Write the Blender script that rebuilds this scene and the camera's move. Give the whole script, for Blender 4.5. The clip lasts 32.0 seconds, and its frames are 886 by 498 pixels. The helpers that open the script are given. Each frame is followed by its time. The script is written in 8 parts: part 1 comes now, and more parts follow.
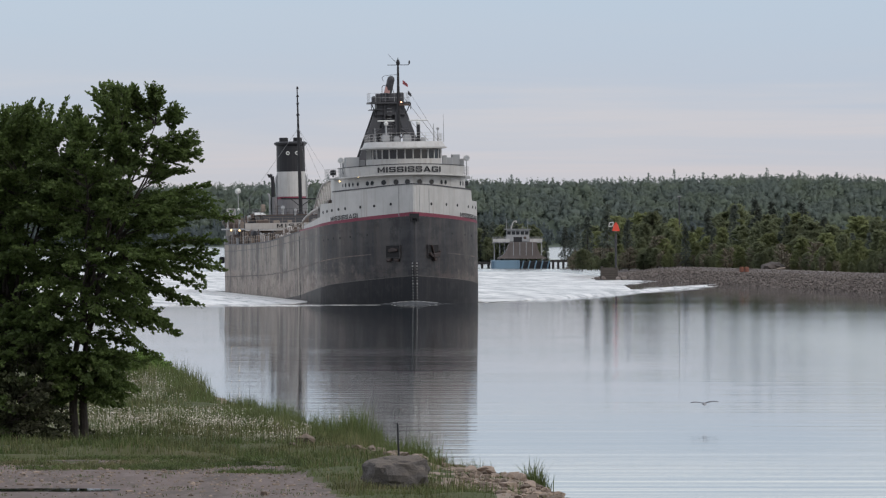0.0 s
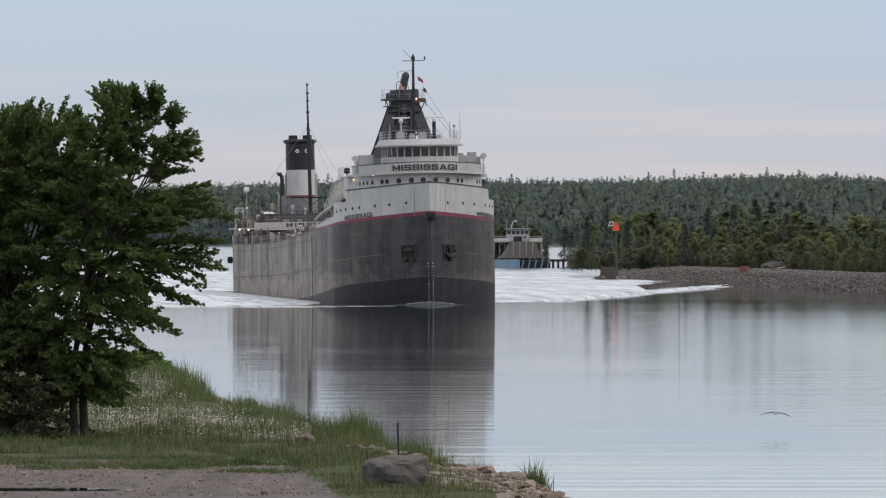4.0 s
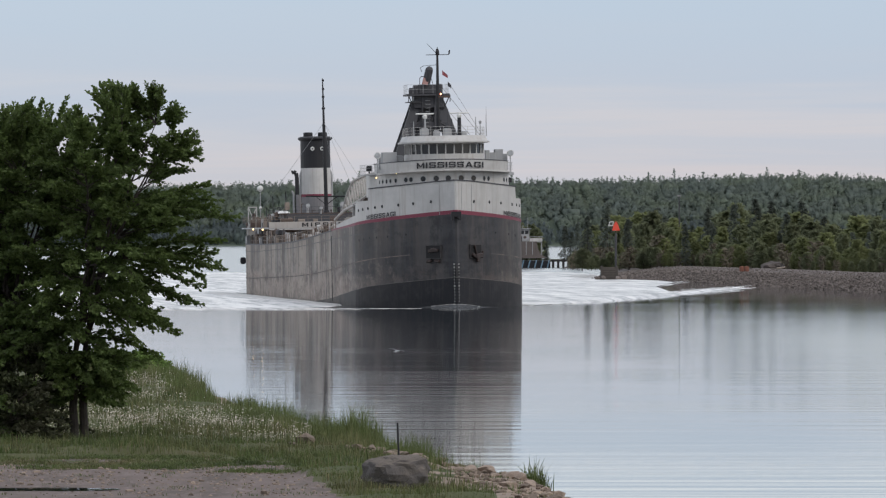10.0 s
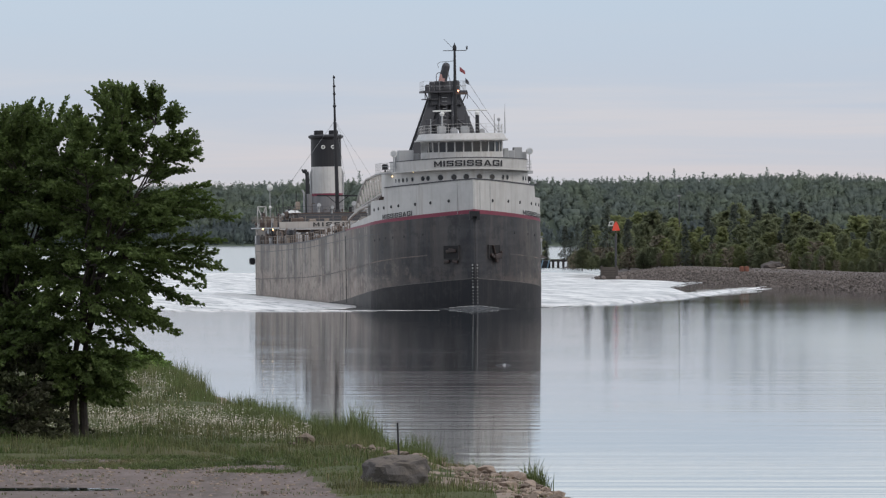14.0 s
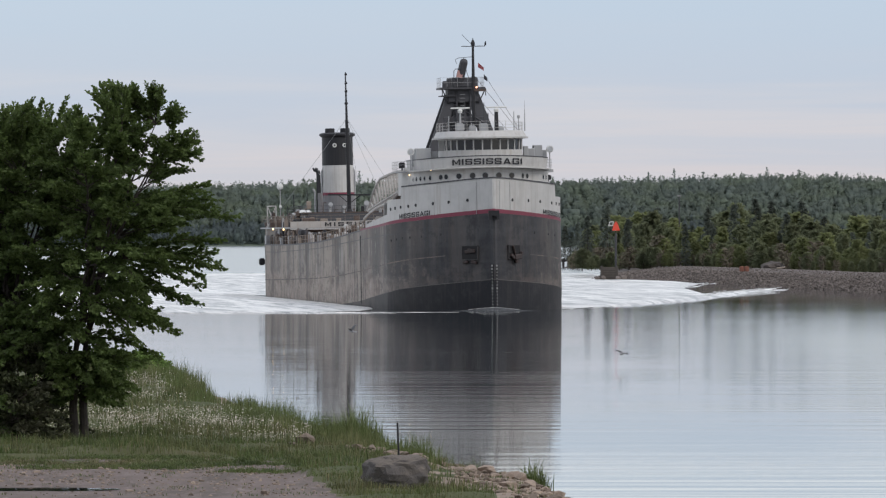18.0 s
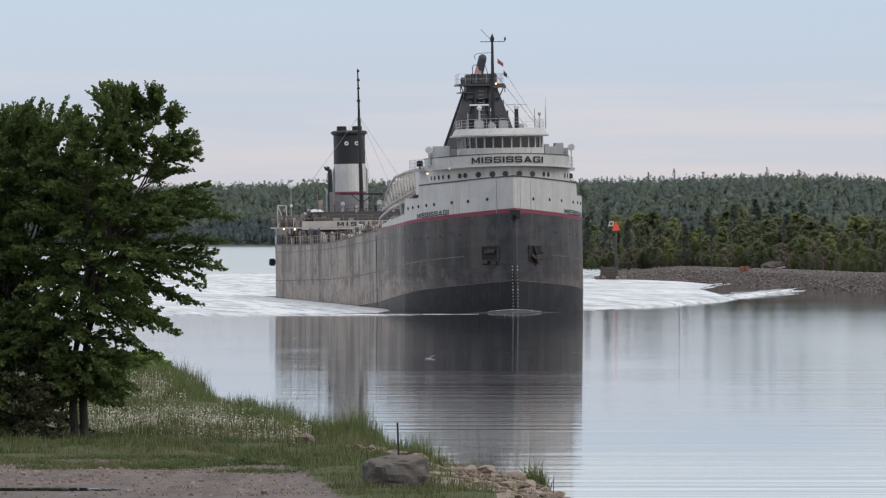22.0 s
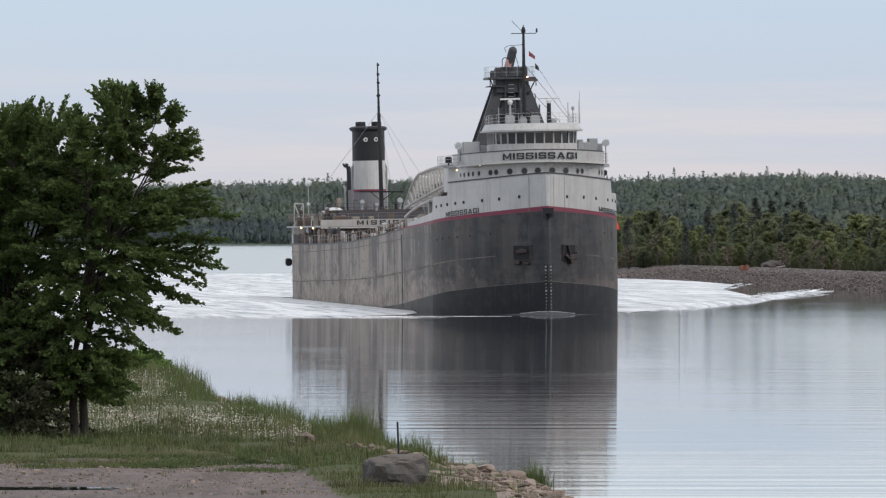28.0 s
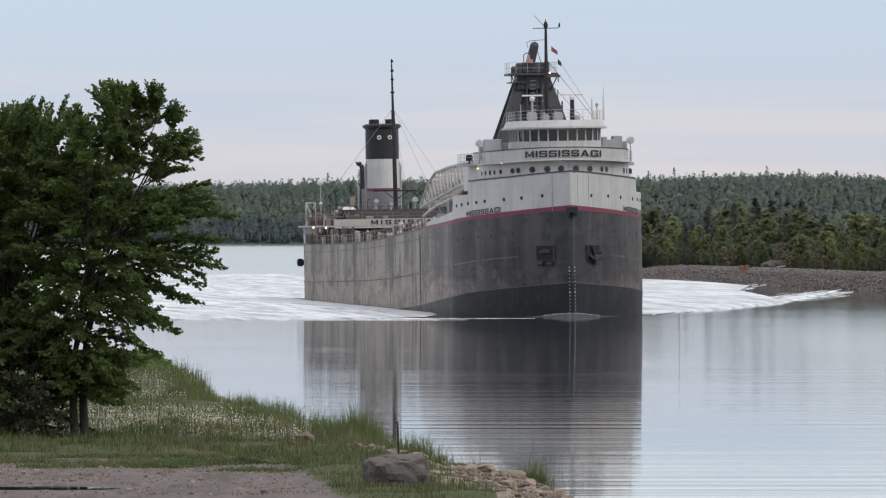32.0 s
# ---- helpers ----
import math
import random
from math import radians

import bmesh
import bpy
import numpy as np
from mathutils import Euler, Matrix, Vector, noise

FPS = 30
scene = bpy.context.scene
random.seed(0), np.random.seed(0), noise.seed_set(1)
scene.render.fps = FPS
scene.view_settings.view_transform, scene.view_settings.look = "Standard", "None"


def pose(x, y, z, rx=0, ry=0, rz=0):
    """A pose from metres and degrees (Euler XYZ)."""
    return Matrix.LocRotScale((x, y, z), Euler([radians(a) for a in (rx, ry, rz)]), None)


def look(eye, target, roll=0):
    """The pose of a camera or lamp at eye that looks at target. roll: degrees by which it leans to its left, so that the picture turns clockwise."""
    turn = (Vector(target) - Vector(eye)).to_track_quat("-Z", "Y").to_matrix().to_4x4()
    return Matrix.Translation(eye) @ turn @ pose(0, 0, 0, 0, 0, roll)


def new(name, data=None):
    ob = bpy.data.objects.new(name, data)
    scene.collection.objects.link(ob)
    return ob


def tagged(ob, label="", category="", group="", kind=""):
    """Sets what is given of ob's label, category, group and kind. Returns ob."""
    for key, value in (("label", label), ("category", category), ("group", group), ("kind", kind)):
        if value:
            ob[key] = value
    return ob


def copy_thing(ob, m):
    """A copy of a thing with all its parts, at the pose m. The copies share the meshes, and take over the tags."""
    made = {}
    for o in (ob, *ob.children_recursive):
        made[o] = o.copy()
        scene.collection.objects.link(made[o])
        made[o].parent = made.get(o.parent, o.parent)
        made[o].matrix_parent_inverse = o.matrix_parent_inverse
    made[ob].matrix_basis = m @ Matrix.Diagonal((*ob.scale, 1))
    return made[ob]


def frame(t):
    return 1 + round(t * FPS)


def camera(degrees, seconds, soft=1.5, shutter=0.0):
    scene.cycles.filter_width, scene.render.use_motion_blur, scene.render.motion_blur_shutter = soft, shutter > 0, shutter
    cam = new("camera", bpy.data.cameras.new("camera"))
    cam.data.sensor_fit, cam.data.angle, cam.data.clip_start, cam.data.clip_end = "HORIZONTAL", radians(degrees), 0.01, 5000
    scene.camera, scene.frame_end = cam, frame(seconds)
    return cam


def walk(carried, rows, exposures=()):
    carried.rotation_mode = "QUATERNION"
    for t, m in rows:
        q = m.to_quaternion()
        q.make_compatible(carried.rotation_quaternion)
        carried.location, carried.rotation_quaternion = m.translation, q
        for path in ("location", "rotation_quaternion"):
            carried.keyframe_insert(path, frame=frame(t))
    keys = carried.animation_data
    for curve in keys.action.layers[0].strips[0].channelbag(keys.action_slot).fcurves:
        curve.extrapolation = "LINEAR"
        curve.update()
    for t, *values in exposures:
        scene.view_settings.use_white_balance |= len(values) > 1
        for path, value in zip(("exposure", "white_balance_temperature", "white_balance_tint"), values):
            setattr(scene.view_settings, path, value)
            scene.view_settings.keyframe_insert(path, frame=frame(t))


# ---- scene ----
# ---------- camera: a tripod at the water, long lens, a hair of sag over the clip ----------
cam = camera(7.178, 32.0, soft=1.25)
EYE_Z = 7.722
FOC = 12499.0                     # focal length in picture units
walk(cam, [(t, pose(0, 0, EYE_Z, 90 - 0.1135 + d * 0.004584)) for t, d in
           ((0, 1.0), (1, 0.6), (2, 0.2), (10, 0.0), (25, 0.0), (27.5, -1.7), (32, -2.0))],
     exposures=((0, -0.08), (16, 0.0), (32, 0.1)))


def ship_pose(t):
    """Place and heading of the freighter's stem at t seconds."""
    u = t - 16
    return pose(4.185 + 0.47626 * u + 0.0005525 * u * u, 728.03 - 4.35471 * u + 0.000812 * u * u, 0,
                0, 0, 6.243 + 0.016882 * u)


# ---------- world: dull evening sky under a high cloud sheet ----------
SUN_EL, SUN_AZ = 40.0, 130.0      # degrees; azimuth clockwise from +y
world = bpy.data.worlds.new("world")
scene.world = world
world.use_nodes = True
wt = world.node_tree
wt.nodes.clear()


def wnode(kind, **kw):
    n = wt.nodes.new(kind)
    for k, v in kw.items():
        if k == "op":
            n.operation = v
        else:
            n.inputs[k].default_value = v
    return n


w_out = wt.nodes.new("ShaderNodeOutputWorld")
w_sky = wt.nodes.new("ShaderNodeTexSky")
w_sky.sky_type = "NISHITA"
w_sky.sun_disc = False
w_sky.sun_elevation = radians(SUN_EL)
w_sky.sun_rotation = radians(SUN_AZ)
w_bg1 = wnode("ShaderNodeBackground", Strength=0.05)
wt.links.new(w_sky.outputs[0], w_bg1.inputs[0])
w_tc = wt.nodes.new("ShaderNodeTexCoord")
w_sep = wt.nodes.new("ShaderNodeSeparateXYZ")
wt.links.new(w_tc.outputs["Generated"], w_sep.inputs[0])
# long cloud bands low over the horizon
w_map = wt.nodes.new("ShaderNodeMapping")
w_map.inputs["Scale"].default_value = (14, 14, 190)
wt.links.new(w_tc.outputs["Generated"], w_map.inputs[0])
w_noise = wnode("ShaderNodeTexNoise", Scale=1.0, Detail=5.0, Roughness=0.55, Distortion=0.4)
wt.links.new(w_map.outputs[0], w_noise.inputs["Vector"])
w_shift = wnode("ShaderNodeMath", op="MULTIPLY_ADD")
wt.links.new(w_noise.outputs[0], w_shift.inputs[0])
w_shift.inputs[1].default_value = 0.014
w_shift.inputs[2].default_value = -0.007
w_add = wnode("ShaderNodeMath", op="ADD")
wt.links.new(w_sep.outputs[2], w_add.inputs[0])
wt.links.new(w_shift.outputs[0], w_add.inputs[1])
w_root = wnode("ShaderNodeMath", op="POWER")
w_root.use_clamp = True
wt.links.new(w_add.outputs[0], w_root.inputs[0])
w_root.inputs[1].default_value = 0.5
w_ramp = wt.nodes.new("ShaderNodeValToRGB")
SKY = ((0.0, (0.585, 0.595, 0.72)), (0.10, (0.62, 0.635, 0.775)), (0.122, (0.57, 0.615, 0.785)), (0.145, (0.475, 0.57, 0.795)),
       (0.190, (0.43, 0.565, 0.82)), (0.199, (0.95, 1.0, 1.12)), (0.215, (1.16, 1.19, 1.26)), (0.45, (1.02, 1.05, 1.12)), (1.0, (1.2, 1.22, 1.30)))
while len(w_ramp.color_ramp.elements) < len(SKY):
    w_ramp.color_ramp.elements.new(0.5)
for e, (p, c) in zip(w_ramp.color_ramp.elements, SKY):
    e.position, e.color = p, (*c, 1)
wt.links.new(w_root.outputs[0], w_ramp.inputs[0])
w_bg2 = wnode("ShaderNodeBackground", Strength=0.66)
# thin pinkish cloud streaks between them
w_map2 = wt.nodes.new("ShaderNodeMapping")
w_map2.inputs["Scale"].default_value = (9, 9, 260)
wt.links.new(w_tc.outputs["Generated"], w_map2.inputs[0])
w_noise2 = wnode("ShaderNodeTexNoise", Scale=1.0, Detail=6.0, Roughness=0.6, Distortion=0.3)
wt.links.new(w_map2.outputs[0], w_noise2.inputs["Vector"])
w_pink = wt.nodes.new("ShaderNodeMapRange")
for i, v in zip((1, 2, 3, 4), (0.45, 0.66, 0.0, 0.8)):
    w_pink.inputs[i].default_value = v
wt.links.new(w_noise2.outputs[0], w_pink.inputs[0])
w_mix = wt.nodes.new("ShaderNodeMix")
w_mix.data_type = "RGBA"
wt.links.new(w_pink.outputs[0], w_mix.inputs[0])
wt.links.new(w_ramp.outputs[0], w_mix.inputs[6])
w_mix.inputs[7].default_value = (0.735, 0.675, 0.765, 1)
w_low = wt.nodes.new("ShaderNodeMapRange")
for i, v in zip((1, 2, 3, 4), (0.11, 0.155, 1.0, 0.0)):
    w_low.inputs[i].default_value = v
wt.links.new(w_root.outputs[0], w_low.inputs[0])
w_fac = wnode("ShaderNodeMath", op="MULTIPLY")
wt.links.new(w_pink.outputs[0], w_fac.inputs[0])
wt.links.new(w_low.outputs[0], w_fac.inputs[1])
wt.links.new(w_fac.outputs[0], w_mix.inputs[0])
wt.links.new(w_mix.outputs[2], w_bg2.inputs[0])
w_sum = wt.nodes.new("ShaderNodeAddShader")
wt.links.new(w_bg1.outputs[0], w_sum.inputs[0])
wt.links.new(w_bg2.outputs[0], w_sum.inputs[1])
wt.links.new(w_sum.outputs[0], w_out.inputs[0])

sun = new("sun", bpy.data.lights.new("sun", "SUN"))
sun.data.energy, sun.data.angle, sun.data.color = 1.0, radians(25), (1.0, 0.93, 0.83)
a, e = radians(SUN_AZ), radians(SUN_EL)
sun.matrix_basis = look((0, 0, 60), (-math.sin(a) * math.cos(e), -math.cos(a) * math.cos(e), 60 - math.sin(e)))

# ---------- materials ----------


class Mat:
    """A small node builder round one principled shader."""

    def __init__(self, name, color, rough=0.6, metal=0.0, spec=0.5):
        self.m = bpy.data.materials.new(name)
        self.m.use_nodes = True
        self.t = self.m.node_tree
        self.p = self.t.nodes["Principled BSDF"]
        self.p.inputs["Base Color"].default_value = (*color, 1)
        self.p.inputs["Roughness"].default_value = rough
        self.p.inputs["Metallic"].default_value = metal
        self.p.inputs["Specular IOR Level"].default_value = spec
        self.col = None
        self.base = color

    def node(self, kind, **kw):
        n = self.t.nodes.new(kind)
        for k, v in kw.items():
            n.inputs[k].default_value = v
        return n

    def link(self, a, b):
        self.t.links.new(a, b)

    def coords(self, scale=(1, 1, 1), kind="Object", rot=(0, 0, 0)):
        tc = self.node("ShaderNodeTexCoord")
        mp = self.node("ShaderNodeMapping")
        mp.inputs["Scale"].default_value = scale
        mp.inputs["Rotation"].default_value = rot
        self.link(tc.outputs[kind], mp.inputs[0])
        return mp.outputs[0]

    def noise(self, scale, vec=None, detail=4.0, rough=0.55, dist=0.0):
        n = self.node("ShaderNodeTexNoise", Scale=scale, Detail=detail, Roughness=rough, Distortion=dist)
        self.link(vec if vec else self.coords(), n.inputs["Vector"])
        return n.outputs[0]

    def ramp(self, fac, lo, hi, a=0.0, b=1.0):
        n = self.node("ShaderNodeMapRange")
        for i, v in zip((1, 2, 3, 4), (lo, hi, a, b)):
            n.inputs[i].default_value = v
        self.link(fac, n.inputs[0])
        return n.outputs[0]

    def tint(self, fac, color, mode="MIX"):
        """Lay a colour over the base where fac is high."""
        n = self.node("ShaderNodeMix")
        n.data_type, n.blend_type = "RGBA", mode
        if self.col is None:
            n.inputs[6].default_value = (*self.base, 1)
        else:
            self.link(self.col, n.inputs[6])
        if isinstance(color, tuple):
            n.inputs[7].default_value = (*color, 1)
        else:
            self.link(color, n.inputs[7])
        if isinstance(fac, (int, float)):
            n.inputs[0].default_value = fac
        else:
            self.link(fac, n.inputs[0])
        self.col = n.outputs[2]
        self.link(self.col, self.p.inputs["Base Color"])
        return self

    def vary(self, amount=0.3, by="Random"):
        """Value differs from object to object, or from island to island."""
        src = self.node("ShaderNodeObjectInfo").outputs["Random"] if by == "Random" else \
            self.node("ShaderNodeNewGeometry").outputs["Random Per Island"]
        f = self.ramp(src, 0, 1, 1 - amount, 1 + amount)
        h = self.node("ShaderNodeHueSaturation")
        if self.col is None:
            h.inputs["Color"].default_value = (*self.base, 1)
        else:
            self.link(self.col, h.inputs["Color"])
        self.link(f, h.inputs["Value"])
        self.col = h.outputs[0]
        self.link(self.col, self.p.inputs["Base Color"])
        return self

    def bump(self, height, strength=0.3, dist=0.02):
        n = self.node("ShaderNodeBump", Strength=strength, Distance=dist)
        self.link(height, n.inputs["Height"])
        self.link(n.outputs[0], self.p.inputs["Normal"])
        return self

    def glow(self, color, strength):
        self.p.inputs["Emission Color"].default_value = (*color, 1)
        self.p.inputs["Emission Strength"].default_value = strength
        return self


def paint(name, color, dirt=(0.12, 0.08, 0.05), amount=0.35, rough=0.55, streak=True):
    """Weathered ship's paint: run-down streaks, blotches and grain."""
    m = Mat(name, color, rough, 0.0, 0.3)
    if streak:
        s = m.noise(1.0, m.coords((2.2, 2.2, 0.12)), 5, 0.6)
        m.tint(m.ramp(s, 0.52, 0.75, 0, amount), dirt)
    b = m.noise(0.35, m.coords(), 6, 0.65)
    m.tint(m.ramp(b, 0.42, 0.68, 0, amount), tuple(c * 0.72 for c in color))
    g = m.noise(9.0, m.coords(), 3)
    m.bump(g, 0.08, 0.02)
    return m


def plain(name, color, rough=0.6, grain=0.2, scale=3.0, metal=0.0):
    m = Mat(name, color, rough, metal)
    m.tint(m.ramp(m.noise(scale), 0.35, 0.7, 0, grain), tuple(c * 0.55 for c in color))
    return m
# the freighter's dark topsides: faded aft, scuffed along the fender height
M_HULL = Mat("hull_grey", (0.030, 0.031, 0.036), 0.62, 0, 0.25)
h_tc = M_HULL.node("ShaderNodeTexCoord")
h_sep = M_HULL.node("ShaderNodeSeparateXYZ")
M_HULL.link(h_tc.outputs["Object"], h_sep.inputs[0])
h_str = M_HULL.noise(1.0, M_HULL.coords((0.6, 0.17, 0.035)), 7, 0.68)
h_fine = M_HULL.noise(1.0, M_HULL.coords((4, 1.0, 0.09)), 6, 0.65)
h_blot = M_HULL.noise(0.16, M_HULL.coords((1, 0.6, 1.6)), 6, 0.65)
h_aft = M_HULL.ramp(h_sep.outputs[1], 9, 46)              # sun-bleached from the shoulder aft
M_HULL.tint(M_HULL.ramp(h_aft, 0, 1, 0, 0.8), (0.225, 0.208, 0.192))
h_plate = M_HULL.noise(1.0, M_HULL.coords((0.02, 0.06, 0.42)), 3, 0.7)
M_HULL.tint(M_HULL.ramp(h_plate, 0.42, 0.62, 0, 0.45), (0.075, 0.075, 0.079))
h_mix = M_HULL.node("ShaderNodeMath")
h_mix.operation = "MULTIPLY"
M_HULL.link(M_HULL.ramp(h_str, 0.47, 0.60), h_mix.inputs[0])
M_HULL.link(M_HULL.ramp(h_aft, 0, 1, 0.12, 0.75), h_mix.inputs[1])
M_HULL.tint(h_mix.outputs[0], (0.36, 0.31, 0.262))
h_dark = M_HULL.noise(1.0, M_HULL.coords((0.5, 0.11, 0.05)), 6, 0.7)
M_HULL.tint(M_HULL.ramp(h_dark, 0.50, 0.58, 0, 0.55), (0.085, 0.074, 0.07))
M_HULL.tint(M_HULL.ramp(h_fine, 0.5, 0.72, 0, 0.5), (0.06, 0.043, 0.034))
h_dn = M_HULL.node("ShaderNodeMath")
h_dn.operation = "MULTIPLY"
M_HULL.link(M_HULL.ramp(h_sep.outputs[2], 3.7, 2.7, 0, 0.9), h_dn.inputs[0])
M_HULL.link(M_HULL.ramp(M_HULL.noise(1.0, M_HULL.coords((0.3, 0.05, 0.3)), 5, 0.6), 0.36, 0.58), h_dn.inputs[1])
h_d2 = M_HULL.node("ShaderNodeMath")
h_d2.operation = "MULTIPLY"
M_HULL.link(h_dn.outputs[0], h_d2.inputs[0])
M_HULL.link(M_HULL.ramp(h_sep.outputs[1], 6, 40, 0.12, 1), h_d2.inputs[1])
M_HULL.tint(h_d2.outputs[0], (0.37, 0.295, 0.25))
h_pat = M_HULL.noise(1.0, M_HULL.coords((0.9, 0.3, 1.1)), 8, 0.7)    # flaked and rubbed patches
h_p2 = M_HULL.node("ShaderNodeMath")
h_p2.operation = "MULTIPLY"
M_HULL.link(M_HULL.ramp(h_pat, 0.50, 0.60, 0, 0.5), h_p2.inputs[0])
M_HULL.link(M_HULL.ramp(h_aft, 0, 1, 0.1, 1), h_p2.inputs[1])
M_HULL.tint(h_p2.outputs[0], (0.115, 0.082, 0.066))
h_fl = M_HULL.noise(1.0, M_HULL.coords((0.6, 0.22, 0.30)), 8, 0.72)   # pale rubbed flecks low down
h_p3 = M_HULL.node("ShaderNodeMath")
h_p3.operation = "MULTIPLY"
M_HULL.link(M_HULL.ramp(h_fl, 0.53, 0.63, 0, 0.5), h_p3.inputs[0])
M_HULL.link(h_d2.outputs[0], h_p3.inputs[1])
M_HULL.tint(h_p3.outputs[0], (0.44, 0.39, 0.345))
h_low = M_HULL.ramp(h_sep.outputs[2], 5.6, 4.2)           # scraped band below the fender height
h_scr = M_HULL.noise(1.0, M_HULL.coords((1.2, 0.5, 0.5)), 7, 0.75)
h_m2 = M_HULL.node("ShaderNodeMath")
h_m2.operation = "MULTIPLY"
M_HULL.link(M_HULL.ramp(h_scr, 0.54, 0.68, 0, 0.55), h_m2.inputs[0])
M_HULL.link(M_HULL.ramp(h_low, 0, 1, 0.12, 1), h_m2.inputs[1])
h_m3 = M_HULL.node("ShaderNodeMath")
h_m3.operation = "MULTIPLY"
M_HULL.link(h_m2.outputs[0], h_m3.inputs[0])
M_HULL.link(M_HULL.ramp(h_sep.outputs[1], 3, 12), h_m3.inputs[1])
M_HULL.tint(h_m3.outputs[0], (0.27, 0.225, 0.19))
M_HULL.tint(M_HULL.ramp(h_blot, 0.56, 0.72, 0, 0.4), (0.12, 0.085, 0.065))


def both(m, a, b):
    n = m.node("ShaderNodeMath")
    n.operation = "MULTIPLY"
    m.link(a, n.inputs[0])
    m.link(b, n.inputs[1])
    return n.outputs[0]


# broad tan run-down bands, patches of close upright scuffs where docks have rubbed the ribs, dark drips
h_band = M_HULL.noise(1.0, M_HULL.coords((0.02, 0.075, 0.014)), 3, 0.55)
M_HULL.tint(both(M_HULL, M_HULL.ramp(h_band, 0.51, 0.56, 0, 0.8), h_aft), (0.34, 0.29, 0.245))
h_zone = M_HULL.noise(1.0, M_HULL.coords((0.1, 0.05, 0.42)), 4, 0.6)
h_rib = M_HULL.noise(1.0, M_HULL.coords((0.1, 0.75, 0.10)), 5, 0.65)
h_where = both(M_HULL, M_HULL.ramp(h_zone, 0.47, 0.56), M_HULL.ramp(h_sep.outputs[1], 10, 30, 0.05, 1))
M_HULL.tint(both(M_HULL, M_HULL.ramp(h_rib, 0.52, 0.60, 0, 0.75), h_where), (0.075, 0.062, 0.056))
M_HULL.tint(both(M_HULL, M_HULL.ramp(h_rib, 0.46, 0.40, 0, 0.7), h_where), (0.34, 0.31, 0.285))
h_drip = M_HULL.noise(1.0, M_HULL.coords((0.1, 0.42, 0.03)), 3, 0.5)
M_HULL.tint(both(M_HULL, M_HULL.ramp(h_drip, 0.60, 0.64, 0, 0.7), h_aft), (0.07, 0.062, 0.058))
h_lowb = M_HULL.noise(1.0, M_HULL.coords((0.2, 0.2, 0.55)), 6, 0.7)
M_HULL.tint(both(M_HULL, M_HULL.ramp(h_lowb, 0.5, 0.6, 0, 0.6), M_HULL.ramp(h_sep.outputs[2], 4.6, 2.6)), (0.13, 0.097, 0.082))
# faint upright rain marks on the fresher paint of the bow
h_rain = M_HULL.noise(1.0, M_HULL.coords((1.6, 0.7, 0.10)), 5, 0.65)
M_HULL.tint(both(M_HULL, M_HULL.ramp(h_rain, 0.48, 0.66, 0, 0.4), M_HULL.ramp(h_aft, 0, 0.5, 1, 0)), (0.062, 0.061, 0.062))
h_mot = M_HULL.noise(1.0, M_HULL.coords((0.7, 0.35, 0.55)), 8, 0.72)
h_fore = M_HULL.ramp(h_aft, 0, 0.7, 1, 0.1)
M_HULL.tint(both(M_HULL, M_HULL.ramp(h_mot, 0.51, 0.62, 0, 0.55), h_fore), (0.066, 0.061, 0.060))
M_HULL.tint(both(M_HULL, M_HULL.ramp(h_mot, 0.47, 0.38, 0, 0.55), h_fore), (0.020, 0.021, 0.025))
h_scuf = M_HULL.noise(1.0, M_HULL.coords((0.6, 0.28, 0.8)), 8, 0.75)
h_belt = both(M_HULL, M_HULL.ramp(h_sep.outputs[2], 5.6, 4.4), M_HULL.ramp(h_sep.outputs[1], 8, 22, 0.1, 1))
M_HULL.tint(both(M_HULL, M_HULL.ramp(h_scuf, 0.53, 0.61, 0, 0.75), h_belt), (0.27, 0.225, 0.20))
M_HULL.tint(both(M_HULL, M_HULL.ramp(h_scuf, 0.46, 0.38, 0, 0.6), h_belt), (0.06, 0.05, 0.048))
M_HULL.bump(M_HULL.noise(0.5, M_HULL.coords((1, 0.5, 0.8))), 0.15, 0.05)

M_BOOT = paint("boot_topping_black", (0.012, 0.0125, 0.016), (0.06, 0.05, 0.045), 0.6, 0.65)
b_sep = M_BOOT.node("ShaderNodeSeparateXYZ")
M_BOOT.link(M_BOOT.coords(), b_sep.inputs[0])
M_BOOT.tint(both(M_BOOT, M_BOOT.ramp(b_sep.outputs[1], 6, 42), M_BOOT.ramp(M_BOOT.noise(1.0, M_BOOT.coords((0.4, 0.25, 0.4)), 6, 0.7), 0.35, 0.6, 0.2, 0.8)), (0.115, 0.095, 0.085))
b_mot = M_BOOT.noise(1.0, M_BOOT.coords((0.7, 0.5, 0.7)), 8, 0.72)
M_BOOT.tint(M_BOOT.ramp(b_mot, 0.5, 0.64, 0, 0.55), (0.042, 0.039, 0.041))
M_STRAKE = Mat("worn_strake", (0.07, 0.066, 0.065), 0.7)
M_STRAKE.tint(M_STRAKE.ramp(M_STRAKE.noise(1.0, M_STRAKE.coords((0.4, 0.25, 0.4)), 6, 0.7), 0.45, 0.6), (0.20, 0.15, 0.125))
M_SCUM = plain("scum_line", (0.13, 0.12, 0.112), 0.7, 0.9, 0.7)
M_WHITE = paint("ship_white", (0.48, 0.47, 0.455), (0.27, 0.215, 0.17), 0.6, 0.55)
M_REDBAND = paint("red_band", (0.19, 0.035, 0.06), (0.12, 0.06, 0.06), 0.3)
M_BLACK = paint("ship_black", (0.018, 0.018, 0.021), (0.05, 0.045, 0.04), 0.3)
M_LETTER = plain("letter_black", (0.014, 0.014, 0.017), 0.6)
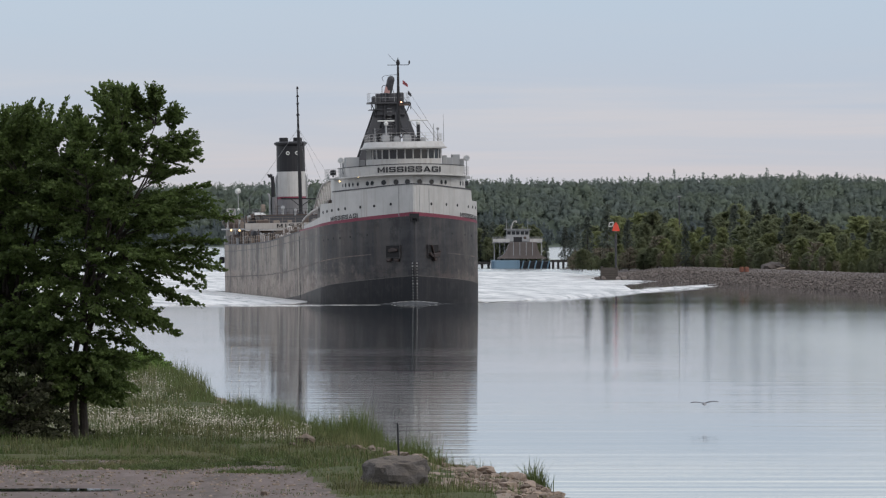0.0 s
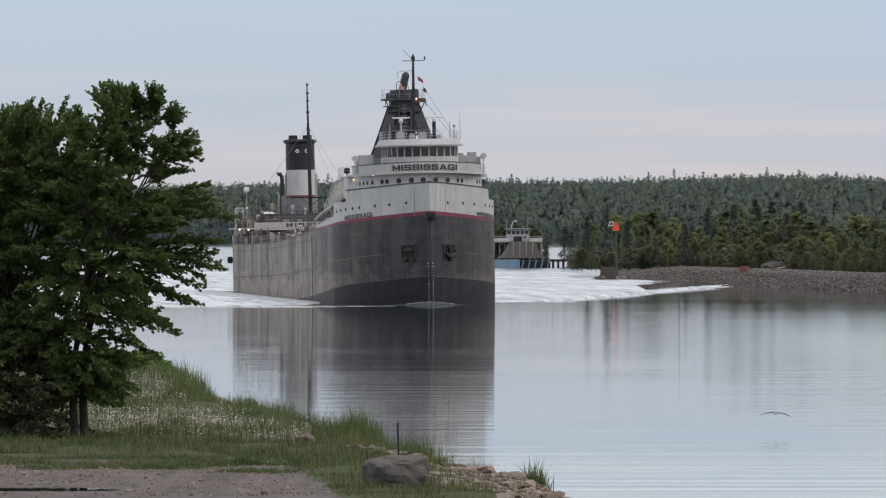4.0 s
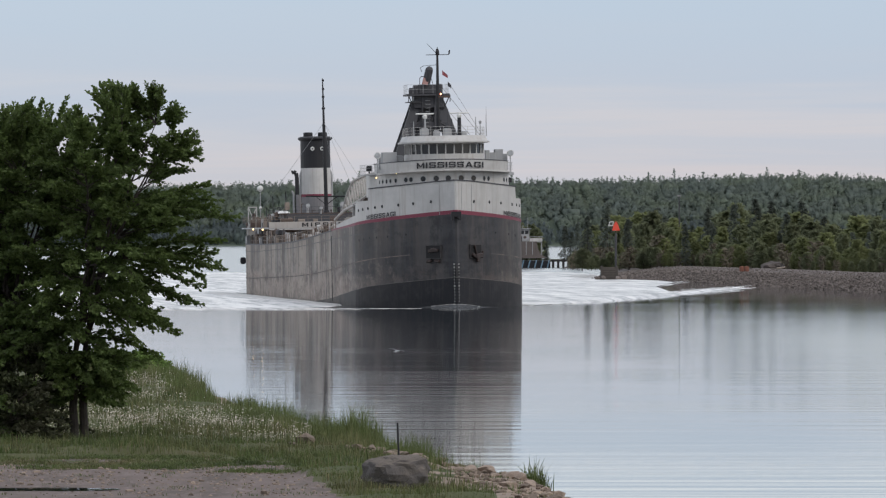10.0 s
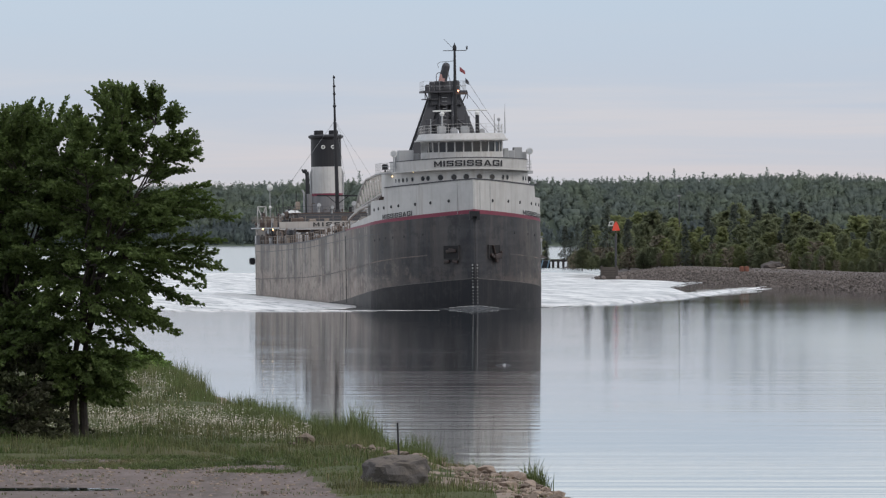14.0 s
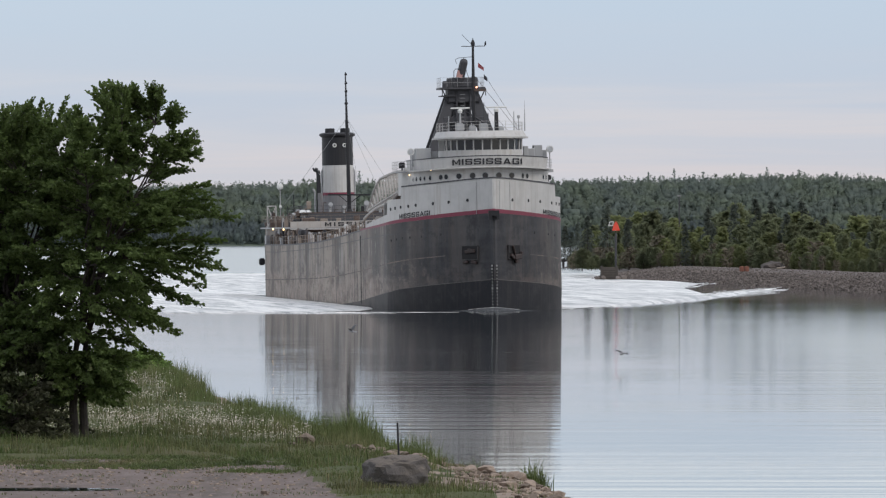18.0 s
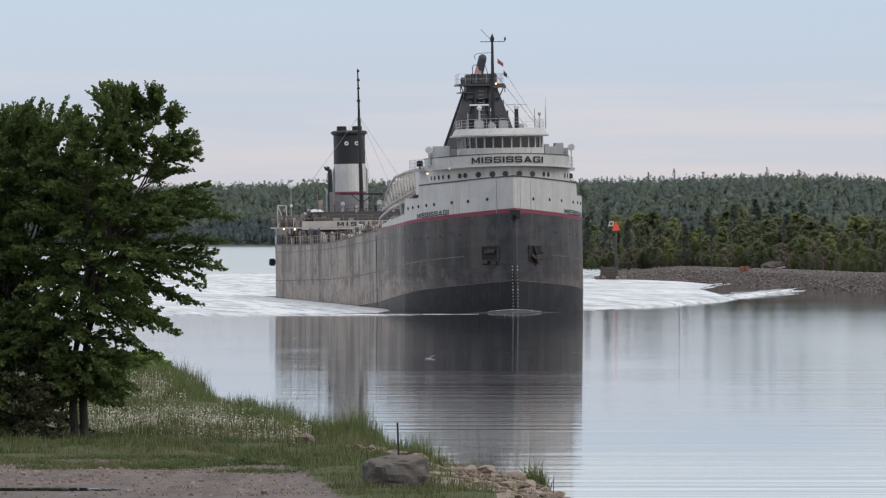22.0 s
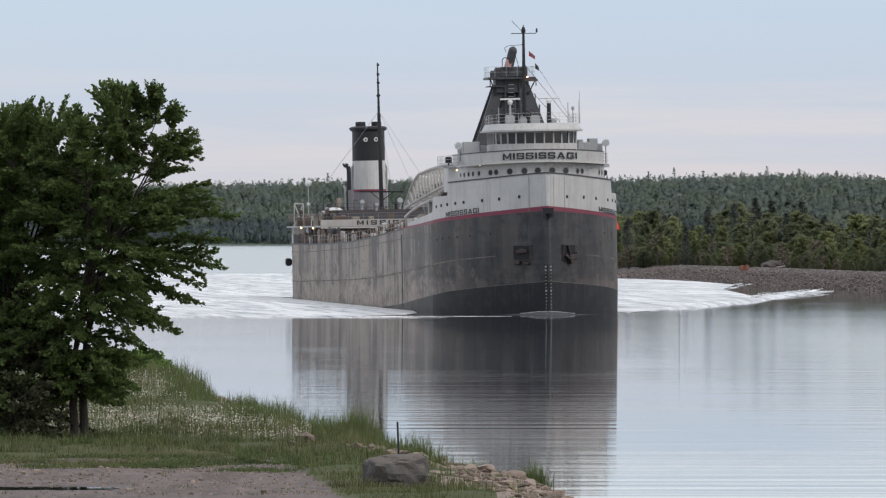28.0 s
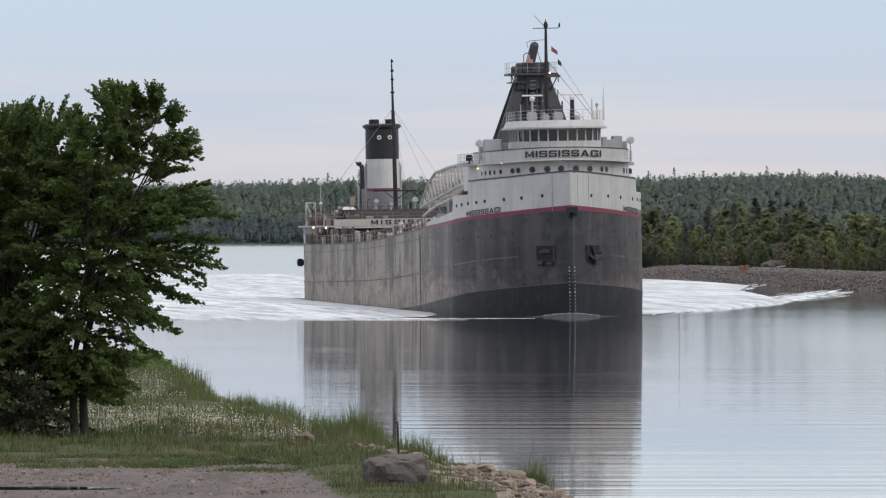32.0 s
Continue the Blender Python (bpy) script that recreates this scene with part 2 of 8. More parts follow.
M_GREY = paint("ship_dark_grey", (0.06, 0.06, 0.066), (0.05, 0.04, 0.035), 0.4)
M_LGREY = paint("ship_light_grey", (0.34, 0.345, 0.35), (0.22, 0.18, 0.15), 0.4)
M_RUST = paint("rusty_brown", (0.095, 0.068, 0.056), (0.04, 0.027, 0.022), 0.6)
M_BUFF = paint("buff_gear", (0.225, 0.185, 0.152), (0.11, 0.07, 0.05), 0.6)
M_ANCHOR = paint("anchor_iron", (0.04, 0.028, 0.026), (0.09, 0.06, 0.05), 0.5)
# stands in for shade in the hawse pockets; also the draught panel's black
M_SHADE_PANEL_BLACK = plain("pocket_shade_panel_black", (0.008, 0.007, 0.008), 0.8)
M_DECK = plain("oxide_deck", (0.17, 0.075, 0.055), 0.8)
M_GLASSD = Mat("dark_glass", (0.012, 0.016, 0.02), 0.06)
M_MARK = plain("white_mark", (0.62, 0.62, 0.60), 0.6)
M_DIMMARK = plain("worn_mark", (0.34, 0.34, 0.325), 0.7)
M_LAMP = Mat("lamp_glow", (0.9, 0.7, 0.4)).glow((1.0, 0.66, 0.30), 2.6)
M_REDLAMP = Mat("red_lamp_glow", (0.9, 0.2, 0.1)).glow((1.0, 0.35, 0.2), 6.0)
M_BOOM = paint("boom_grey", (0.40, 0.38, 0.355), (0.20, 0.15, 0.11), 0.6)
M_FUNNELG = paint("funnel_grey", (0.20, 0.195, 0.20), (0.10, 0.075, 0.06), 0.5)
M_STEEL = plain("galvanised", (0.42, 0.43, 0.44), 0.5, 0.3, 4, 0.3)
M_BADGE = plain("faded_badge", (0.42, 0.24, 0.22), 0.8)
M_FLAG = plain("flag_red", (0.30, 0.085, 0.09), 0.9)

# still water: nearly black below, a mirror at this grazing look, with long low ripples


def water_material(name, base, rough, swell, ripple, s1, s2, breeze=False):
    m = Mat(name, base, rough, 0.0, 0.5)
    m.p.inputs["IOR"].default_value = 1.33
    n1 = m.noise(1.0, m.coords(s1), 3, 0.5, 0.3)
    n2 = m.noise(1.0, m.coords(s2), 4, 0.55)
    patch = m.noise(1.0, m.coords((0.012, 0.02, 1)), 3, 0.5)
    k = m.node("ShaderNodeMath")
    k.operation = "MULTIPLY"
    m.link(n2, k.inputs[0])
    m.link(m.ramp(patch, 0.42, 0.66, 0.15, 1.0), k.inputs[1])
    if breeze:                         # a light air ruffles the open water beside the channel
        sep = m.node("ShaderNodeSeparateXYZ")
        m.link(m.coords(), sep.inputs[0])
        air = m.node("ShaderNodeMath")
        air.operation = "MULTIPLY"
        m.link(m.ramp(sep.outputs[0], 13, 28), air.inputs[0])
        m.link(m.ramp(sep.outputs[1], 800, 520), air.inputs[1])
        g = m.node("ShaderNodeMath")
        g.operation = "MULTIPLY"
        m.link(n1, g.inputs[0])
        m.link(m.ramp(air.outputs[0], 0, 1, 1.0, 2.5), g.inputs[1])
        m.link(m.ramp(air.outputs[0], 0, 1, rough, 0.10), m.p.inputs["Roughness"])
        n1 = g.outputs[0]
    b1 = m.node("ShaderNodeBump", Strength=1.0, Distance=swell)
    b2 = m.node("ShaderNodeBump", Strength=1.0, Distance=ripple)
    m.link(n1, b1.inputs["Height"])
    m.link(k.outputs[0], b2.inputs["Height"])
    m.link(b1.outputs[0], b2.inputs["Normal"])
    m.link(b2.outputs[0], m.p.inputs["Normal"])
    return m


M_WATER = water_material("still_water", (0.012, 0.017, 0.02), 0.032, 0.016, 0.0048, (0.02, 0.35, 1), (0.25, 2.2, 1), True)
# base raised so the colour carries the sky's glitter on the lake
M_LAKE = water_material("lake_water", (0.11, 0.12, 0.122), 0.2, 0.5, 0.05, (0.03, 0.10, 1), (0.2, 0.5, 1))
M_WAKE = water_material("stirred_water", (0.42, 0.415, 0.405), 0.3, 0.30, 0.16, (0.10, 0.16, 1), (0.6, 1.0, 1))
# aerated white, plus sky glints and dark ripple reflections put into the colour
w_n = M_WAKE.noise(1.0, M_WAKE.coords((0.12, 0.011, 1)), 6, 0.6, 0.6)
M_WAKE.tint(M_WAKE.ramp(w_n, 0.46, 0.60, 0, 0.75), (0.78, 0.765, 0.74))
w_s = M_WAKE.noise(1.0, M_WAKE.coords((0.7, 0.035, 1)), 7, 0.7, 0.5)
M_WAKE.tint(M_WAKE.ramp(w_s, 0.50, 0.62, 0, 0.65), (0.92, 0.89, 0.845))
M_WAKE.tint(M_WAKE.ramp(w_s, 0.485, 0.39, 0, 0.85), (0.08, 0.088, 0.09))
M_SWELL = water_material("aerated_water", (0.10, 0.105, 0.11), 0.25, 0.05, 0.03, (0.3, 0.6, 1), (1.0, 2.0, 1))
M_FOAM = Mat("foam", (0.68, 0.665, 0.635), 0.7)
M_FOAM.tint(M_FOAM.ramp(M_FOAM.noise(1.5, M_FOAM.coords((0.5, 0.8, 1))), 0.4, 0.7, 0, 0.6), (0.42, 0.45, 0.46))

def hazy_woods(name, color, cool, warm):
    """Leaf masses kilometres off: air haze put into soft, low-contrast colours, light passing through the leaves."""
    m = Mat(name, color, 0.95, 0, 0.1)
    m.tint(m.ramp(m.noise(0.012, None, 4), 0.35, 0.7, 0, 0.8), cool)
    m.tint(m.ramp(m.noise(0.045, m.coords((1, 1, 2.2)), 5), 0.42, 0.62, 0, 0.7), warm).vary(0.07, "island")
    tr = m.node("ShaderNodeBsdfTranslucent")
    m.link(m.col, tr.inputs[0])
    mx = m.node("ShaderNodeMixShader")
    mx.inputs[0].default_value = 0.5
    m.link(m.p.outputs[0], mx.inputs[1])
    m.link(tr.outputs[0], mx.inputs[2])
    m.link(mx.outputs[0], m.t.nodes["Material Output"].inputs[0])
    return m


# distance haze is put into these base colours, bluer for the lower woods
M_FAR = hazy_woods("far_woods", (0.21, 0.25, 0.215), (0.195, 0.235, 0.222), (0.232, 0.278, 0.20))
M_FARLOW_HAZE = hazy_woods("far_conifers", (0.155, 0.188, 0.192), (0.15, 0.18, 0.192), (0.165, 0.205, 0.182))
M_FARLAND = plain("far_ground", (0.085, 0.11, 0.08), 0.95, 0.4, 0.05)
M_GRAVEL = Mat("gravel_track", (0.155, 0.122, 0.112), 0.95, 0, 0.2)
M_ROCK = Mat("grey_rock", (0.105, 0.095, 0.09), 0.95, 0, 0.2)
M_ROCK.tint(M_ROCK.ramp(M_ROCK.noise(1.6, None, 6), 0.4, 0.7, 0, 0.6), (0.07, 0.064, 0.062))
M_ROCK.tint(M_ROCK.ramp(M_ROCK.noise(0.9, M_ROCK.coords((1, 1, 3)), 6, 0.6), 0.5, 0.62, 0, 0.6), (0.15, 0.128, 0.11))
M_ROCK.tint(M_ROCK.ramp(M_ROCK.noise(5.0, None, 5), 0.55, 0.75, 0, 0.5), (0.17, 0.15, 0.135))
r_geo = M_ROCK.node("ShaderNodeNewGeometry")
r_sep = M_ROCK.node("ShaderNodeSeparateXYZ")
M_ROCK.link(r_geo.outputs["Normal"], r_sep.inputs[0])
M_ROCK.tint(M_ROCK.ramp(r_sep.outputs[2], 0.55, 0.85, 0, 0.7), (0.165, 0.14, 0.118))   # paler tan on the faces that turn upward
M_ROCK.bump(M_ROCK.noise(4, None, 8, 0.65), 1.0, 0.12)
M_TANROCK = Mat("tan_rock", (0.235, 0.185, 0.15), 0.95, 0, 0.2)
M_TANROCK.tint(M_TANROCK.ramp(M_TANROCK.noise(3.0, None, 6), 0.4, 0.7, 0, 0.6), (0.13, 0.105, 0.085)).vary(0.4)
M_TANROCK.bump(M_TANROCK.noise(9, None, 6), 0.6, 0.04)
M_TANROCKJ = Mat("tan_rubble", (0.215, 0.17, 0.135), 0.95, 0, 0.2).vary(0.5, "island")
M_RIPRAP = Mat("riprap_stone", (0.165, 0.142, 0.13), 0.95, 0, 0.2)
M_RIPRAP.tint(M_RIPRAP.ramp(M_RIPRAP.noise(1.2, None, 5), 0.4, 0.7, 0, 0.5), (0.115, 0.098, 0.088)).vary(0.3)
M_RIPRAPJ = Mat("riprap_rest", (0.165, 0.142, 0.13), 0.95, 0, 0.2)
M_RIPRAPJ.tint(M_RIPRAPJ.ramp(M_RIPRAPJ.noise(1.2, None, 5), 0.4, 0.7, 0, 0.5), (0.115, 0.098, 0.088)).vary(0.3, "island")
M_EARTH = plain("bare_earth", (0.085, 0.07, 0.062), 0.95, 0.6, 0.8)
M_BARK = plain("bark", (0.05, 0.04, 0.034), 0.95, 0.6, 6)


def leafy(name, color, other, back=0.25, by="island", amount=0.4, dry=None):
    m = Mat(name, color, 0.6, 0, 0.3)
    m.tint(m.ramp(m.noise(0.6, None, 3), 0.35, 0.65), other)
    if dry:                            # drier, browner drifts and tufts
        m.tint(m.ramp(m.noise(0.33, m.coords((1, 0.5, 1)), 5, 0.65), 0.5, 0.62, 0, 0.75), dry)
        m.tint(m.ramp(m.noise(1.4, m.coords((1, 0.4, 1)), 4, 0.6), 0.52, 0.64, 0, 0.6), tuple(c * 0.5 for c in color))
    m.tint(m.ramp(m.noise(0.22, None, 4), 0.5, 0.68, 0, 0.5), tuple(c * 0.6 for c in color)).vary(amount, by)
    tr = m.node("ShaderNodeBsdfTranslucent")
    m.link(m.col, tr.inputs[0])
    mx = m.node("ShaderNodeMixShader")
    mx.inputs[0].default_value = back
    m.link(m.p.outputs[0], mx.inputs[1])
    m.link(tr.outputs[0], mx.inputs[2])
    m.link(mx.outputs[0], m.t.nodes["Material Output"].inputs[0])
    return m


M_LEAF = leafy("leaf_green", (0.108, 0.152, 0.045), (0.08, 0.115, 0.036), 0.5, "island", 0.25)
M_LEAFY = leafy("leaf_spring", (0.265, 0.295, 0.135), (0.23, 0.255, 0.125), 0.62, "Random", 0.25)
M_LEAFM = leafy("leaf_mid", (0.24, 0.265, 0.15), (0.205, 0.23, 0.138), 0.62, "Random", 0.25)
M_CONIFER = leafy("conifer_needles", (0.13, 0.15, 0.12), (0.112, 0.134, 0.11), 0.45, "Random", 0.3)
M_BRUSH = leafy("brown_brush", (0.27, 0.225, 0.175), (0.21, 0.20, 0.135), 0.2, "Random", 0.3)
M_STRAW = leafy("straw_grass", (0.19, 0.165, 0.085), (0.13, 0.14, 0.06), 0.3)
M_GRASS = leafy("grass_blades", (0.072, 0.108, 0.030), (0.112, 0.13, 0.046), 0.35, "island", 0.3, (0.16, 0.135, 0.072))
M_TALLGRASS = leafy("tall_grass", (0.10, 0.138, 0.044), (0.14, 0.155, 0.06), 0.45, "island", 0.25, (0.19, 0.18, 0.085))
# dark leaf: the shade under the trees is put into its colour
M_SHADELEAF = leafy("shaded_leaf", (0.052, 0.062, 0.028), (0.058, 0.056, 0.034), 0.3)
M_BUSHG = leafy("bush_green", (0.15, 0.22, 0.055), (0.12, 0.19, 0.05), 0.45)
M_CRIBWOOD = plain("weathered_timber", (0.085, 0.073, 0.064), 0.95, 0.6, 2)
M_DAISY = plain("daisy_white", (0.62, 0.57, 0.48), 0.8)
M_SOIL = Mat("bank_soil", (0.062, 0.075, 0.03), 0.95, 0, 0.2)
M_SOIL.tint(M_SOIL.ramp(M_SOIL.noise(0.25, None, 5), 0.4, 0.65), (0.09, 0.088, 0.042))
M_SOIL.tint(M_SOIL.ramp(M_SOIL.noise(2.0, None, 5), 0.5, 0.75, 0, 0.5), (0.11, 0.088, 0.062))
M_GRAVEL.tint(M_GRAVEL.ramp(M_GRAVEL.noise(0.4, M_GRAVEL.coords((0.4, 1, 1)), 5), 0.4, 0.7, 0, 0.6), (0.13, 0.107, 0.094))
M_GRAVEL.tint(M_GRAVEL.ramp(M_GRAVEL.noise(14, None, 4), 0.55, 0.7, 0, 0.4), (0.22, 0.187, 0.17))
M_GRAVEL.tint(M_GRAVEL.ramp(M_GRAVEL.noise(1.0, M_GRAVEL.coords((0.7, 0.16, 1)), 6, 0.65), 0.45, 0.62, 0, 0.7), (0.085, 0.07, 0.06))
M_GRAVEL.tint(M_GRAVEL.ramp(M_GRAVEL.noise(1.0, M_GRAVEL.coords((4, 0.6, 1)), 5, 0.6), 0.55, 0.68, 0, 0.5), (0.26, 0.22, 0.20))
M_GRAVEL.bump(M_GRAVEL.noise(10, None, 6), 0.5, 0.04)

# ---------- mesh helpers ----------


def link_mesh(name, verts, faces, mat, parent=None, label="", smooth=False):
    me = bpy.data.meshes.new(name)
    me.from_pydata([tuple(v) for v in verts], [], faces)
    if smooth:
        me.polygons.foreach_set("use_smooth", [True] * len(me.polygons))
    me.materials.append(mat.m)
    ob = new(name, me)
    if parent:
        ob.parent = parent
    if label:
        ob["label"] = label
    return ob


def part(name, bm, mat, parent=None, label="", smooth=False):
    me = bpy.data.meshes.new(name)
    if smooth:
        for f in bm.faces:
            f.smooth = True
    bm.to_mesh(me)
    bm.free()
    me.materials.append(mat.m)
    ob = new(name, me)
    if parent:
        ob.parent = parent
    if label:
        ob["label"] = label
    return ob


def thing(name, label, category, group="", at=None, kind=""):
    ob = new(name)
    ob.empty_display_size = 0.2
    if at is not None:
        ob.matrix_basis = at
    return tagged(ob, label, category, group, kind)


def box(bm, c, s, rot=None, taper=1.0):
    """A box of size s about c; taper shrinks its top."""
    vs = []
    for z in (-0.5, 0.5):
        k = taper if z > 0 else 1.0
        for x, y in ((-0.5, -0.5), (0.5, -0.5), (0.5, 0.5), (-0.5, 0.5)):
            v = Vector((x * s[0] * k, y * s[1] * k, z * s[2]))
            if rot:
                v = rot @ v
            vs.append(bm.verts.new(v + Vector(c)))
    for f in ((3, 2, 1, 0), (4, 5, 6, 7), (0, 1, 5, 4), (1, 2, 6, 5), (2, 3, 7, 6), (3, 0, 4, 7)):
        bm.faces.new([vs[i] for i in f])
    return vs


def rod(bm, p, q, r, r2=None, n=6, caps=True):
    """A round bar from p to q."""
    p, q = Vector(p), Vector(q)
    r2 = r if r2 is None else r2
    d = (q - p).normalized()
    u = d.orthogonal().normalized()
    v = d.cross(u)
    rings = []
    for c, rr in ((p, r), (q, r2)):
        rings.append([bm.verts.new(c + (u * math.cos(2 * math.pi * i / n) + v * math.sin(2 * math.pi * i / n)) * rr)
                      for i in range(n)])
    for i in range(n):
        j = (i + 1) % n
        bm.faces.new((rings[0][i], rings[0][j], rings[1][j], rings[1][i]))
    if caps:
        bm.faces.new(rings[0][::-1])
        bm.faces.new(rings[1])


def pipe(bm, pts, r, n=6):
    for p, q in zip(pts, pts[1:]):
        rod(bm, p, q, r, n=n)


def tube(bm, pts, r, n=6):
    """One unbroken round bar through several points."""
    pts = [Vector(p) for p in pts]
    rings = []
    for i, p in enumerate(pts):
        d = (pts[min(i + 1, len(pts) - 1)] - pts[max(i - 1, 0)]).normalized()
        u = Vector((1, 0, 0)).cross(d).normalized() if abs(d.x) < 0.9 else Vector((0, 0, 1)).cross(d).normalized()
        v = d.cross(u)
        rings.append([bm.verts.new(p + (u * math.cos(2 * math.pi * k / n) + v * math.sin(2 * math.pi * k / n)) * r) for k in range(n)])
    for a, b in zip(rings, rings[1:]):
        for k in range(n):
            bm.faces.new((a[k], a[(k + 1) % n], b[(k + 1) % n], b[k]))
    bm.faces.new(rings[0][::-1])
    bm.faces.new(rings[-1])


def lathe(bm, c, prof, n=24, sx=1.0, sy=1.0):
    """A turned body: prof is (radius, height) pairs."""
    rings = []
    for r, z in prof:
        rings.append([bm.verts.new((c[0] + r * sx * math.cos(2 * math.pi * i / n),
                                    c[1] + r * sy * math.sin(2 * math.pi * i / n), c[2] + z)) for i in range(n)])
    for a, b in zip(rings, rings[1:]):
        for i in range(n):
            j = (i + 1) % n
            bm.faces.new((a[i], a[j], b[j], b[i]))
    bm.faces.new(rings[0][::-1])
    bm.faces.new(rings[-1])


def disc(bm, c, normal, r, depth=0.06, n=12, sx=1.0):
    """A short drum facing along normal."""
    nrm = Vector(normal).normalized()
    u = Vector((0, 0, 1)).cross(nrm).normalized()
    up = Vector((0, 0, 1))
    a, b = [], []
    for i in range(n):
        t = 2 * math.pi * i / n
        o = Vector(c) + u * math.cos(t) * r * sx + up * math.sin(t) * r
        a.append(bm.verts.new(o - nrm * depth / 2))
        b.append(bm.verts.new(o + nrm * depth / 2))
    for i in range(n):
        j = (i + 1) % n
        bm.faces.new((a[i], a[j], b[j], b[i]))
    bm.faces.new(a[::-1])
    bm.faces.new(b)


def vnoise(x, y, s, seed=0.0):
    """Smooth noise from -1 to 1 on arrays."""
    x, y = np.asarray(x, float) * s + seed * 13.7, np.asarray(y, float) * s - seed * 7.3
    i, j = np.floor(x), np.floor(y)
    u, v = x - i, y - j
    u, v = u * u * (3 - 2 * u), v * v * (3 - 2 * v)

    def h(a, b):
        r = np.sin(a * 127.1 + b * 311.7) * 43758.5453
        return r - np.floor(r)
    top = h(i, j) * (1 - u) + h(i + 1, j) * u
    bot = h(i, j + 1) * (1 - u) + h(i + 1, j + 1) * u
    return (top * (1 - v) + bot * v) * 2 - 1


def lerp(x, table):
    """Straight-line reading of a small table of (x, y) pairs."""
    return float(np.interp(x, [p[0] for p in table], [p[1] for p in table]))


def bar(x0, x1, y0, y1):
    return ((x0, y0), (x1, y0), (x1, y1), (x0, y1))


# heavy square letters: width and strokes in units of the letter's height
GLYPH = {"I": (0.25, (bar(0, 0.25, 0, 1),)),
         "M": (1.12, (bar(0, 0.24, 0, 1), bar(0.88, 1.12, 0, 1), ((0.24, 1), (0.24, 0.66), (0.46, 0.2), (0.66, 0.2)), ((0.88, 1), (0.46, 0.2), (0.66, 0.2), (0.88, 0.66)))),
         "S": (0.98, (bar(0.08, 0.98, 0.8, 1), bar(0, 0.24, 0.5, 0.93), bar(0.08, 0.9, 0.41, 0.59), bar(0.74, 0.98, 0.07, 0.5), bar(0, 0.9, 0, 0.2), bar(0.74, 0.98, 0.68, 0.8), bar(0, 0.24, 0.2, 0.32))),
         "A": (1.12, (((0, 0), (0.27, 0), (0.66, 1), (0.43, 1)), ((0.85, 0), (1.12, 0), (0.69, 1), (0.46, 1)), bar(0.28, 0.84, 0.2, 0.37))),
         "G": (1.02, (bar(0, 0.25, 0.07, 0.93), bar(0.08, 1.02, 0.8, 1), bar(0.08, 1.02, 0, 0.2), bar(0.78, 1.02, 0.2, 0.52), bar(0.52, 0.78, 0.36, 0.52), bar(0.78, 1.02, 0.67, 0.8)))}


def text_verts(body, size, wide=1.0, gap=0.2):
    """Lettering as flat verts and faces, centred on the origin, in x and y; size is the letters' height."""
    vs, fs, x = [], [], 0.0
    for ch in body:
        w, strokes = GLYPH[ch]
        for st in strokes:
            q = len(vs)
            vs += [((x + a) * size * wide, (b - 0.5) * size) for a, b in st]
            fs.append(tuple(range(q, q + 4)))
        x += w + gap
    half = (x - gap) * size * wide / 2
    return [(a - half, b) for a, b in vs], fs


# ---------- water and land ----------
water = link_mesh("water", [(-3000, -300, 0), (3000, -300, 0), (3000, 1290, 0), (-3000, 1290, 0)], [(0, 1, 2, 3)], M_WATER)
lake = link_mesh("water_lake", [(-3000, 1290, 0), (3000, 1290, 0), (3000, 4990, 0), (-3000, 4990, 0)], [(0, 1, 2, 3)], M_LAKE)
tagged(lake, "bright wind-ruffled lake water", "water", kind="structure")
tagged(water, "calm grey river water with faint long ripples", "water", kind="structure")

BANK = ((12, -60), (11, 0), (7, 137.8), (4.5, 189.5), (3.3, 203.3), (1.7, 215.9), (0.3, 225.1), (-0.7, 233.1), (-2.9, 248.0), (-5.2, 266.4), (-7.5, 292.8), (-9.6, 313.5), (-12.5, 344.5), (-15.4, 368.6), (-20, 396.2), (-60, 459.3))


def bank_depth(x, y):
    """Metres inland of the foreground water's edge (negative over the water)."""
    x, y = np.asarray(x, float), np.asarray(y, float)
    best = np.full(x.shape, 1e9)
    for (ax, ay), (bx, by) in zip(BANK, BANK[1:]):
        dx, dy = bx - ax, by - ay
        k = np.clip(((x - ax) * dx + (y - ay) * dy) / (dx * dx + dy * dy), 0, 1)
        best = np.minimum(best, np.hypot(x - ax - k * dx, y - ay - k * dy))
    edge = np.interp(y, [p[1] for p in BANK], [p[0] for p in BANK])
    return np.where(x < edge, best, -best)


def wobble(x, y, s, seed=0.0):
    return noise.noise((x * s + seed, y * s - seed, seed))


def ground_z(x, y):
    """Height of the foreground land."""
    d = bank_depth(x, y)
    z = np.interp(d, [-6, -1, 0, 1.2, 3, 10], [-2.0, -0.35, 0.05, 0.62, 0.86, 1.0])
    y = np.asarray(y, float)
    return z + np.where(d > 0, np.interp(y, [-60, 10, 138, 172], [5.6, 4.6, 0.3, 0.0]), 0)


def is_gravel(x, y):
    """The bare track along the foot of the picture."""
    edge = 213.0 + 2.5 * vnoise(x, y, 0.3) - np.maximum(0, (np.asarray(x) + 7.5) * 2.0) - np.maximum(0, (np.asarray(x) + 4.8) * 9.0)
    return y < edge + 1.6 * vnoise(x, y, 1.3, 4)


def is_stony(x, y, d):
    tip = (np.asarray(x) > -1.0) & (np.asarray(y) < 240) & (d < 3.4 + 1.2 * vnoise(x, y, 0.8, 2))
    worn = (np.abs(np.asarray(y) - 306) < 22) & (d < 1.7 + 0.7 * vnoise(x, y, 0.5, 5))     # bare face of the hump
    return tip | worn


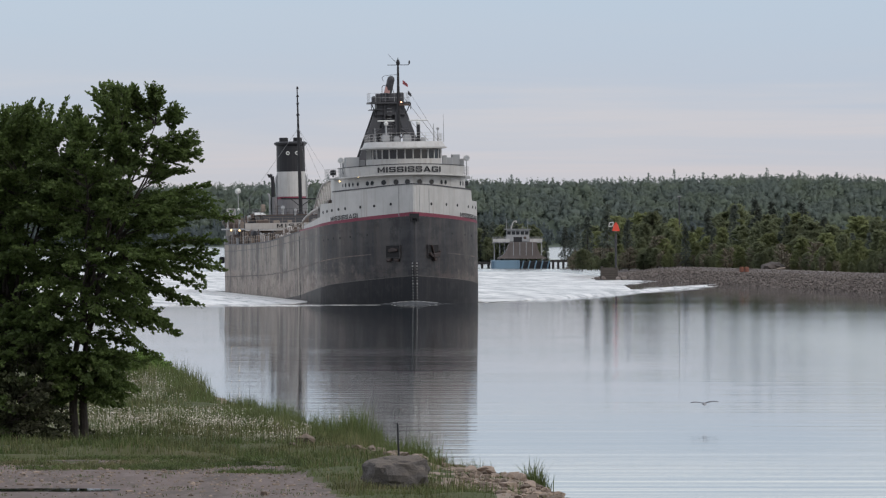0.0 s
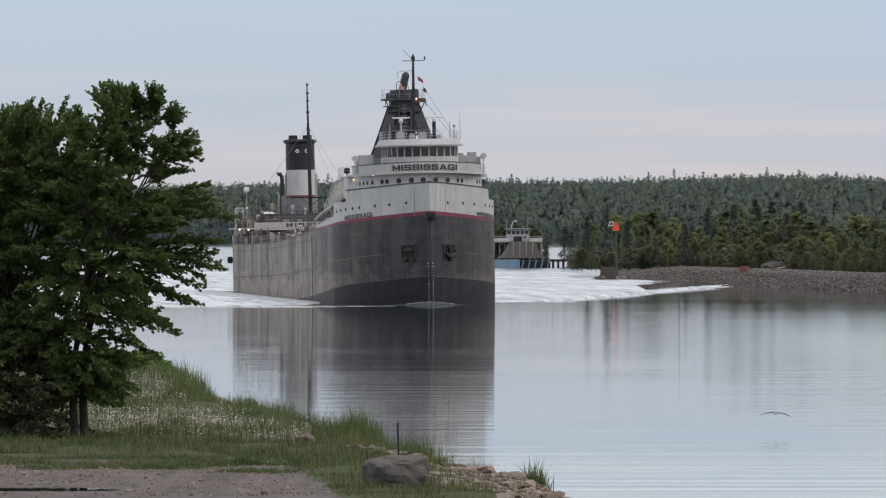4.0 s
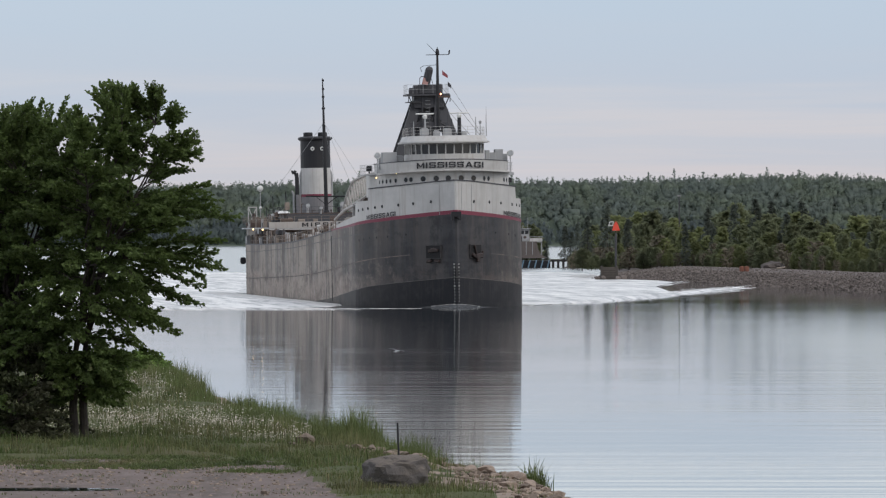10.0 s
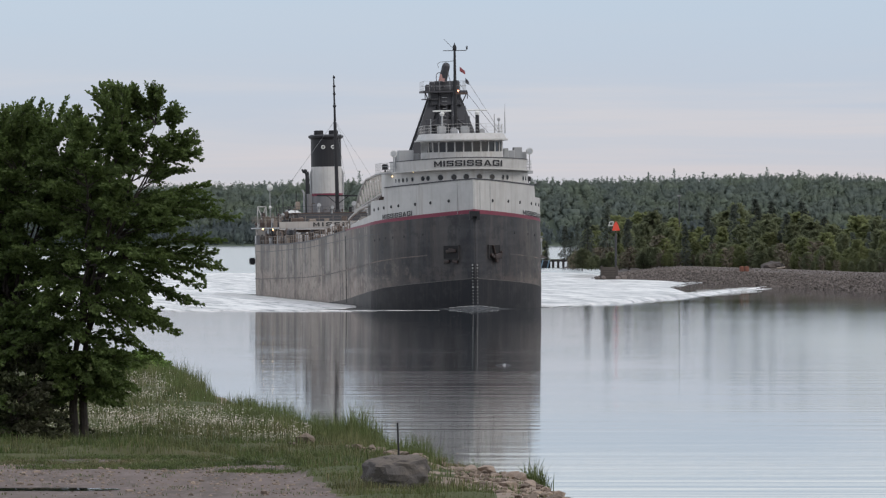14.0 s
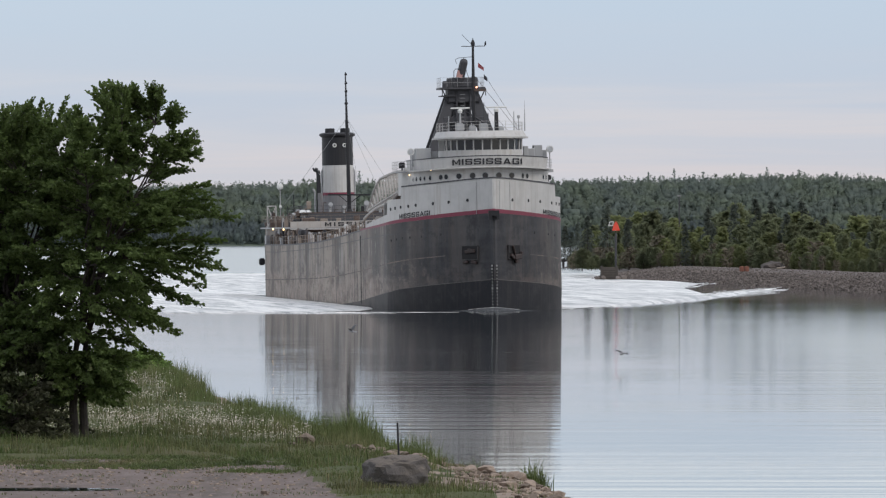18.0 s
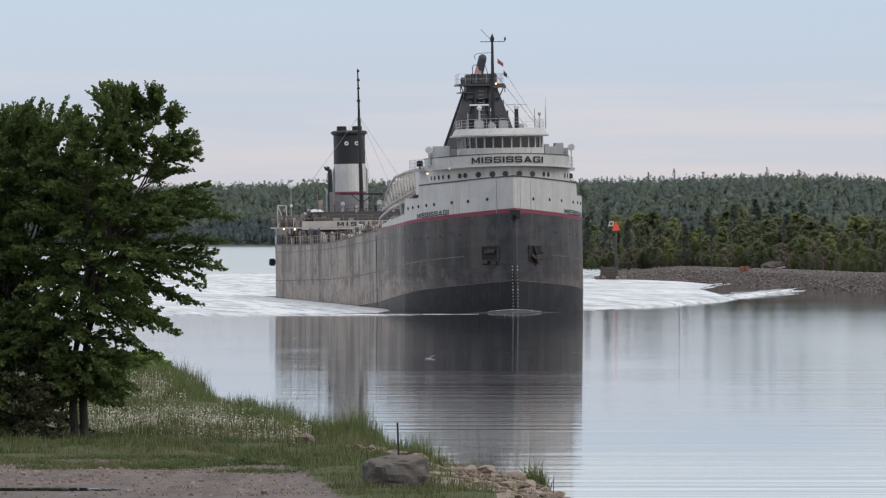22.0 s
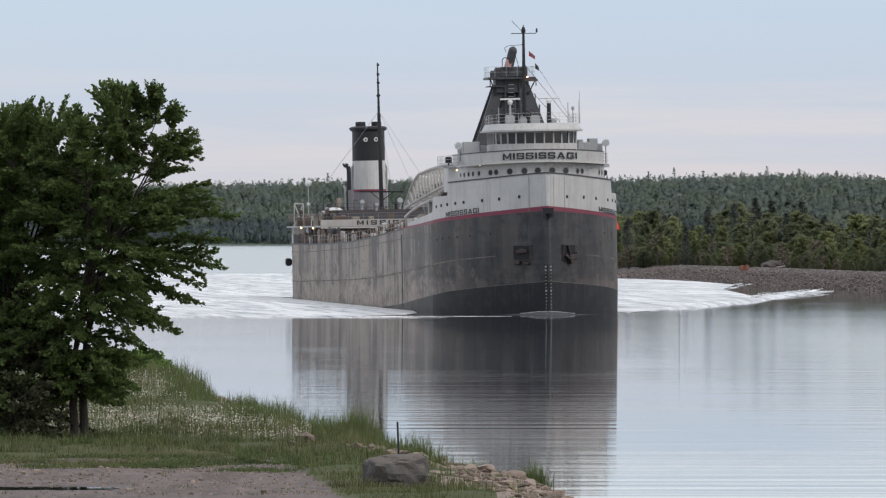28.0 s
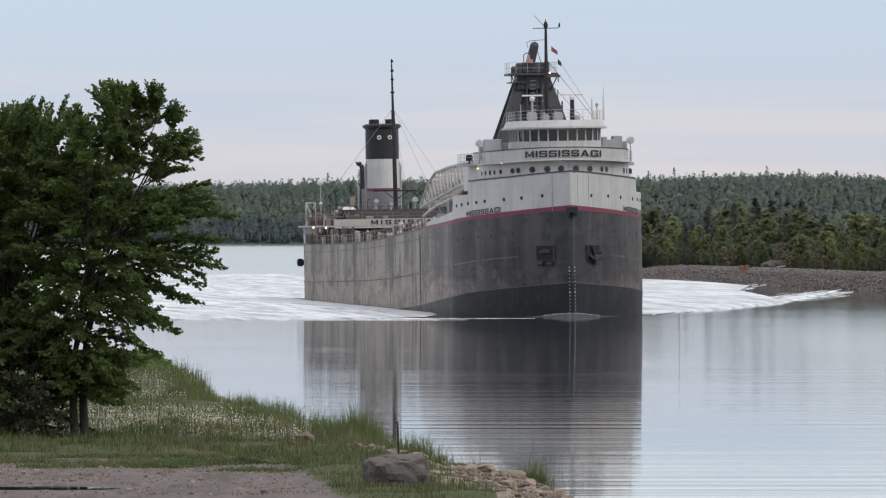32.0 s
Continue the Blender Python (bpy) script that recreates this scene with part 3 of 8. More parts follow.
def land_at(x, y):
    """Ground height with its unevenness."""
    z = ground_z(x, y)
    d = bank_depth(x, y)
    n = 0.16 * vnoise(x, y, 0.28, 1) + 0.07 * vnoise(x, y, 0.9, 2) + 0.03 * vnoise(x, y, 2.6, 3)
    n = n * np.where(is_gravel(x, y), 0.3, 1.0)
    hump = 0.45 * np.exp(-((np.asarray(x) + 11.5) / 3.2) ** 2 - ((np.asarray(y) - 318) / 14) ** 2) * np.clip(d / 2, 0, 1)
    dig = np.exp(-(((np.asarray(x) - PUDDLE[0]) / 1.9) ** 2 + ((np.asarray(y) - PUDDLE[1]) / 1.1) ** 2)) * 0.10
    return z + np.where(z > 0.3, n, 0) + hump - dig


PUDDLE = (-10.6, 187.6)
xs, ys = np.linspace(-18, 6, 121), np.linspace(172, 385, 640)
gx, gy = np.meshgrid(xs, ys)
gz = land_at(gx, gy)
nx = len(xs)
faces = [(i * nx + j, i * nx + j + 1, (i + 1) * nx + j + 1, (i + 1) * nx + j) for i in range(len(ys) - 1) for j in range(nx - 1)]
ground = link_mesh("ground", np.stack([gx.ravel(), gy.ravel(), gz.ravel()], 1), faces, M_SOIL, smooth=True)
for m in (M_GRAVEL, M_TANROCK):
    ground.data.materials.append(m.m)
cx, cy = (gx[:-1, :-1] + gx[1:, 1:]) / 2, (gy[:-1, :-1] + gy[1:, 1:]) / 2
kind_ = np.where(is_stony(cx, cy, bank_depth(cx, cy)), 2, np.where(is_gravel(cx, cy), 1, 0))
ground.data.polygons.foreach_set("material_index", kind_.ravel().astype(np.int32))
tagged(ground, "grassy river bank with a gravel track along it", "ground", kind="structure")

# the rest of the near shore, under and beside the camera
xs2, ys2 = np.linspace(-400, 14, 60), np.concatenate([np.linspace(-60, 171.9, 40)])
hx, hy = np.meshgrid(xs2, ys2)
hz = ground_z(hx, hy)
link_mesh("ground_near", np.stack([hx.ravel(), hy.ravel(), hz.ravel()], 1),
          [(i * 60 + j, i * 60 + j + 1, (i + 1) * 60 + j + 1, (i + 1) * 60 + j) for i in range(39) for j in range(59)], M_SOIL, smooth=True)
tagged(bpy.data.objects["ground_near"], "grassy slope of the near shore", "ground", kind="structure")
xs3, ys3 = np.linspace(-400, -18.05, 50), np.linspace(172, 480, 60)
hx, hy = np.meshgrid(xs3, ys3)
hz = ground_z(hx, hy)
link_mesh("ground_side", np.stack([hx.ravel(), hy.ravel(), hz.ravel()], 1),
          [(i * 50 + j, i * 50 + j + 1, (i + 1) * 50 + j + 1, (i + 1) * 50 + j) for i in range(59) for j in range(49)], M_SOIL, smooth=True)
tagged(bpy.data.objects["ground_side"], "grassy land along the near shore", "ground", kind="structure")

bm = bmesh.new()
ring = []
for i in range(40):
    t = 2 * math.pi * i / 40
    k = 1 + 0.22 * noise.noise((math.cos(t) * 1.5, math.sin(t) * 1.5, 3))
    ring.append(bm.verts.new((PUDDLE[0] + math.cos(t) * 2.1 * k, PUDDLE[1] + math.sin(t) * 1.25 * k, 0.968)))
bm.faces.new(ring)
tagged(part("puddle", bm, M_WATER), "shallow rain puddle on the gravel track", "puddle", kind="structure")

# far shore: one wooded ridge across the lake
RIDGE = ((-630, 38.8), (-270, 40.6), (-171, 42.4), (-72, 44.4), (54, 44.6), (162, 46.4), (243, 48.2), (310, 46.6), (630, 46.0))


def ridge_z(x, y):
    k = min(max((y - 4868) / 100, 0), 1)
    top = lerp(x, RIDGE) - 9.6 + 3 * wobble(x, y, 0.006, 2)
    return 0.6 + (top - 0.6) * (k * k * (3 - 2 * k)) if y > 4868 else 0.6


xs4, ys4 = np.linspace(-1500, 1500, 90), np.concatenate([[4855], np.linspace(4868, 4985, 20)])
vs = [(x, y, -0.5 if y < 4860 else ridge_z(x, y)) for y in ys4 for x in xs4]
link_mesh("far_shore", vs, [(i * 90 + j, i * 90 + j + 1, (i + 1) * 90 + j + 1, (i + 1) * 90 + j) for i in range(len(ys4) - 1) for j in range(89)],
          M_FARLAND, smooth=True)
tagged(bpy.data.objects["far_shore"], "low wooded hills on the far shore", "hills", kind="structure")

ICO = bmesh.new()
bmesh.ops.create_icosphere(ICO, subdivisions=1, radius=1)
ICO_V = np.array([v.co[:] for v in ICO.verts])
ICO_F = np.array([[v.index for v in f.verts] for f in ICO.faces])
ICO.free()


def blobs(name, items, mat, parent=None, label="", rng=None, jag=0.25):
    """Many rough lumps in one mesh; items are centres and half sizes."""
    rng = rng or np.random.default_rng(5)
    n = len(items)
    c = np.array([i[0] for i in items])
    s = np.array([i[1] for i in items])
    v = ICO_V[None] * (1 + rng.uniform(-jag, jag, (n, len(ICO_V), 1))) * s[:, None] + c[:, None]
    f = ICO_F[None] + (np.arange(n) * len(ICO_V))[:, None, None]
    return link_mesh(name, v.reshape(-1, 3).tolist(), f.reshape(-1, 3).tolist(), mat, parent, label)


rng = np.random.default_rng(11)


def clumps(name, centres, sizes, mat, parent, rng, normals=None):
    """Loose foliage: one small tilted triangle for each clump of leaves, shaded by its crown's roundness."""
    n = len(centres)
    c = np.asarray(centres)[:, None, :]
    v = c + rng.normal(size=(n, 3, 3)) * np.asarray(sizes)[:, None, None]
    if normals is not None:
        away = np.cross(v[:, 1] - v[:, 0], v[:, 2] - v[:, 0])[:, 1] > 0
        v[away] = v[away][:, ::-1]
        ob = link_mesh(name, v.reshape(-1, 3).tolist(), np.arange(n * 3).reshape(-1, 3).tolist(), mat, parent, smooth=True)
        ob.data.normals_split_custom_set_from_vertices(np.repeat(normals, 3, 0).tolist())
        return ob
    return link_mesh(name, v.reshape(-1, 3).tolist(), np.arange(n * 3).reshape(-1, 3).tolist(), mat, parent)


def far_tree(x, y, g, h, spruce, m, rng):
    """Clump centres and sizes of one far tree."""
    u = rng.uniform(0, 1, m)
    if spruce:
        w = 2.4 * (1 - u) + 0.2
        zz = g + h * 1.1 * (0.05 + 0.95 * u)
    else:
        w = 3.4 * np.sqrt(np.clip(1 - (2 * u - 0.8) ** 2, 0.03, 1))
        zz = g + h * (0.05 + 0.95 * u)
    c = np.stack([x + rng.normal(0, 0.62, m) * w, y + rng.normal(0, 0.6, m) * w, zz], 1)
    nr = (c - np.array([x, y, g + h * 0.45])) / np.array([5.0, 7.0, h * 0.8]) + np.array([0, -0.55, 0.55])
    return c, rng.uniform(0.4, 0.85, m), nr / np.linalg.norm(nr, axis=1, keepdims=True)


leafy_, low_woods, cores = ([], [], []), ([], [], []), ([], [])
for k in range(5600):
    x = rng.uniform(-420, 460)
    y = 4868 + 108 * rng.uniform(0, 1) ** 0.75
    # trees low on the hill take the bluer haze colour
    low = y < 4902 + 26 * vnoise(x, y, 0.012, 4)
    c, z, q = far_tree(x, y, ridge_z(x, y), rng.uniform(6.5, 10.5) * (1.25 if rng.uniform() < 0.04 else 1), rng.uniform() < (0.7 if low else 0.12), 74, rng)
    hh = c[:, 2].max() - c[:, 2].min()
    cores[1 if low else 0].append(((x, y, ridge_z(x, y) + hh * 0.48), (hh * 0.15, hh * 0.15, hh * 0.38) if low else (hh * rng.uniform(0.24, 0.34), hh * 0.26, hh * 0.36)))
    for lst, v in zip(low_woods if low else leafy_, (c, z * 0.95, q)):
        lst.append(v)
for k in range(1000):          # the closed line of crowns along the ridge
    x, y = rng.uniform(-420, 460), rng.uniform(4966, 4984)
    c, z, q = far_tree(x, y, ridge_z(x, y), rng.uniform(7.5, 12.5), rng.uniform() < 0.4, 60, rng)
    for lst, v in zip(leafy_, (c, z * 0.8, q)):
        lst.append(v)
for nm, (cs, ss, ns), mat, lab in (("far_woods", leafy_, M_FAR, "dense leafy forest on the far hills, haze put into its colour"),
                                   ("far_conifers", low_woods, M_FARLOW_HAZE, "lower woods along the far shore, bluish haze put into their colour")):
    core = blobs(nm + "_inner", cores[mat is M_FARLOW_HAZE], mat, rng=rng, jag=0.4)
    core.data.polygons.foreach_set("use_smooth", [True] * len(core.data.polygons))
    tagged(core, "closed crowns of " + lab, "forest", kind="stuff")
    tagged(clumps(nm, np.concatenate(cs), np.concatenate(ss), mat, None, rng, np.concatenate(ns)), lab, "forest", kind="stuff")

# a few tall pines that stand over the ridge line
TALL = ((1193, 299), (1148, 305), (1357, 296), (1414, 301), (905, 308), (1245, 305), (1480, 304), (580, 308), (636, 303))
for px, py in TALL:
    x = (px - 784) / FOC * 4975
    top = EYE_Z + (416.3 - py) * 4975 / FOC
    g = ridge_z(x, 4975)
    t = thing("far_pine", "tall pine standing above the forest ridge", "tree", "pines on the ridge", pose(x, 4975, g))
    # trunk and crown share the haze-lightened woods colour
    b = bmesh.new()
    rod(b, (0, 0, 0), (0, 0, top - g), 0.3, 0.1)
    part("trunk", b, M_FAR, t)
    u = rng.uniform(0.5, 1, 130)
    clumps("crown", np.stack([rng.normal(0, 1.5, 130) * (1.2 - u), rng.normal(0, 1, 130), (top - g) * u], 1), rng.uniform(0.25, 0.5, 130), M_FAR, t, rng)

# ---------- the stone jetty and the land behind it ----------
SHORE = ((1050, 493.5), (1100, 495), (1150, 496.5), (1200, 498.5), (1250, 501), (1300, 503), (1350, 506), (1400, 509), (1450, 512.5), (1500, 514.5), (1568, 518))
JET = tuple(((b - 784) / FOC * EYE_Z * FOC / (d - 416.3), EYE_Z * FOC / (d - 416.3)) for b, d in SHORE) + ((70, 792), (90, 643))
JN = len(JET)


def jet_at(s):
    """Point on the jetty's waterline and its inland normal; s runs 0 to 1 from the tip."""
    i = min(int(s * (JN - 1)), JN - 2)
    k = s * (JN - 1) - i
    (ax, ay), (bx, by) = JET[i], JET[i + 1]
    d = Vector((bx - ax, by - ay)).normalized()
    return Vector((ax + (bx - ax) * k, ay + (by - ay) * k)), Vector((-d.y, d.x))


def jet_crest(y):
    return lerp(y, ((643, 2.9), (914, 2.5), (1030, 2.42), (1125, 2.42), (1200, 2.4), (1228, 1.75), (1252, 1.0)))


land_v, land_f = [], []
PROF = ((-4, -2.2), (0, -0.1), (4.4, 1.0), (6.4, 1.0), (8.5, 0.72), (40, 0.80), (160, 1.0), (500, 1.2))
for i in range(97):
    p, nrm = jet_at(i / 96)
    for off, k in PROF:
        q = p + nrm * off
        zz = -2.2 if off < -1 else k * jet_crest(p.y) if off >= 0 else 0
        land_v.append((q.x, q.y, zz))
npf = len(PROF)
land_f = [(i * npf + j, (i + 1) * npf + j, (i + 1) * npf + j + 1, i * npf + j + 1) for i in range(96) for j in range(npf - 1)]
jetty = link_mesh("jetty", land_v, land_f, M_RIPRAPJ)
tagged(jetty, "long low jetty of grey-brown broken stone", "jetty", kind="structure")
# wooded point behind the jetty's tip
PT = ((30, 1251), (34.5, 1400), (38.5, 1600), (28.5, 1640), (30, 1710), (45, 1952), (90, 2182))
vs = []
for x, y in PT:
    for off, z in ((-3, -1.0), (0, 0.15), (3, 1.4), (40, 1.9), (700, 2.5)):
        vs.append((x + off, y, z))
link_mesh("point_land", vs, [(i * 5 + j, i * 5 + j + 1, (i + 1) * 5 + j + 1, (i + 1) * 5 + j) for i in range(6) for j in range(4)], M_EARTH)
tagged(bpy.data.objects["point_land"], "low wooded point beyond the jetty", "ground", kind="structure")
vs = [(q * 9 + 13 + dx, 2055 + dy, z) for q in (0, 1, 2) for dx, dy, z in ((-8, -30, -0.5), (8, -30, -0.5), (8, 40, 0.6), (-8, 40, 0.6))]
link_mesh("islet", vs, [(0, 1, 2, 3), (4, 5, 6, 7), (8, 9, 10, 11)], M_SOIL)
tagged(bpy.data.objects["islet"], "low reedy islet behind the ferry", "ground", kind="structure")
# a bare earth bank that rises between the trees
vs, n_ = [], 24
for i in range(n_ + 1):
    x = 68 + 60 * i / n_
    k = min(1.0, i / 4) * (1 + 0.12 * math.sin(i * 1.7))
    for dy, z in ((0, 1.6), (5, 3.6), (9, 6.4), (30, 7.0), (70, 1.5)):
        vs.append((x, 1195 - 1.2 * i + dy, 1.5 + (z - 1.5) * k))
link_mesh("earth_bank", vs, [(i * 5 + j, (i + 1) * 5 + j, (i + 1) * 5 + j + 1, i * 5 + j + 1) for i in range(n_) for j in range(4)], M_EARTH, smooth=True)
tagged(bpy.data.objects["earth_bank"], "bare brown earth bank between the trees", "bank", kind="structure")
# ---------- trees ----------


def leaf_mesh(name, centres, dirs, size, mat, parent, rng, ratio=0.5, far=False):
    """Small bent leaves: two triangles about a folded midrib, or one for trees far off."""
    n = len(centres)
    c, d = np.asarray(centres), np.asarray(dirs)
    d = d / np.linalg.norm(d, axis=1, keepdims=True)
    r = rng.normal(size=(n, 3))
    side = np.cross(d, r)
    side /= np.linalg.norm(side, axis=1, keepdims=True) + 1e-9
    up = np.cross(side, d)
    L = (size * rng.uniform(0.6, 1.35, (n, 1)))
    W = L * ratio
    if far:
        v = np.stack([c - side * W * 0.6, c + side * W * 0.6 + up * W * 0.2, c + d * L], 1)
        nr = (c - np.array([0, 0, 4.5])) / np.array([2.4, 2.4, 5.0]) + np.array([0, 0, 0.4])
        nr /= np.linalg.norm(nr, axis=1, keepdims=True)
        turned = (np.cross(v[:, 1] - v[:, 0], v[:, 2] - v[:, 0]) * nr).sum(1) < 0
        v[turned] = v[turned][:, ::-1]
        ob = link_mesh(name, v.reshape(-1, 3).tolist(), np.arange(n * 3).reshape(-1, 3).tolist(), mat, parent, smooth=True)
        ob.data.normals_split_custom_set_from_vertices(np.repeat(nr, 3, 0).tolist())
        return ob
    v = np.stack([c, c + d * L * 0.5 + side * W + up * W * 0.3, c + d * L, c + d * L * 0.5 - side * W + up * W * 0.3], 1)
    base = (np.arange(n) * 4)[:, None]
    f = np.concatenate([base + np.array([[0, 1, 2]]), base + np.array([[0, 2, 3]])])
    return link_mesh(name, v.reshape(-1, 3).tolist(), f.tolist(), mat, parent)


def limb(bm, pts, r0, r1, n=5):
    k = len(pts) - 1
    for i in range(k):
        rod(bm, pts[i], pts[i + 1], r0 + (r1 - r0) * i / k, r0 + (r1 - r0) * (i + 1) / k, n, caps=False)


def broadleaf(name, label, at, height, env, trunks, n_limb, n_twig, n_leaf, leaf, mat, seed, group="", lean=(0, 0), droop=True, low=0.18):
    """A tree in leaf. env: (height share, radius) pairs; trunks: foot offsets; lean pushes the crown sideways."""
    rng = np.random.default_rng(seed)
    tree = thing(name, label, "tree", group, at)
    bt = bmesh.new()
    tops = []
    for fx, fy in trunks:
        pts = [Vector((fx, fy, -0.15))]
        for q in range(1, 9):
            s = q / 8
            pts.append(Vector((fx * (1 + s) + lean[0] * s * s + rng.normal(0, 0.05) * height / 10,
                               fy * (1 + s) + lean[1] * s * s + rng.normal(0, 0.05) * height / 10, height * 0.9 * s)))
        limb(bt, pts, height * (0.0165 if len(trunks) == 1 else 0.0135), height * 0.003, 8)
        tops.append(pts)
    cs, ds = [], []
    for i in range(n_limb):
        pts = tops[i % len(tops)]
        s = low + (0.97 - low) * (i + rng.uniform()) / n_limb
        q = s * 8
        a = pts[int(q)].lerp(pts[min(int(q) + 1, 8)], q - int(q))
        az = i * 2.399 + rng.normal(0, 0.3)
        rad = lerp(s, env) * rng.uniform(0.72, 1.04)
        rise = (s - 0.55) * 1.5 * rad if droop else (0.25 + 0.5 * s) * rad
        tip = Vector((lean[0] * s * s + math.cos(az) * rad, lean[1] * s * s + math.sin(az) * rad, a.z + rise))
        mid = a.lerp(tip, 0.5) + Vector((0, 0, 0.13 * rad))
        curve = [a, a.lerp(mid, 0.6) + Vector((0, 0, 0.03 * rad)), mid, mid.lerp(tip, 0.55) + Vector((0, 0, 0.03 * rad)), tip]
        limb(bt, curve, 0.02 + 0.006 * rad * height / 10, 0.008, 4)
        out = Vector((math.cos(az), math.sin(az), 0))
        for k in range(n_twig):
            u = 0.12 + 0.88 * (k + rng.uniform()) / n_twig
            w = u * 4
            o = curve[min(int(w), 3)].lerp(curve[min(int(w), 3) + 1], w - min(int(w), 3))
            turn = rng.normal(0, 0.7)
            dirn = Vector((math.cos(az + turn), math.sin(az + turn), (s - 0.52) * 1.6 + rng.normal(0, 0.22) if droop else 0.4 + rng.normal(0, 0.35)))
            ln = rng.uniform(0.4, 1.0) * (0.28 * rad + 0.35)
            e = o + dirn.normalized() * ln
            rod(bt, o, e, 0.008, 0.004, 3, caps=False)
            for m in range(n_leaf):
                g = rng.uniform(0.05, 1.1)
                p = o.lerp(e, g) + Vector(rng.normal(0, 0.035 + 0.05 * leaf, 3)) + Vector((0, 0, -0.02))
                cs.append(p[:])
                ds.append((dirn.x + rng.normal(0, 0.45), dirn.y + rng.normal(0, 0.45), dirn.z - 0.15 + rng.normal(0, 0.35)))
    part("trunk", bt, M_BARK, tree, "forked grey-brown trunk and limbs" if len(trunks) > 1 else "")
    leaf_mesh("crown", cs, ds, leaf, mat, tree, rng, 0.5, height == 10)
    return tree


def conifer(name, label, at, height, radius, seed, group="", leaf=0.5):
    rng = np.random.default_rng(seed)
    tree = thing(name, label, "tree", group, at)
    b = bmesh.new()
    rod(b, (0, 0, -0.2), (0, 0, height), 0.012 * height, 0.01, 6)
    cs, ds = [], []
    tiers = int(height * 2.2)
    for i in range(tiers):
        s = 0.08 + 0.9 * i / tiers
        r = radius * (1 - s) ** 0.8 * rng.uniform(0.7, 1.1) + 0.08
        for k in range(7):
            az = rng.uniform(0, 6.28)
            tip = Vector((math.cos(az) * r, math.sin(az) * r, height * s - 0.25 * r))
            rod(b, (0, 0, height * s), tip, 0.02, 0.01, 3, caps=False)
            for m in range(9):
                g = rng.uniform(0.15, 1.05)
                cs.append((tip.x * g + rng.normal(0, .06), tip.y * g + rng.normal(0, .06), height * s - 0.25 * r * g + rng.normal(0, 0.1)))
                ds.append((math.cos(az) + rng.normal(0, .5), math.sin(az) + rng.normal(0, .5), -0.3 + rng.normal(0, .3)))
    part("trunk", b, M_BARK, tree)
    leaf_mesh("crown", cs, ds, leaf, M_CONIFER, tree, rng, 0.36, True)
    return tree


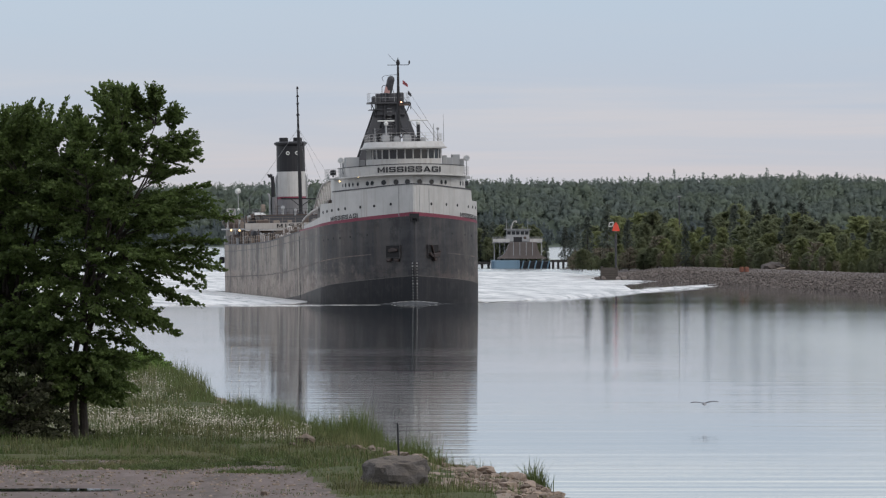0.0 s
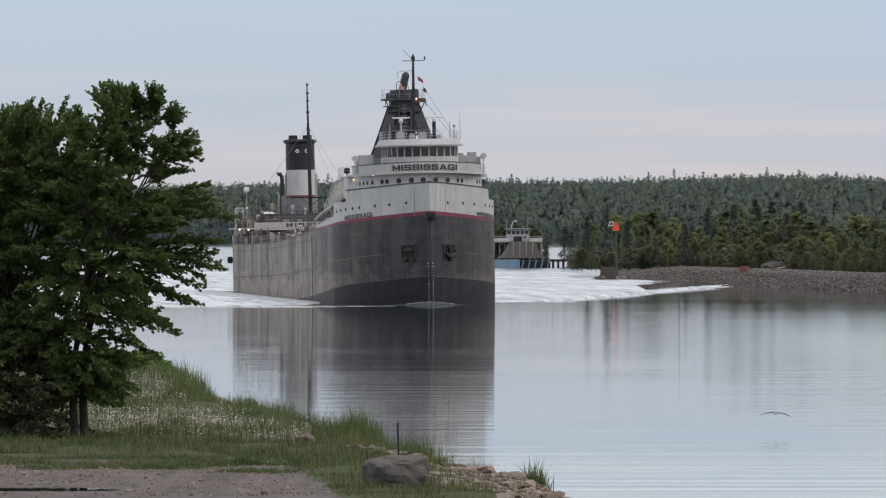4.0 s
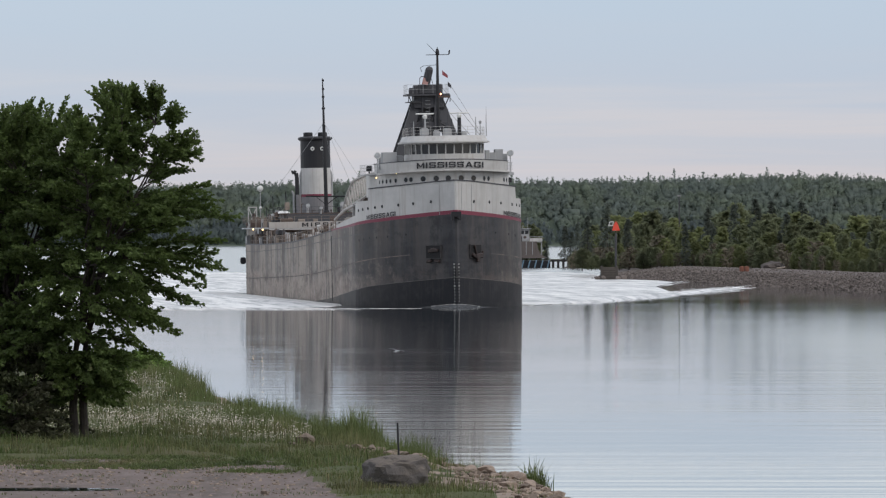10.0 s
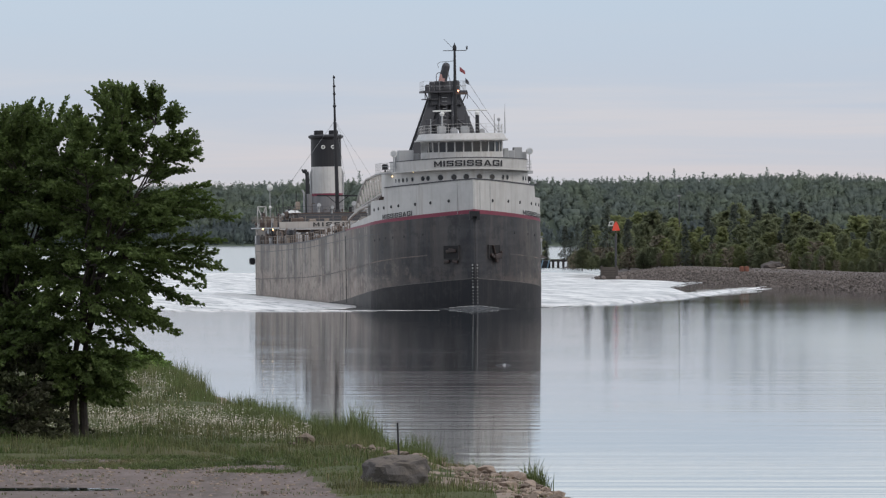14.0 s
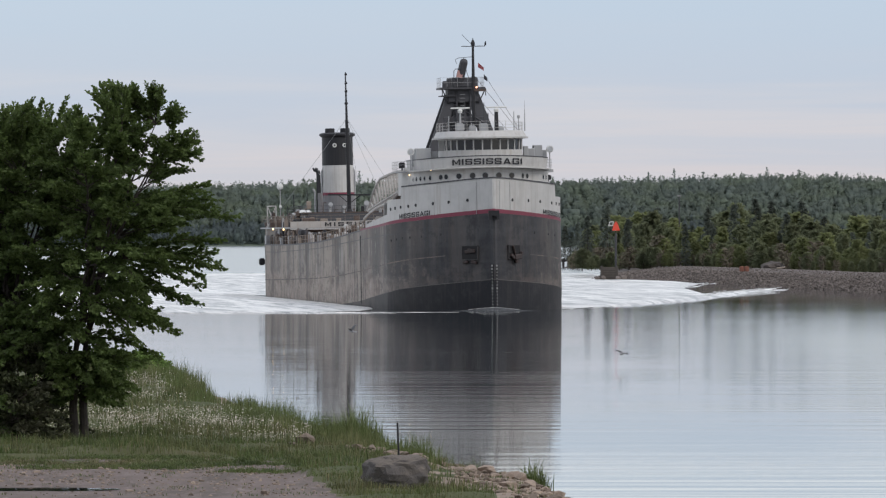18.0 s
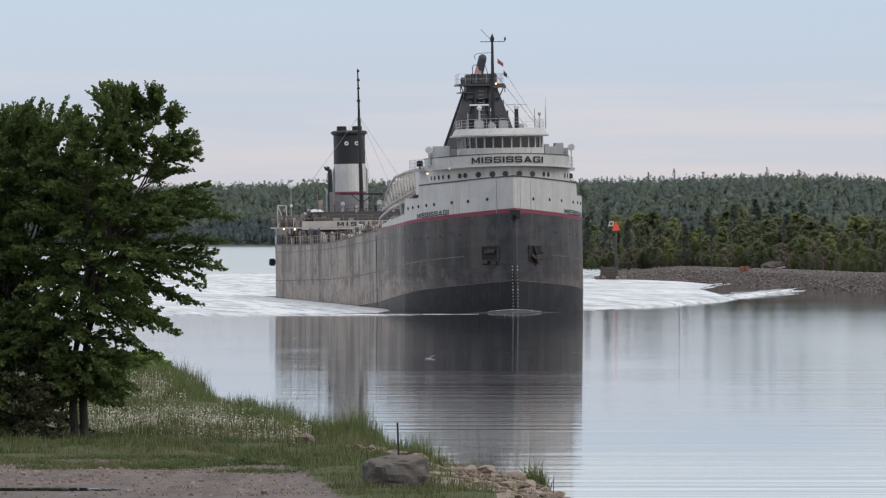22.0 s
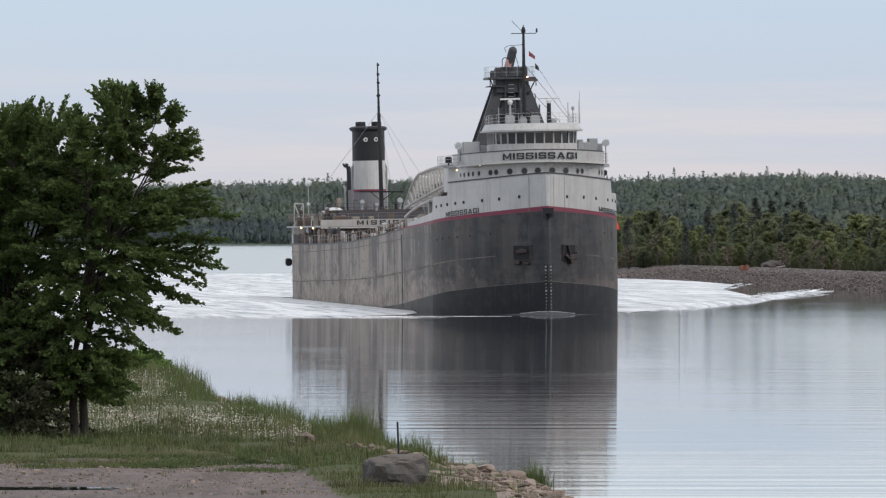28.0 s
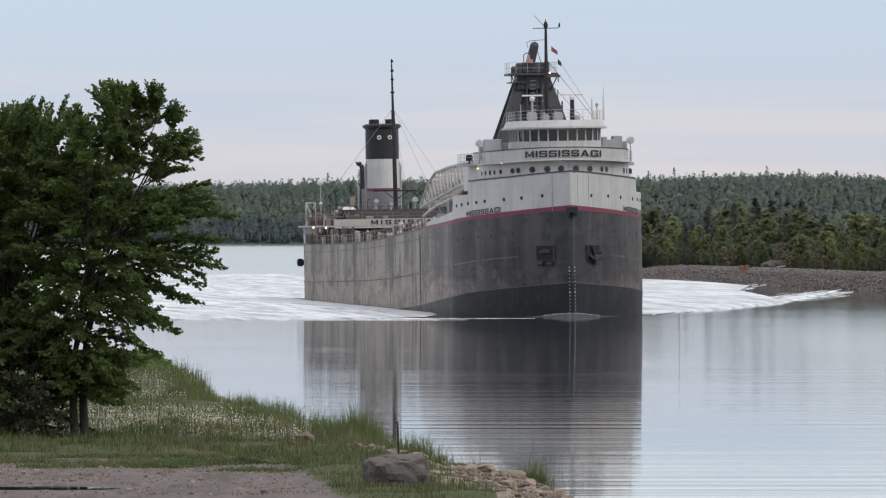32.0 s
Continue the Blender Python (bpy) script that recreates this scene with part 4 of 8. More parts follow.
def spray_tree(label, at, env, axis, trunks, fork, n_bough, n_leaf, leaf, mat, seed, low):
    """A vase-shaped tree: leaders fan out of a fork, boughs arch to the rim and end in flat leafy sprays.
    env: (height, radius) pairs; axis: sideways drift of the crown for each metre of height."""
    rng = np.random.default_rng(seed)
    tree = thing("maple_tree", label, "tree", "", at)
    top = env[-1][0]
    bt = bmesh.new()
    leaders = []
    for n, (fx, fy) in enumerate(trunks):
        foot = [Vector((fx, fy, -0.15))]
        for q in range(1, 6):
            foot.append(Vector((fx + rng.normal(0, 0.02), fy + rng.normal(0, 0.02), fork * q / 5)))
        limb(bt, foot, 0.155, 0.115, 9)
        for k in range(5):
            az = (k + 0.5 * n) * 2 * math.pi / 5 + rng.normal(0, 0.25)
            zt = top * rng.uniform(0.74, 0.90)
            rt = lerp(zt, env) * rng.uniform(0.2, 0.6)
            tip = Vector((axis * zt + math.cos(az) * rt, math.sin(az) * rt, zt))
            a = foot[-1]
            pts = [a]
            for q in range(1, 9):
                u = q / 8
                pts.append(a.lerp(tip, u) + Vector((math.cos(az), math.sin(az), 0)) * (-0.35 * math.sin(math.pi * u)) + Vector(rng.normal(0, 0.05, 3)))
            limb(bt, pts, 0.085, 0.015, 6)
            leaders.append(foot[:-1] + pts)
    cs, ds = [], []
    up = Vector((0, 0, 1))
    for i in range(n_bough):
        zt = low + (top - low) * (0.02 + 0.98 * rng.uniform()) ** 0.85
        az = i * 2.399 + rng.normal(0, 0.25)
        deep = 1.0 if i % 5 < 3 else rng.uniform(0.08, 0.8)
        lobe = 1 + 0.20 * noise.noise((math.cos(az) * 1.6, math.sin(az) * 1.6, zt * 0.55 + seed))
        r = lerp(zt, env) * deep * lobe * rng.uniform(0.86, 1.05)
        out = Vector((math.cos(az), math.sin(az), 0))
        tip = Vector((axis * zt, 0, zt)) + out * r
        share = (zt - low) / (top - low)
        tip.z = max(0.6, tip.z - max(0.0, 0.6 - share) * 0.75 * r)
        z0 = max(1.6, zt - (0.95 * share - 0.25) * r)
        best = min((p for L in leaders for p in L if abs(p.z - z0) < 0.9), key=lambda p: (p - tip).length, default=leaders[0][5])
        span = (tip - best).length
        mid = best.lerp(tip, 0.55) + up * span * (0.05 + 0.15 * (1 - share)) + Vector(rng.normal(0, 0.08, 3))
        line = [best.lerp(mid, u).lerp(mid.lerp(tip, u), u) for u in (0, 0.2, 0.4, 0.6, 0.8, 1.0)]
        limb(bt, line, 0.012 + 0.007 * span, 0.005, 4)
        n_twig = int(6 + span * 6.0)
        for k in range(n_twig):
            u = 0.22 + 0.78 * (k + rng.uniform()) / n_twig
            w = min(u * 5, 4.999)
            o = line[int(w)].lerp(line[int(w) + 1], w - int(w))
            d = (line[int(w) + 1] - line[int(w)]).normalized()
            side = d.cross(up).normalized() * (1 if k % 2 else -1)
            dirn = (d * rng.uniform(0.7, 1.2) + side * rng.uniform(0.1, 0.75) + up * rng.normal(0.05 + 0.25 * (share - 0.5), 0.32)).normalized()
            ln = rng.uniform(0.28, 0.62) * (1.15 - 0.5 * u)
            e = o + dirn * ln
            rod(bt, o, e, 0.006, 0.003, 3, caps=False)
            for m in range(n_leaf):
                g = (m + rng.uniform()) / n_leaf * 1.06
                p = o.lerp(e, g) + Vector(rng.normal(0, 0.026, 3))
                s2 = dirn.cross(up) * (0.75 if m % 2 else -0.75)
                cs.append(p[:])
                ds.append((dirn.x + s2.x + rng.normal(0, 0.25), dirn.y + s2.y + rng.normal(0, 0.25), dirn.z - 0.22 + rng.normal(0, 0.25)))
    part("trunk", bt, M_BARK, tree, "forked grey-brown trunk and limbs")
    leaf_mesh("crown", cs, ds, leaf, mat, tree, rng, 0.34)
    return tree


# the tree at the water's edge in the foreground, its neighbour and the shrubs at its foot
spray_tree("leafy dark green tree with two slender trunks on the grassy bank", pose(-11.9, 231.0, 0.95),
           ((1.2, 0.9), (2.2, 1.5), (3.5, 2.4), (5.0, 3.0), (6.2, 3.4), (7.4, 3.65), (8.6, 3.2), (9.6, 2.7), (10.4, 2.2), (11.0, 1.6), (11.6, 0.8)),
           0.14, ((-0.17, 0.0), (0.14, 0.25)), 2.7, 350, 17, 0.135, M_LEAF, 21, 1.3)
spray_tree("broad leafy tree standing close to the other on the bank", pose(-14.6, 234, 0.95),
           ((1.5, 1.2), (3.0, 2.2), (4.5, 2.9), (6.5, 3.5), (8.5, 3.7), (9.8, 3.4), (10.5, 2.8), (11.0, 1.6)),
           0.03, ((-0.1, 0.0), (0.3, -0.2)), 2.4, 400, 15, 0.135, M_LEAF, 36, 2.4)
# all but one shrub take the leaf colour with the trees' shade in it
for i, (x, y, h, r) in enumerate(((-13.6, 229, 3.4, 1.6), (-15.0, 228.5, 4.2, 1.7), (-14.4, 232, 5.0, 1.8), (-16.2, 229.5, 4.5, 1.9), (-13.8, 227.8, 2.0, 1.3))):
    broadleaf("shrub", "dark thicket shrub under the trees", pose(x, y + 1.5, 0.9), h, ((0, r * 0.9), (0.4, r), (1.0, r * 0.5)),
              ((0, 0), (0.15, 0.1), (-0.15, 0.1)), 26, 12, 24, 0.125, (M_SHADELEAF, M_LEAF, M_SHADELEAF, M_SHADELEAF, M_SHADELEAF)[i], 50 + i, "shrubs under the trees", low=0.05)
for i, (x, y, h, r) in enumerate(((-14.3, 338, 0.7, .8), (-13.8, 333, 0.5, .6), (-15.2, 341, 0.8, .9), (-13.3, 329, 0.35, .5))):
    broadleaf("bank_bush", "low green bush at the top of the bank", pose(x, y, 0.85), h, ((0, r), (0.5, r), (1.0, r * 0.6)),
              ((0, 0), (0.2, 0.1)), 24, 12, 22, 0.13, M_BUSHG, 70 + i, "bushes on the bank", droop=False, low=0.05)

# the wood behind the jetty
TOPS = ((1005, 448), (1020, 425), (1035, 405), (1061, 378), (1077, 365), (1097, 380), (1130, 376), (1152, 364), (1180, 374), (1206, 390), (1228, 390), (1262, 380), (1278, 372), (1303, 350),
        (1320, 364), (1341, 348), (1366, 358), (1385, 376), (1400, 362), (1414, 350), (1432, 374), (1455, 388), (1480, 376), (1498, 388), (1514, 366), (1540, 372), (1568, 362), (1640, 364))
MODEL = {}


def model_tree(kind, i):
    """Model trees 10 m high, made on first use and copied after that."""
    key = (kind, i)
    if key not in MODEL:
        if kind == "spruce":
            MODEL[key] = [conifer("spruce_tree", "dark narrow spruce in the shoreline wood", pose(0, 0, 0), 10, 1.9 + 0.3 * i, 200 + i, "trees behind the jetty"), False]
        else:
            mat = {"poplar": M_LEAFY, "birch": M_LEAFM, "brush": M_BRUSH}[kind]
            lab = {"poplar": "spring-green poplar in the shoreline wood", "birch": "mid-green birch in the shoreline wood",
                   "brush": "half-bare brownish bush at the wood's edge"}[kind]
            MODEL[key] = [broadleaf({"poplar": "poplar_tree", "birch": "birch_tree", "brush": "brush_bush"}[kind], lab, pose(0, 0, 0), 10,
                                    ((0, 1.7), (0.25, 2.4), (0.5, 2.3), (0.75, 1.6), (0.9, 0.95), (1, 0.35)) if kind != "brush" else ((0, 1.6), (0.4, 2.4), (1, 1.2)), ((0, 0),) if kind != "brush" else ((-.4, 0), (.4, .3), (0, -.3)),
                                    64 if kind != "brush" else 36, 9, 21 if kind != "brush" else 13, 0.37, mat, 300 + 10 * i + len(kind), "trees behind the jetty", droop=False, low=0.05), False]
    return MODEL[key]


def put_tree(kind, i, x, y, z, h, wide=1.0, turn=0.0):
    slot = model_tree(kind, i)
    k = h / 10
    m = pose(x, y, z, 0, 0, turn) @ Matrix.Diagonal((k * wide, k * wide, k, 1))
    if not slot[1]:
        slot[1] = True
        slot[0].matrix_basis = m
        return slot[0]
    t = copy_thing(slot[0], Matrix.Identity(4))
    t.matrix_basis = m
    return t


rng = np.random.default_rng(77)


def jet_y(px):
    """Distance at which the jetty's waterline crosses this bearing."""
    k = (px - 784) / FOC
    best = 1250
    for (ax, ay), (bx, by) in zip(JET, JET[1:]):
        d = (bx - ax) - k * (by - ay)
        if abs(d) > 1e-9:
            u = (k * ay - ax) / d
            if 0 <= u <= 1:
                best = ay + u * (by - ay)
    return best


for row, (back, hk) in enumerate(((19, 0.36), (38, 0.58), (70, 0.82), (120, 0.96), (190, 1.02))):
    px = 1016.0 + row * 3
    while px < 1640:
        px += rng.uniform(9, 20) * (0.75 if row < 2 else 1.0)
        y = (jet_y(px) + 70 if px > 1092 else 1645) + back + rng.uniform(-8, 12)
        x = (px - 784) / FOC * y
        top = EYE_Z + (416.3 - lerp(px, TOPS)) * y / FOC
        base = 2.0
        h = max(1.6, (top - base) * hk * (rng.uniform(0.6, 1.06) if row < 3 else rng.uniform(0.78, 1.05)))
        u = rng.uniform()
        if row == 0:
            kind = "brush" if u < 0.28 else "poplar" if u < 0.55 else "birch"
        elif row == 1:
            kind = "brush" if u < 0.15 else "poplar" if u < 0.6 else "birch"
        else:
            kind = "spruce" if u < 0.3 else "poplar" if u < 0.6 else "birch"
        put_tree(kind, int(rng.integers(0, 3)), x, y, base - 0.15, h, rng.uniform(0.8, 1.25) * (1.15 if row < 2 else 0.95), rng.uniform(0, 360))
for px, py, yy in ((1075, 356, 1170), (1253, 362, 1120), (1338, 346, 1080), (1392, 374, 1060), (1366, 352, 1100), (1458, 378, 1060), (1213, 398, 1090),
                  (1040, 378, 1200), (1110, 384, 1180), (1000, 398, 1460), (1012, 408, 1440), (1022, 392, 1420), (1420, 352, 1100), (1300, 356, 1100)):
    y = yy * 1.148
    put_tree("spruce", int(rng.integers(0, 3)), (px - 784) / FOC * y, y, 1.6, EYE_Z + (416.3 - py) * y / FOC - 1.6, 0.9, rng.uniform(0, 360))
for k in range(26):            # low brush along the shore behind the jetty's tip
    px, y = 1006 + 150 * (k + rng.uniform()) / 26, rng.uniform(1290, 1370)
    put_tree("brush" if k % 3 == 0 else "birch", k % 3, (px - 784) / FOC * y, y, 1.2, rng.uniform(2.4, 4.6), 1.5, rng.uniform(0, 360))
for k in range(48):            # islet and far point trees round the ferry
    px = rng.uniform(838, 968)
    y = rng.uniform(2035, 2075)
    h = rng.uniform(7, 12.5) if px < 960 else rng.uniform(3, 8)
    put_tree("spruce" if rng.uniform() < 0.6 else "birch", int(rng.integers(0, 3)), (px - 784) / FOC * y, y, 0.0, h, 1.0, rng.uniform(0, 360))
# ---------- the bulk freighter; its own space: x across, y aft from the stem, z up from the waterline ----------
LOA, HALF = 189.0, 9.15
DECK = ((0, 10.0), (3.5, 9.78), (8, 9.5), (11, 9.3), (14, 9.15), (18, 8.9), (27, 8.7), (42, 8.45), (57, 8.05), (74, 7.55), (96, 7.05),
        (127, 6.75), (155, 6.65), (190, 6.75))
BULWARK = ((0, 13.6), (3, 13.45), (7.5, 13.15), (13.4, 12.87), (13.7, 11.6), (17.5, 11.5), (17.9, 10.0), (42, 8.9))
BOOT = ((0, 3.2), (4.4, 2.92), (9, 2.62), (14.8, 2.2), (17, 1.95), (47, 0.75), (75, 0.0), (190, -0.8))
STRAKE = ((0, 6.05), (7, 5.6), (11.4, 5.35), (18, 4.87), (42, 4.1), (68, 3.4), (96, 2.9), (160, 2.3), (190, 2.3))
SEAM = ((14, 8.0), (18, 7.9), (42, 7.45), (96, 6.33), (153, 5.75), (190, 5.8))


def half_beam(y, z=5.0):
    """Half breadth of the hull at y metres aft of the stem."""
    if y < 18.5:
        b = HALF * (1 - (1 - y / 18.5) ** 1.6)
        return max(b - max(0.0, 1.5 - z) * 0.05 * min(1, y / 3), 0.10)
    if y < 165:
        return HALF
    k = (y - 165) / 24.2
    return HALF * math.sqrt(max(0.0, 1 - k ** 2.4))


def hull_normal(y, side):
    d = (half_beam(y + 0.2) - half_beam(max(y - 0.2, 0))) / (0.4 if y > 0.2 else y + 0.2)
    return Vector((side, -d, 0)).normalized()


STATIONS = sorted(set([round(18.5 * (i / 26) ** 1.15, 3) for i in range(27)] + [13.4, 13.7, 17.5, 17.9] + list(np.arange(22, 166, 6.0)) +
                      [165 + 24 * math.sin(math.pi / 2 * i / 14) for i in range(15)]))


def shell(name, lo, hi, mat, y0=0.0, y1=189.0, rows=3, out=0.0, parent=None, label="", thick=0.0):
    """Plating between two heights along both sides of the hull, joined round the stem and the stern."""
    ys = [y for y in STATIONS if y0 <= y <= y1]
    loop = [(-1, y) for y in reversed(ys)] + [(1, y) for y in ys]
    closed = y1 >= 189
    vs, fs = [], []
    rims = [out] if not thick else [out, out - thick]
    for o in rims:
        for s, y in loop:
            a, b = lerp(y, lo), lerp(y, hi)
            for r in range(rows + 1):
                z = a + (b - a) * r / rows
                vs.append((s * max(half_beam(y, z) + o, 0.05), y - (o if y < 0.5 else 0), z))
    n, m = len(loop), rows + 1
    for i in range(n - 1):
        for r in range(rows):
            q = i * m + r
            fs.append((q, q + m, q + m + 1, q + 1))
    if closed:
        for r in range(rows):
            q = (n - 1) * m + r
            fs.append((q, r, r + 1, q + 1))
    if thick:
        k = n * m
        for i in range(n - 1):
            for r in range(rows):
                q = k + i * m + r
                fs.append((q + 1, q + m + 1, q + m, q))
            t = i * m + rows
            fs.append((t, t + m, k + t + m, k + t))
    return link_mesh(name, vs, fs, mat, parent, label, smooth=False)


ship = thing("freighter", "long grey and white lake freighter under way with rust-streaked hull", "ship")
LOW = ((0, -3.0), (190, -3.0))
shell("lower_hull", LOW, BOOT, M_BOOT, rows=3, parent=ship, label="black boot topping with scum streaks")
shell("upper_hull", BOOT, DECK, M_HULL, rows=5, parent=ship, label="dark grey rust-streaked side plating, bleached aft")
RED1 = tuple((y, z + 0.42 - 0.006 * y) for y, z in DECK if y <= 57)
shell("red_band", DECK, RED1, M_REDBAND, y1=46, rows=1, out=0.012, parent=ship, label="dull red painted band")
W0 = tuple((y, z + 0.36 - 0.006 * y) for y, z in DECK if y <= 57)
shell("white_bow", W0, BULWARK, M_WHITE, y1=40, rows=3, parent=ship, label="white bow plating and bulwark", thick=0.12)


def strip(name, tab, h, mat, out, y0, y1, label=""):
    shell(name, tuple((y, z - h / 2) for y, z in tab), tuple((y, z + h / 2) for y, z in tab), mat, y0, y1, 1, out, ship, label, thick=0.1)


strip("rubbing_strake", STRAKE, 0.10, M_STRAKE, 0.04, 5.5, 189)
strip("sheer_seam", SEAM, 0.07, M_GREY, 0.035, 14, 189, "dark welded seam below the deck edge")
strip("boot_line", BOOT, 0.05, M_SCUM, 0.012, 0, 40, "pale scum line")
strip("bulwark_cap", tuple((y, z) for y, z in BULWARK if y < 13.5), 0.13, M_GREY, 0.06, 0, 13.4, "dark bulwark capping")
strip("gunwale_bar", DECK, 0.16, M_GREY, 0.05, 42, 189)


def deck_plate(name, z_of, y0, y1, mat, inset=0.1, thick=0.12, label=""):
    ys = [y for y in STATIONS if y0 <= y <= y1]
    vs, fs = [], []
    for dz in (0, -thick):
        for y in ys:
            b = max(half_beam(y, 8) - inset, 0.04)
            z = z_of(y) + dz
            vs += [(-b, y, z), (0, y, z + 0.12), (b, y, z)]
    n = len(ys)
    for k in (0, 1):
        for i in range(n - 1):
            for j in (0, 1):
                q = k * n * 3 + i * 3 + j
                fs.append((q, q + 1, q + 4, q + 3) if not k else (q + 3, q + 4, q + 1, q))
    return link_mesh(name, vs, fs, mat, ship, label)


deck_plate("main_deck", lambda y: lerp(y, DECK) - 0.08, 17.9, 189, M_DECK, label="red oxide weather deck")
deck_plate("forecastle_deck", lambda y: lerp(y, BULWARK) - 1.05 if y < 13.5 else 11.0, 0.5, 22, M_LGREY)
bm = bmesh.new()
box(bm, (0, 22, 9.9), (18.0, 0.15, 2.7))
part("forecastle_bulkhead", bm, M_WHITE, ship)

# vertical hull seams that carry rust
for y, s in ((46, -1), (46, 1)):
    bm = bmesh.new()
    box(bm, (s * (HALF + 0.02), y, 4.1), (0.06, 0.28, 7.4))
    part("hull_seam", bm, M_BLACK, ship, "dark vertical overflow streak plate")
# stem chock, hawse pockets with anchors, draught marks
bm = bmesh.new()
box(bm, (0, -0.08, 9.95), (1.05, 0.75, 0.55))
box(bm, (-0.38, -0.16, 9.55), (0.28, 0.6, 0.5))
box(bm, (0.38, -0.16, 9.55), (0.28, 0.6, 0.5))
part("bow_chock", bm, M_BLACK, ship, "black roller chock on the stem")


def on_hull(y, z, side, out=0.0):
    n = hull_normal(y, side)
    return Vector((side * half_beam(y, z), y, z)) + n * out, n


def hull_frame(y, z, side):
    """Pose on the plating: x along the hull aft, y up, z outward."""
    p, n = on_hull(y, z, side)
    t = Vector((-n.y, n.x, 0)) * side
    m = Matrix((( t.x * side, 0, n.x, p.x), (t.y * side, 0, n.y, p.y), (0, 1, 0, p.z), (0, 0, 0, 1)))
    return m


def hull_box(bm, m, cx, cy, cz, sx, sy, sz, roll=0.0):
    r = Matrix.Rotation(roll, 3, "Z")
    for v in box(bm, (cx, cy, cz), (sx, sy, sz), r):
        v.co = m @ v.co


for side, yy in ((-1, 2.75), (1, 3.0)):
    m = hull_frame(yy, 5.95, side)
    # proud black block: the recess's shade is put into its colour
    b = bmesh.new()
    hull_box(b, m, 0, 0, 0.02, 2.3, 1.35, 0.30)
    pocket = part("anchor_pocket", b, M_SHADE_PANEL_BLACK, ship, "black block in place of the shaded hawse recess")
    b = bmesh.new()
    for cx, cy, sx, sy in ((0, 0.70, 2.4, 0.06), (0, -0.70, 2.4, 0.06), (-1.17, 0, 0.06, 1.4), (1.17, 0, 0.06, 1.4)):
        hull_box(b, m, cx, cy, 0.06, sx * 0.98, sy, 0.30)
    part("pocket_rim", b, M_HULL, pocket)
    b = bmesh.new()
    if side > 0:                   # canted, one fluke swung out below the pocket
        hull_box(b, m, -0.25, 0.15, 0.3, 0.2, 1.15, 0.22, 0.45)
        hull_box(b, m, 0.35, -0.5, 0.34, 1.35, 0.5, 0.34, 0.1)
        hull_box(b, m, -0.7, -0.45, 0.34, 0.7, 0.34, 0.3, -0.5)
        hull_box(b, m, 1.15, -0.35, 0.34, 0.24, 0.8, 0.25, -0.35)
        hull_box(b, m, 0.3, -0.95, 0.3, 0.6, 0.4, 0.3, 0)
    else:                          # drawn up square, flukes level
        hull_box(b, m, 0.1, 0.12, 0.24, 1.5, 0.34, 0.25, 0.06)
        hull_box(b, m, 0.1, 0.3, 0.22, 0.8, 0.2, 0.25, -0.08)
        hull_box(b, m, -0.65, -0.98, 0.2, 0.8, 0.3, 0.26, 0.12)
        hull_box(b, m, 0.65, -0.98, 0.2, 0.8, 0.3, 0.26, -0.12)
    bmesh.ops.bevel(b, geom=b.edges[:], offset=0.06, segments=1, affect="EDGES")
    part("anchor", b, M_ANCHOR, ship, "rusty stockless anchor housed in its pocket")
for side in (-1, 1):
    m = hull_frame(0.23, 3.75, side)
    b = bmesh.new()
    hull_box(b, m, 0.05, 0, 0.03, 0.42, 1.95, 0.06)
    part("mark_panel", b, M_SHADE_PANEL_BLACK, ship, "black panel behind the draught marks")
    for k in range(13):
        b = bmesh.new()
        hull_box(b, m, 0.0, 0.85 - 0.33 * k, 0.07, 0.22 if k in (0, 1, 7) else 0.12, 0.18 if k in (0, 1, 7) else 0.10, 0.05)
        part("draught_mark", b, M_DIMMARK, ship)

# portholes in the bow
for side, spots in ((-1, ((3.08, 11.33), (5.54, 11.16), (7.82, 11.05), (10.66, 10.92), (12.08, 10.83), (13.68, 10.74), (15.04, 10.65), (16.36, 10.54))),
                    (1, ((3.06, 11.28), (6.08, 11.2), (8.74, 11.08), (12.1, 10.92), (13.9, 10.86), (15.6, 10.78)))):
    for y, z in spots:
        p, n = on_hull(y, z, side, 0.02)
        b = bmesh.new()
        disc(b, p, n, 0.17, 0.06, 10)
        part("porthole", b, M_BLACK, ship)
for side, spots in ((-1, ((6.76, 7.84), (9.76, 7.66), (11.88, 7.57), (13.44, 7.52), (14.9, 7.41), (16.36, 7.3))), (1, ((7.34, 7.87), (10.84, 7.7), (13.16, 7.58)))):
    for y, z in spots:
        p, n = on_hull(y, z, side, 0.01)
        b = bmesh.new()
        disc(b, p, n, 0.13, 0.05, 10)
        part("porthole", b, M_BLACK, ship)
# pipes and scuppers that run down the white bow
for side, y, z0, z1 in ((-1, 1.95, 9.9, 13.2), (1, 2.6, 10.2, 13.2), (1, 0.9, 10.4, 13.3)):
    b = bmesh.new()
    p0, _ = on_hull(y, z0, side, 0.05)
    p1, _ = on_hull(y, z1, side, 0.05)
    rod(b, p0, p1, 0.02)
    part("bow_cable", b, M_LGREY, ship)

# ship's name, painted along the bow, across the bridge front and on the after house
NAME = "MISSISSAGI"


def hull_name(side, y0, y1, z0, z1, h):
    vs, fs = text_verts(NAME, h)
    w = max(v[0] for v in vs) - min(v[0] for v in vs)
    out = []
    for u, v in vs:
        k = (u / w + 0.5) if side > 0 else (0.5 - u / w)
        y = y0 + (y1 - y0) * k
        p, n = on_hull(y, z0 + (z1 - z0) * k + v, side, 0.035)
        out.append(p)
    return link_mesh("lettering", out, fs, M_LETTER, ship, "black painted ship name on the bow")


hull_name(-1, 8.3, 14.0, 10.12, 9.75, 0.5)
hull_name(1, 9.4, 16.4, 10.02, 9.55, 0.5)


